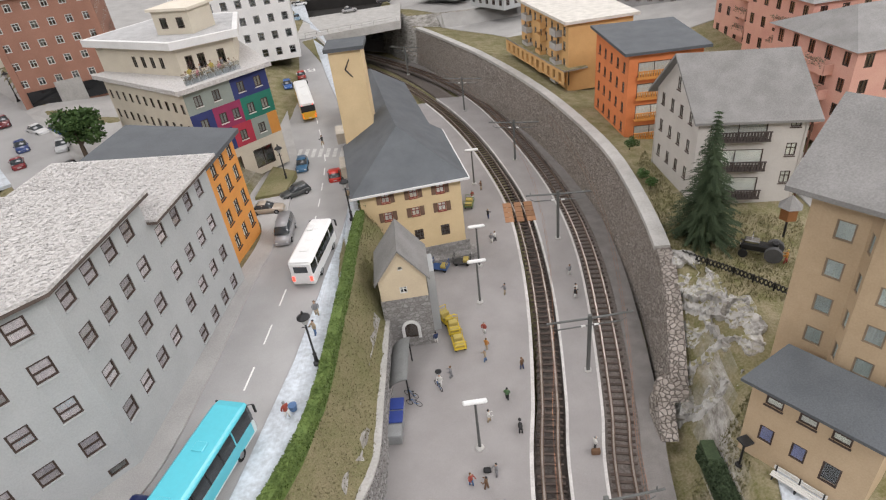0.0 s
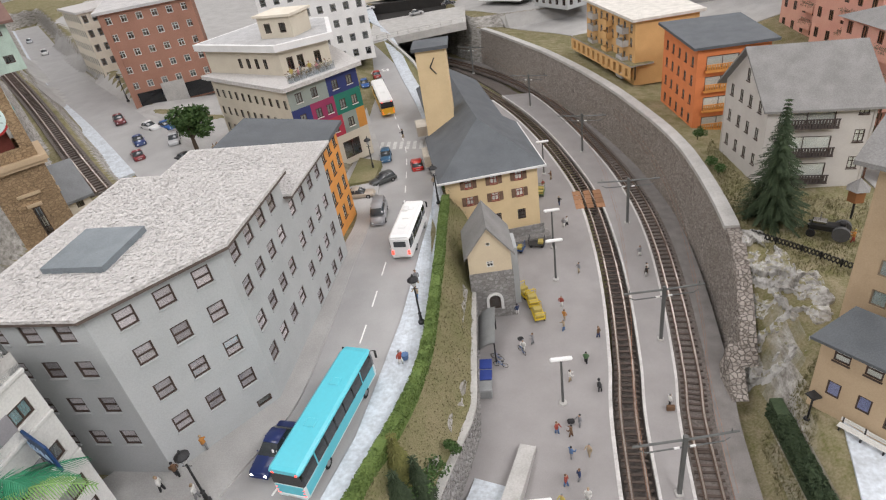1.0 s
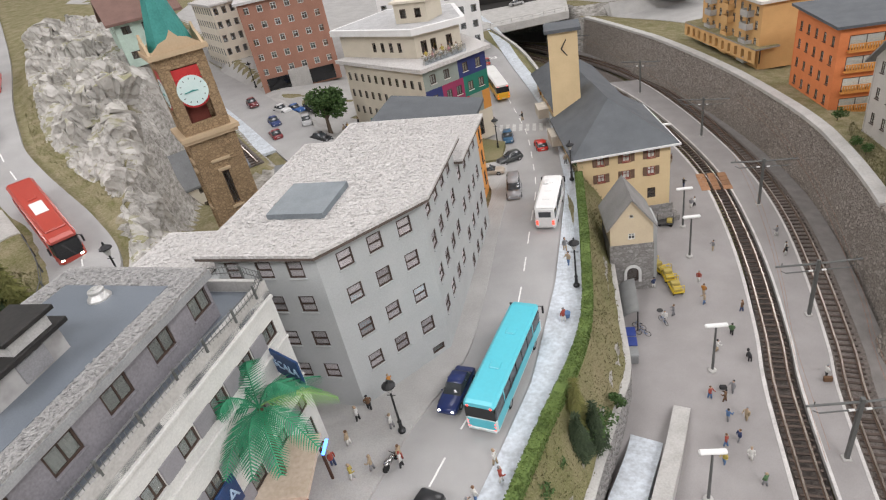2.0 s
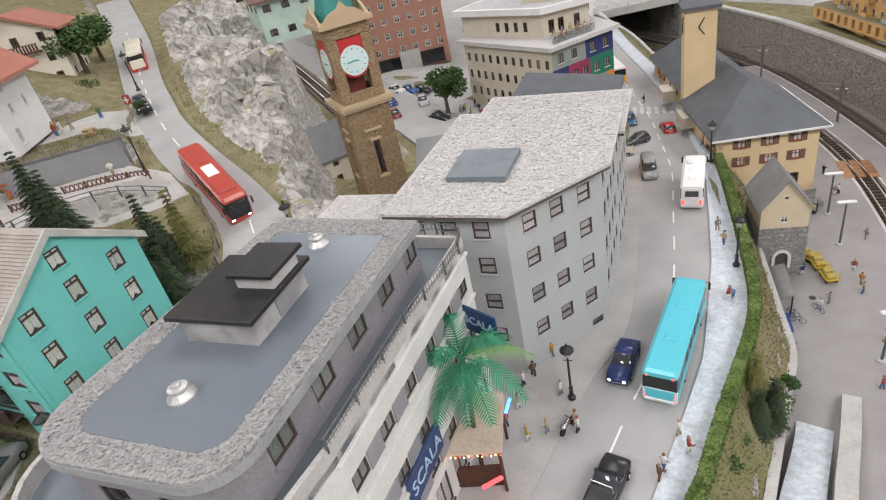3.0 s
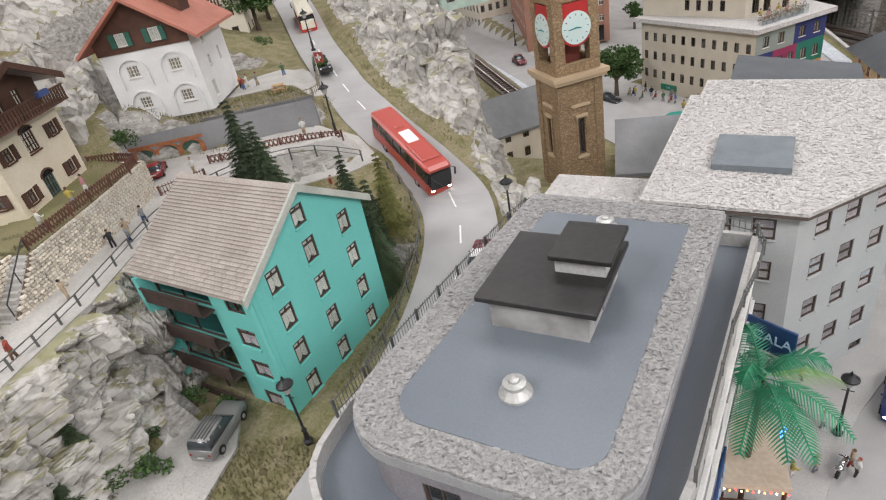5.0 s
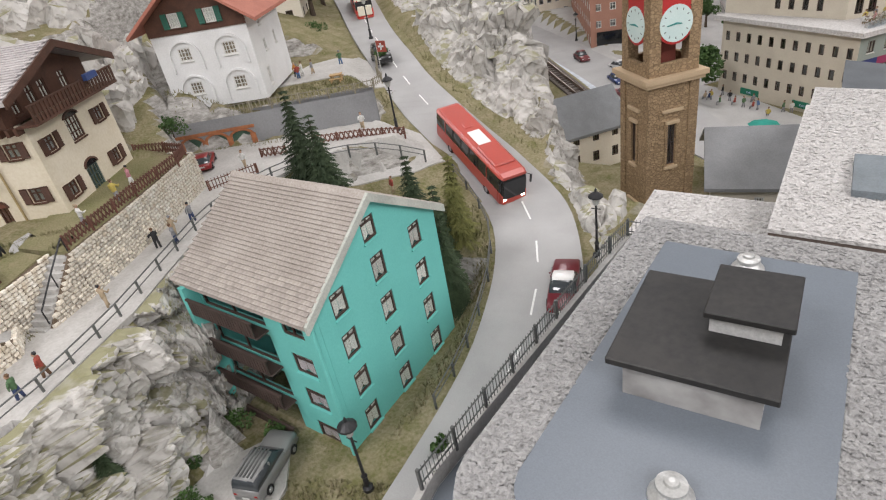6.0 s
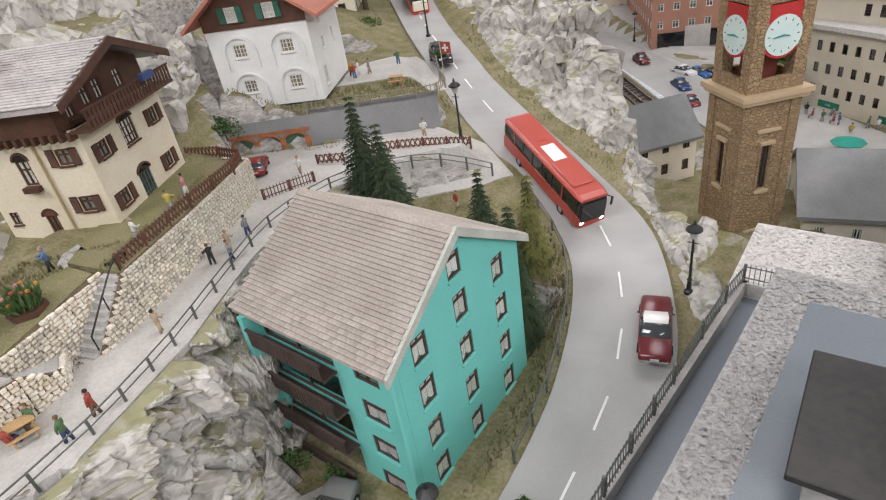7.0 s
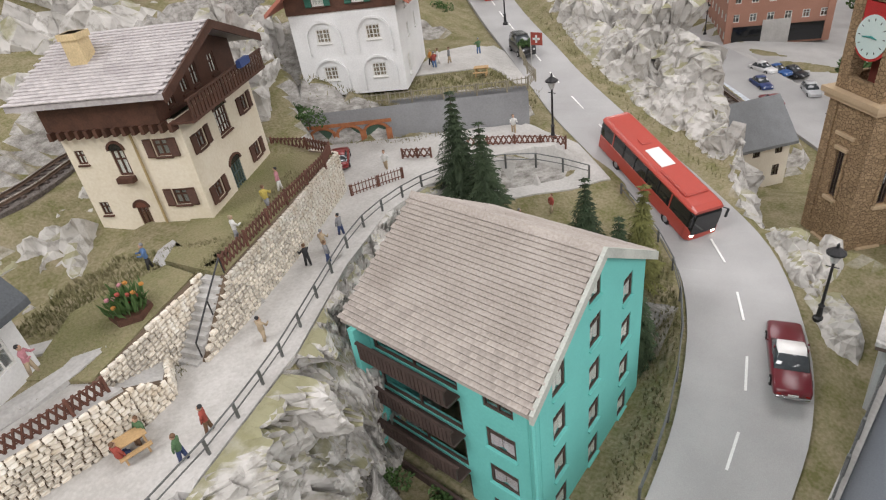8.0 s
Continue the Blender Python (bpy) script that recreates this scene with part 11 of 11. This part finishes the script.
def dashes(left, right, f, on, gap, label, start=0, stop=None, w=0.085):
    n = min(len(left), len(right))
    pick = lambda l, i: Vector(l[round(i * (len(l) - 1) / (n - 1))])
    mid_ = [pick(left, i).lerp(pick(right, i), f) for i in range(n)]
    th = thing("lane_marking", mid_[0].x, mid_[0].y, mid_[0].z, label, "road marking", kind="structure")
    run, s = 0.0, [0.0]
    for a, b in zip(mid_, mid_[1:]):
        s.append(s[-1] + (b - a).length)

    def pos(d):
        i = max(0, min(len(s) - 2, int(np.searchsorted(s, d)) - 1))
        return mid_[i].lerp(mid_[i + 1], (d - s[i]) / max(1e-6, s[i + 1] - s[i]))
    d = start
    while d + on < (stop or s[-1]):
        a, b = pos(d), pos(d + on)
        t = (b - a).normalized()
        nx, ny = -t.y * w, t.x * w
        q = [(a.x - nx, a.y - ny, a.z), (b.x - nx, b.y - ny, b.z), (b.x + nx, b.y + ny, b.z), (a.x + nx, a.y + ny, a.z)][::-1]
        part("dash", mark("dash", [q[3], q[2], q[1], q[0]][::-1], label), PAINT, th)
        d += on + gap


dashes(S_L, S_R, 0.5, 3.0, 3.2, "white dashed centre line of the main street", 30, 175)
dashes(UPPER_L, UPPER_R, 0.5, 2.8, 3.2, "white dashed centre line of the mountain road", 6, 150)
dashes(side_l, side_r, 0.5, 2.8, 3.2, "white dashed centre line of the side street", 4, 90)
zb = thing("zebra_crossing", -26, 96.5, 10.3, "worn white zebra crossing before the station", "road marking", kind="structure")
for i in range(8):
    x = -31.6 + i * 1.35
    y = 97.6 - i * 0.25
    part("stripe", mark("stripe", [(x, y - 2, float(street_z(y - 2))), (x + 0.7, y - 2.1, float(street_z(y - 2))), (x + 0.4, y + 2, float(street_z(y + 2))), (x - 0.3, y + 2.1, float(street_z(y + 2)))], ""), mat("worn_white_paint", (0.62, 0.62, 0.6), 0.7, c2=(0.45, 0.45, 0.44), fine=300, coarse=120) if i == 0 else bpy.data.materials["worn_white_paint"], zb)
cu = bpy.data.curves.new("lettering", "FONT")
cu.body, cu.size, cu.align_x, cu.align_y = "BUS", 0.042, "CENTER", "CENTER"
tmp = new("lettering", cu)
me = bpy.data.meshes.new_from_object(tmp.evaluated_get(bpy.context.evaluated_depsgraph_get()))
bpy.data.objects.remove(tmp)
me.materials.clear()
me.materials.append(PAINT)
bl = tagged(new("bus_lane_lettering", me), "white bus lane lettering painted on the street", "road marking", kind="structure")
bl.matrix_basis = at(-41.4, 143.5, float(street_z(143.5)) + 0.08, 196)
# grass island with the lamp by the crossing
gi = Mesh().prism([(-33.6, 78.5), (-29.0, 79.5), (-29.2, 87), (-33.8, 89.5)], 10, 11.1)
solid("grass_island", gi, GRASS, "small kerbed grass island at the street corner", "grass", kind="structure")
# motorcycle, garden tractor, bird house, covered cart
mc = thing("motorcycle", 0, 0, 0, "silver motorcycle with rider's bags parked on the pavement", "motorcycle")
for y in (-0.75, 0.75):
    part("wheel", Mesh().cyl((-0.1, y, 0.38), (0.1, y, 0.38), 0.38, 0.38, 14), TYRE, mc)
part("frame", Mesh().ball(0, 0.1, 0.75, 0.22, 0.6, 0.25).ball(0, -0.55, 0.85, 0.28, 0.35, 0.2).tube([(0, 0.75, 0.38), (0, 0.5, 1.05)], 0.06), CHROME, mc, smooth=True)
part("handlebar", Mesh().tube([(-0.4, 0.4, 1.1), (0.4, 0.4, 1.1)], 0.04), DARK_METAL, mc)
put(mc, -30.3, 15.0, 12.45, -20)
figure(-29.7, 15.6, 12.45, "red", "tan", "brown", 80), figure(-29.4, 14.9, 12.45, "black", "white", "red", 120)
tk = thing("tractor", 0, 0, 0, "black vintage tractor with chrome engine in the garden", "tractor")
part("body", Mesh().box(-0.6, -1.6, 0.8, 0.6, 2.2, 1.7, 0.15), car_paint((0.015, 0.015, 0.016)), tk)
part("engine", Mesh().box(-0.5, 0.4, 1.7, 0.5, 2.0, 2.1, 0.1).cyl((0.3, 1.2, 2.0), (0.3, 1.2, 2.9), 0.08), CHROME, tk, "chrome engine block")
for sx in (-1, 1):
    part("wheel", Mesh().cyl((sx * 0.9 - 0.25, -1.2, 0.95), (sx * 0.9 + 0.25, -1.2, 0.95), 0.95, 0.95, 16), mat("grey_tyre", (0.09, 0.09, 0.09), 0.8) if sx < 0 else bpy.data.materials["grey_tyre"], tk)
    part("wheel", Mesh().cyl((sx * 0.85 - 0.15, 1.9, 0.5), (sx * 0.85 + 0.15, 1.9, 0.5), 0.5, 0.5, 14), TYRE, tk)
    part("lamp", Mesh().ball(sx * 0.5, 2.3, 1.5, 0.16, 0.1, 0.16), CHROME, tk)
part("seat", Mesh().box(-0.4, -1.5, 1.7, 0.4, -0.9, 2.2, 0.1), DARK_METAL, tk)
put(tk, 32.6, 57.2, hgt(32.6, 57.2) + 0.1, 62)
figure(34.6, 55.6, hgt(34.6, 55.6), "red", "orange", "yellow", 60, False, 2)
bh = thing("bird_house", 36.4, 60.4, hgt(36.4, 60.4), "brown wooden dovecote on a post with grey roof", "bird house")
zb_ = hgt(36.4, 60.4)
part("post", Mesh().cyl((36.4, 60.4, zb_ - 0.2), (36.4, 60.4, zb_ + 2.6), 0.14), DARK_METAL, bh)
part("box", Mesh().cyl((36.4, 60.4, zb_ + 2.6), (36.4, 60.4, zb_ + 4.2), 1.0, 1.05, 6), mat("orange_brown_wood", (0.3, 0.13, 0.05), 0.7), bh)
part("roof", Mesh().cyl((36.4, 60.4, zb_ + 4.2), (36.4, 60.4, zb_ + 5.6), 1.4, 0.05, 6), GREYTILE, bh, "pointed grey roof")
cc = thing("covered_cart", 44, 68.5, 11.4, "cart with bright blue canvas cover and white emblem", "cart")
part("cover", Mesh().box(42.6, 66.4, 12.4, 45.6, 71, 15.0, 0.6), mat("blue_canvas", (0.03, 0.3, 0.5), 0.7), cc, "blue canvas cover")
part("emblem", Mesh().cyl((43.6, 66.38, 13.8), (43.6, 66.3, 13.8), 0.55, 0.55, 16), WHITE, cc, "plain white round emblem")
part("bed", Mesh().box(42.7, 66.2, 11.9, 45.5, 71.2, 12.5, 0.05), DARK_METAL, cc)
for x in (42.8, 45.4):
    for y in (67.2, 70.2):
        part("wheel", Mesh().cyl((x - 0.12, y, 11.9), (x + 0.12, y, 11.9), 0.5, 0.5, 12), TYRE, cc)
fl = thing("flag", -90.4, 40.2, 34.6, "red flag with a white cross on a pole", "flag")
part("pole", Mesh().cyl((-90.4, 40.2, 34.4), (-90.4, 40.2, 38.6), 0.05), CONCRETE, fl)
part("cloth", Mesh().box(-90.4, 40.18, 37.2, -89.0, 40.24, 38.5), CLOTH["red"], fl)
part("cross", Mesh().box(-89.8, 40.12, 37.45, -89.6, 40.3, 38.25).box(-90.1, 40.12, 37.75, -89.3, 40.3, 37.95), WHITE, fl)

# ---- the station yard: tracks, platforms and all that stands on them, set in their place together ----
YARD = at(-0.7, 58.25, 1.06, 1.86) @ Matrix.Scale(0.952, 4) @ at(0, -60, 0)
YARD_KINDS = ("railway_track", "ballast", "ground_strip", "platform", "platform_edge", "catenary_mast", "overhead_wire", "track_crossing", "bicycle_shelter", "waste_container",
              "bicycle", "luggage_trolley", "platform_lamp", "figurine", "suitcase", "manhole_cover")
for ob in [o for o in scene.objects if o.parent is None and o.name.split(".")[0] in YARD_KINDS]:
    if ob.matrix_basis.translation.x > -0.16 and ob.matrix_basis.translation.z < 0.04:
        ob.matrix_basis = YARD @ ob.matrix_basis
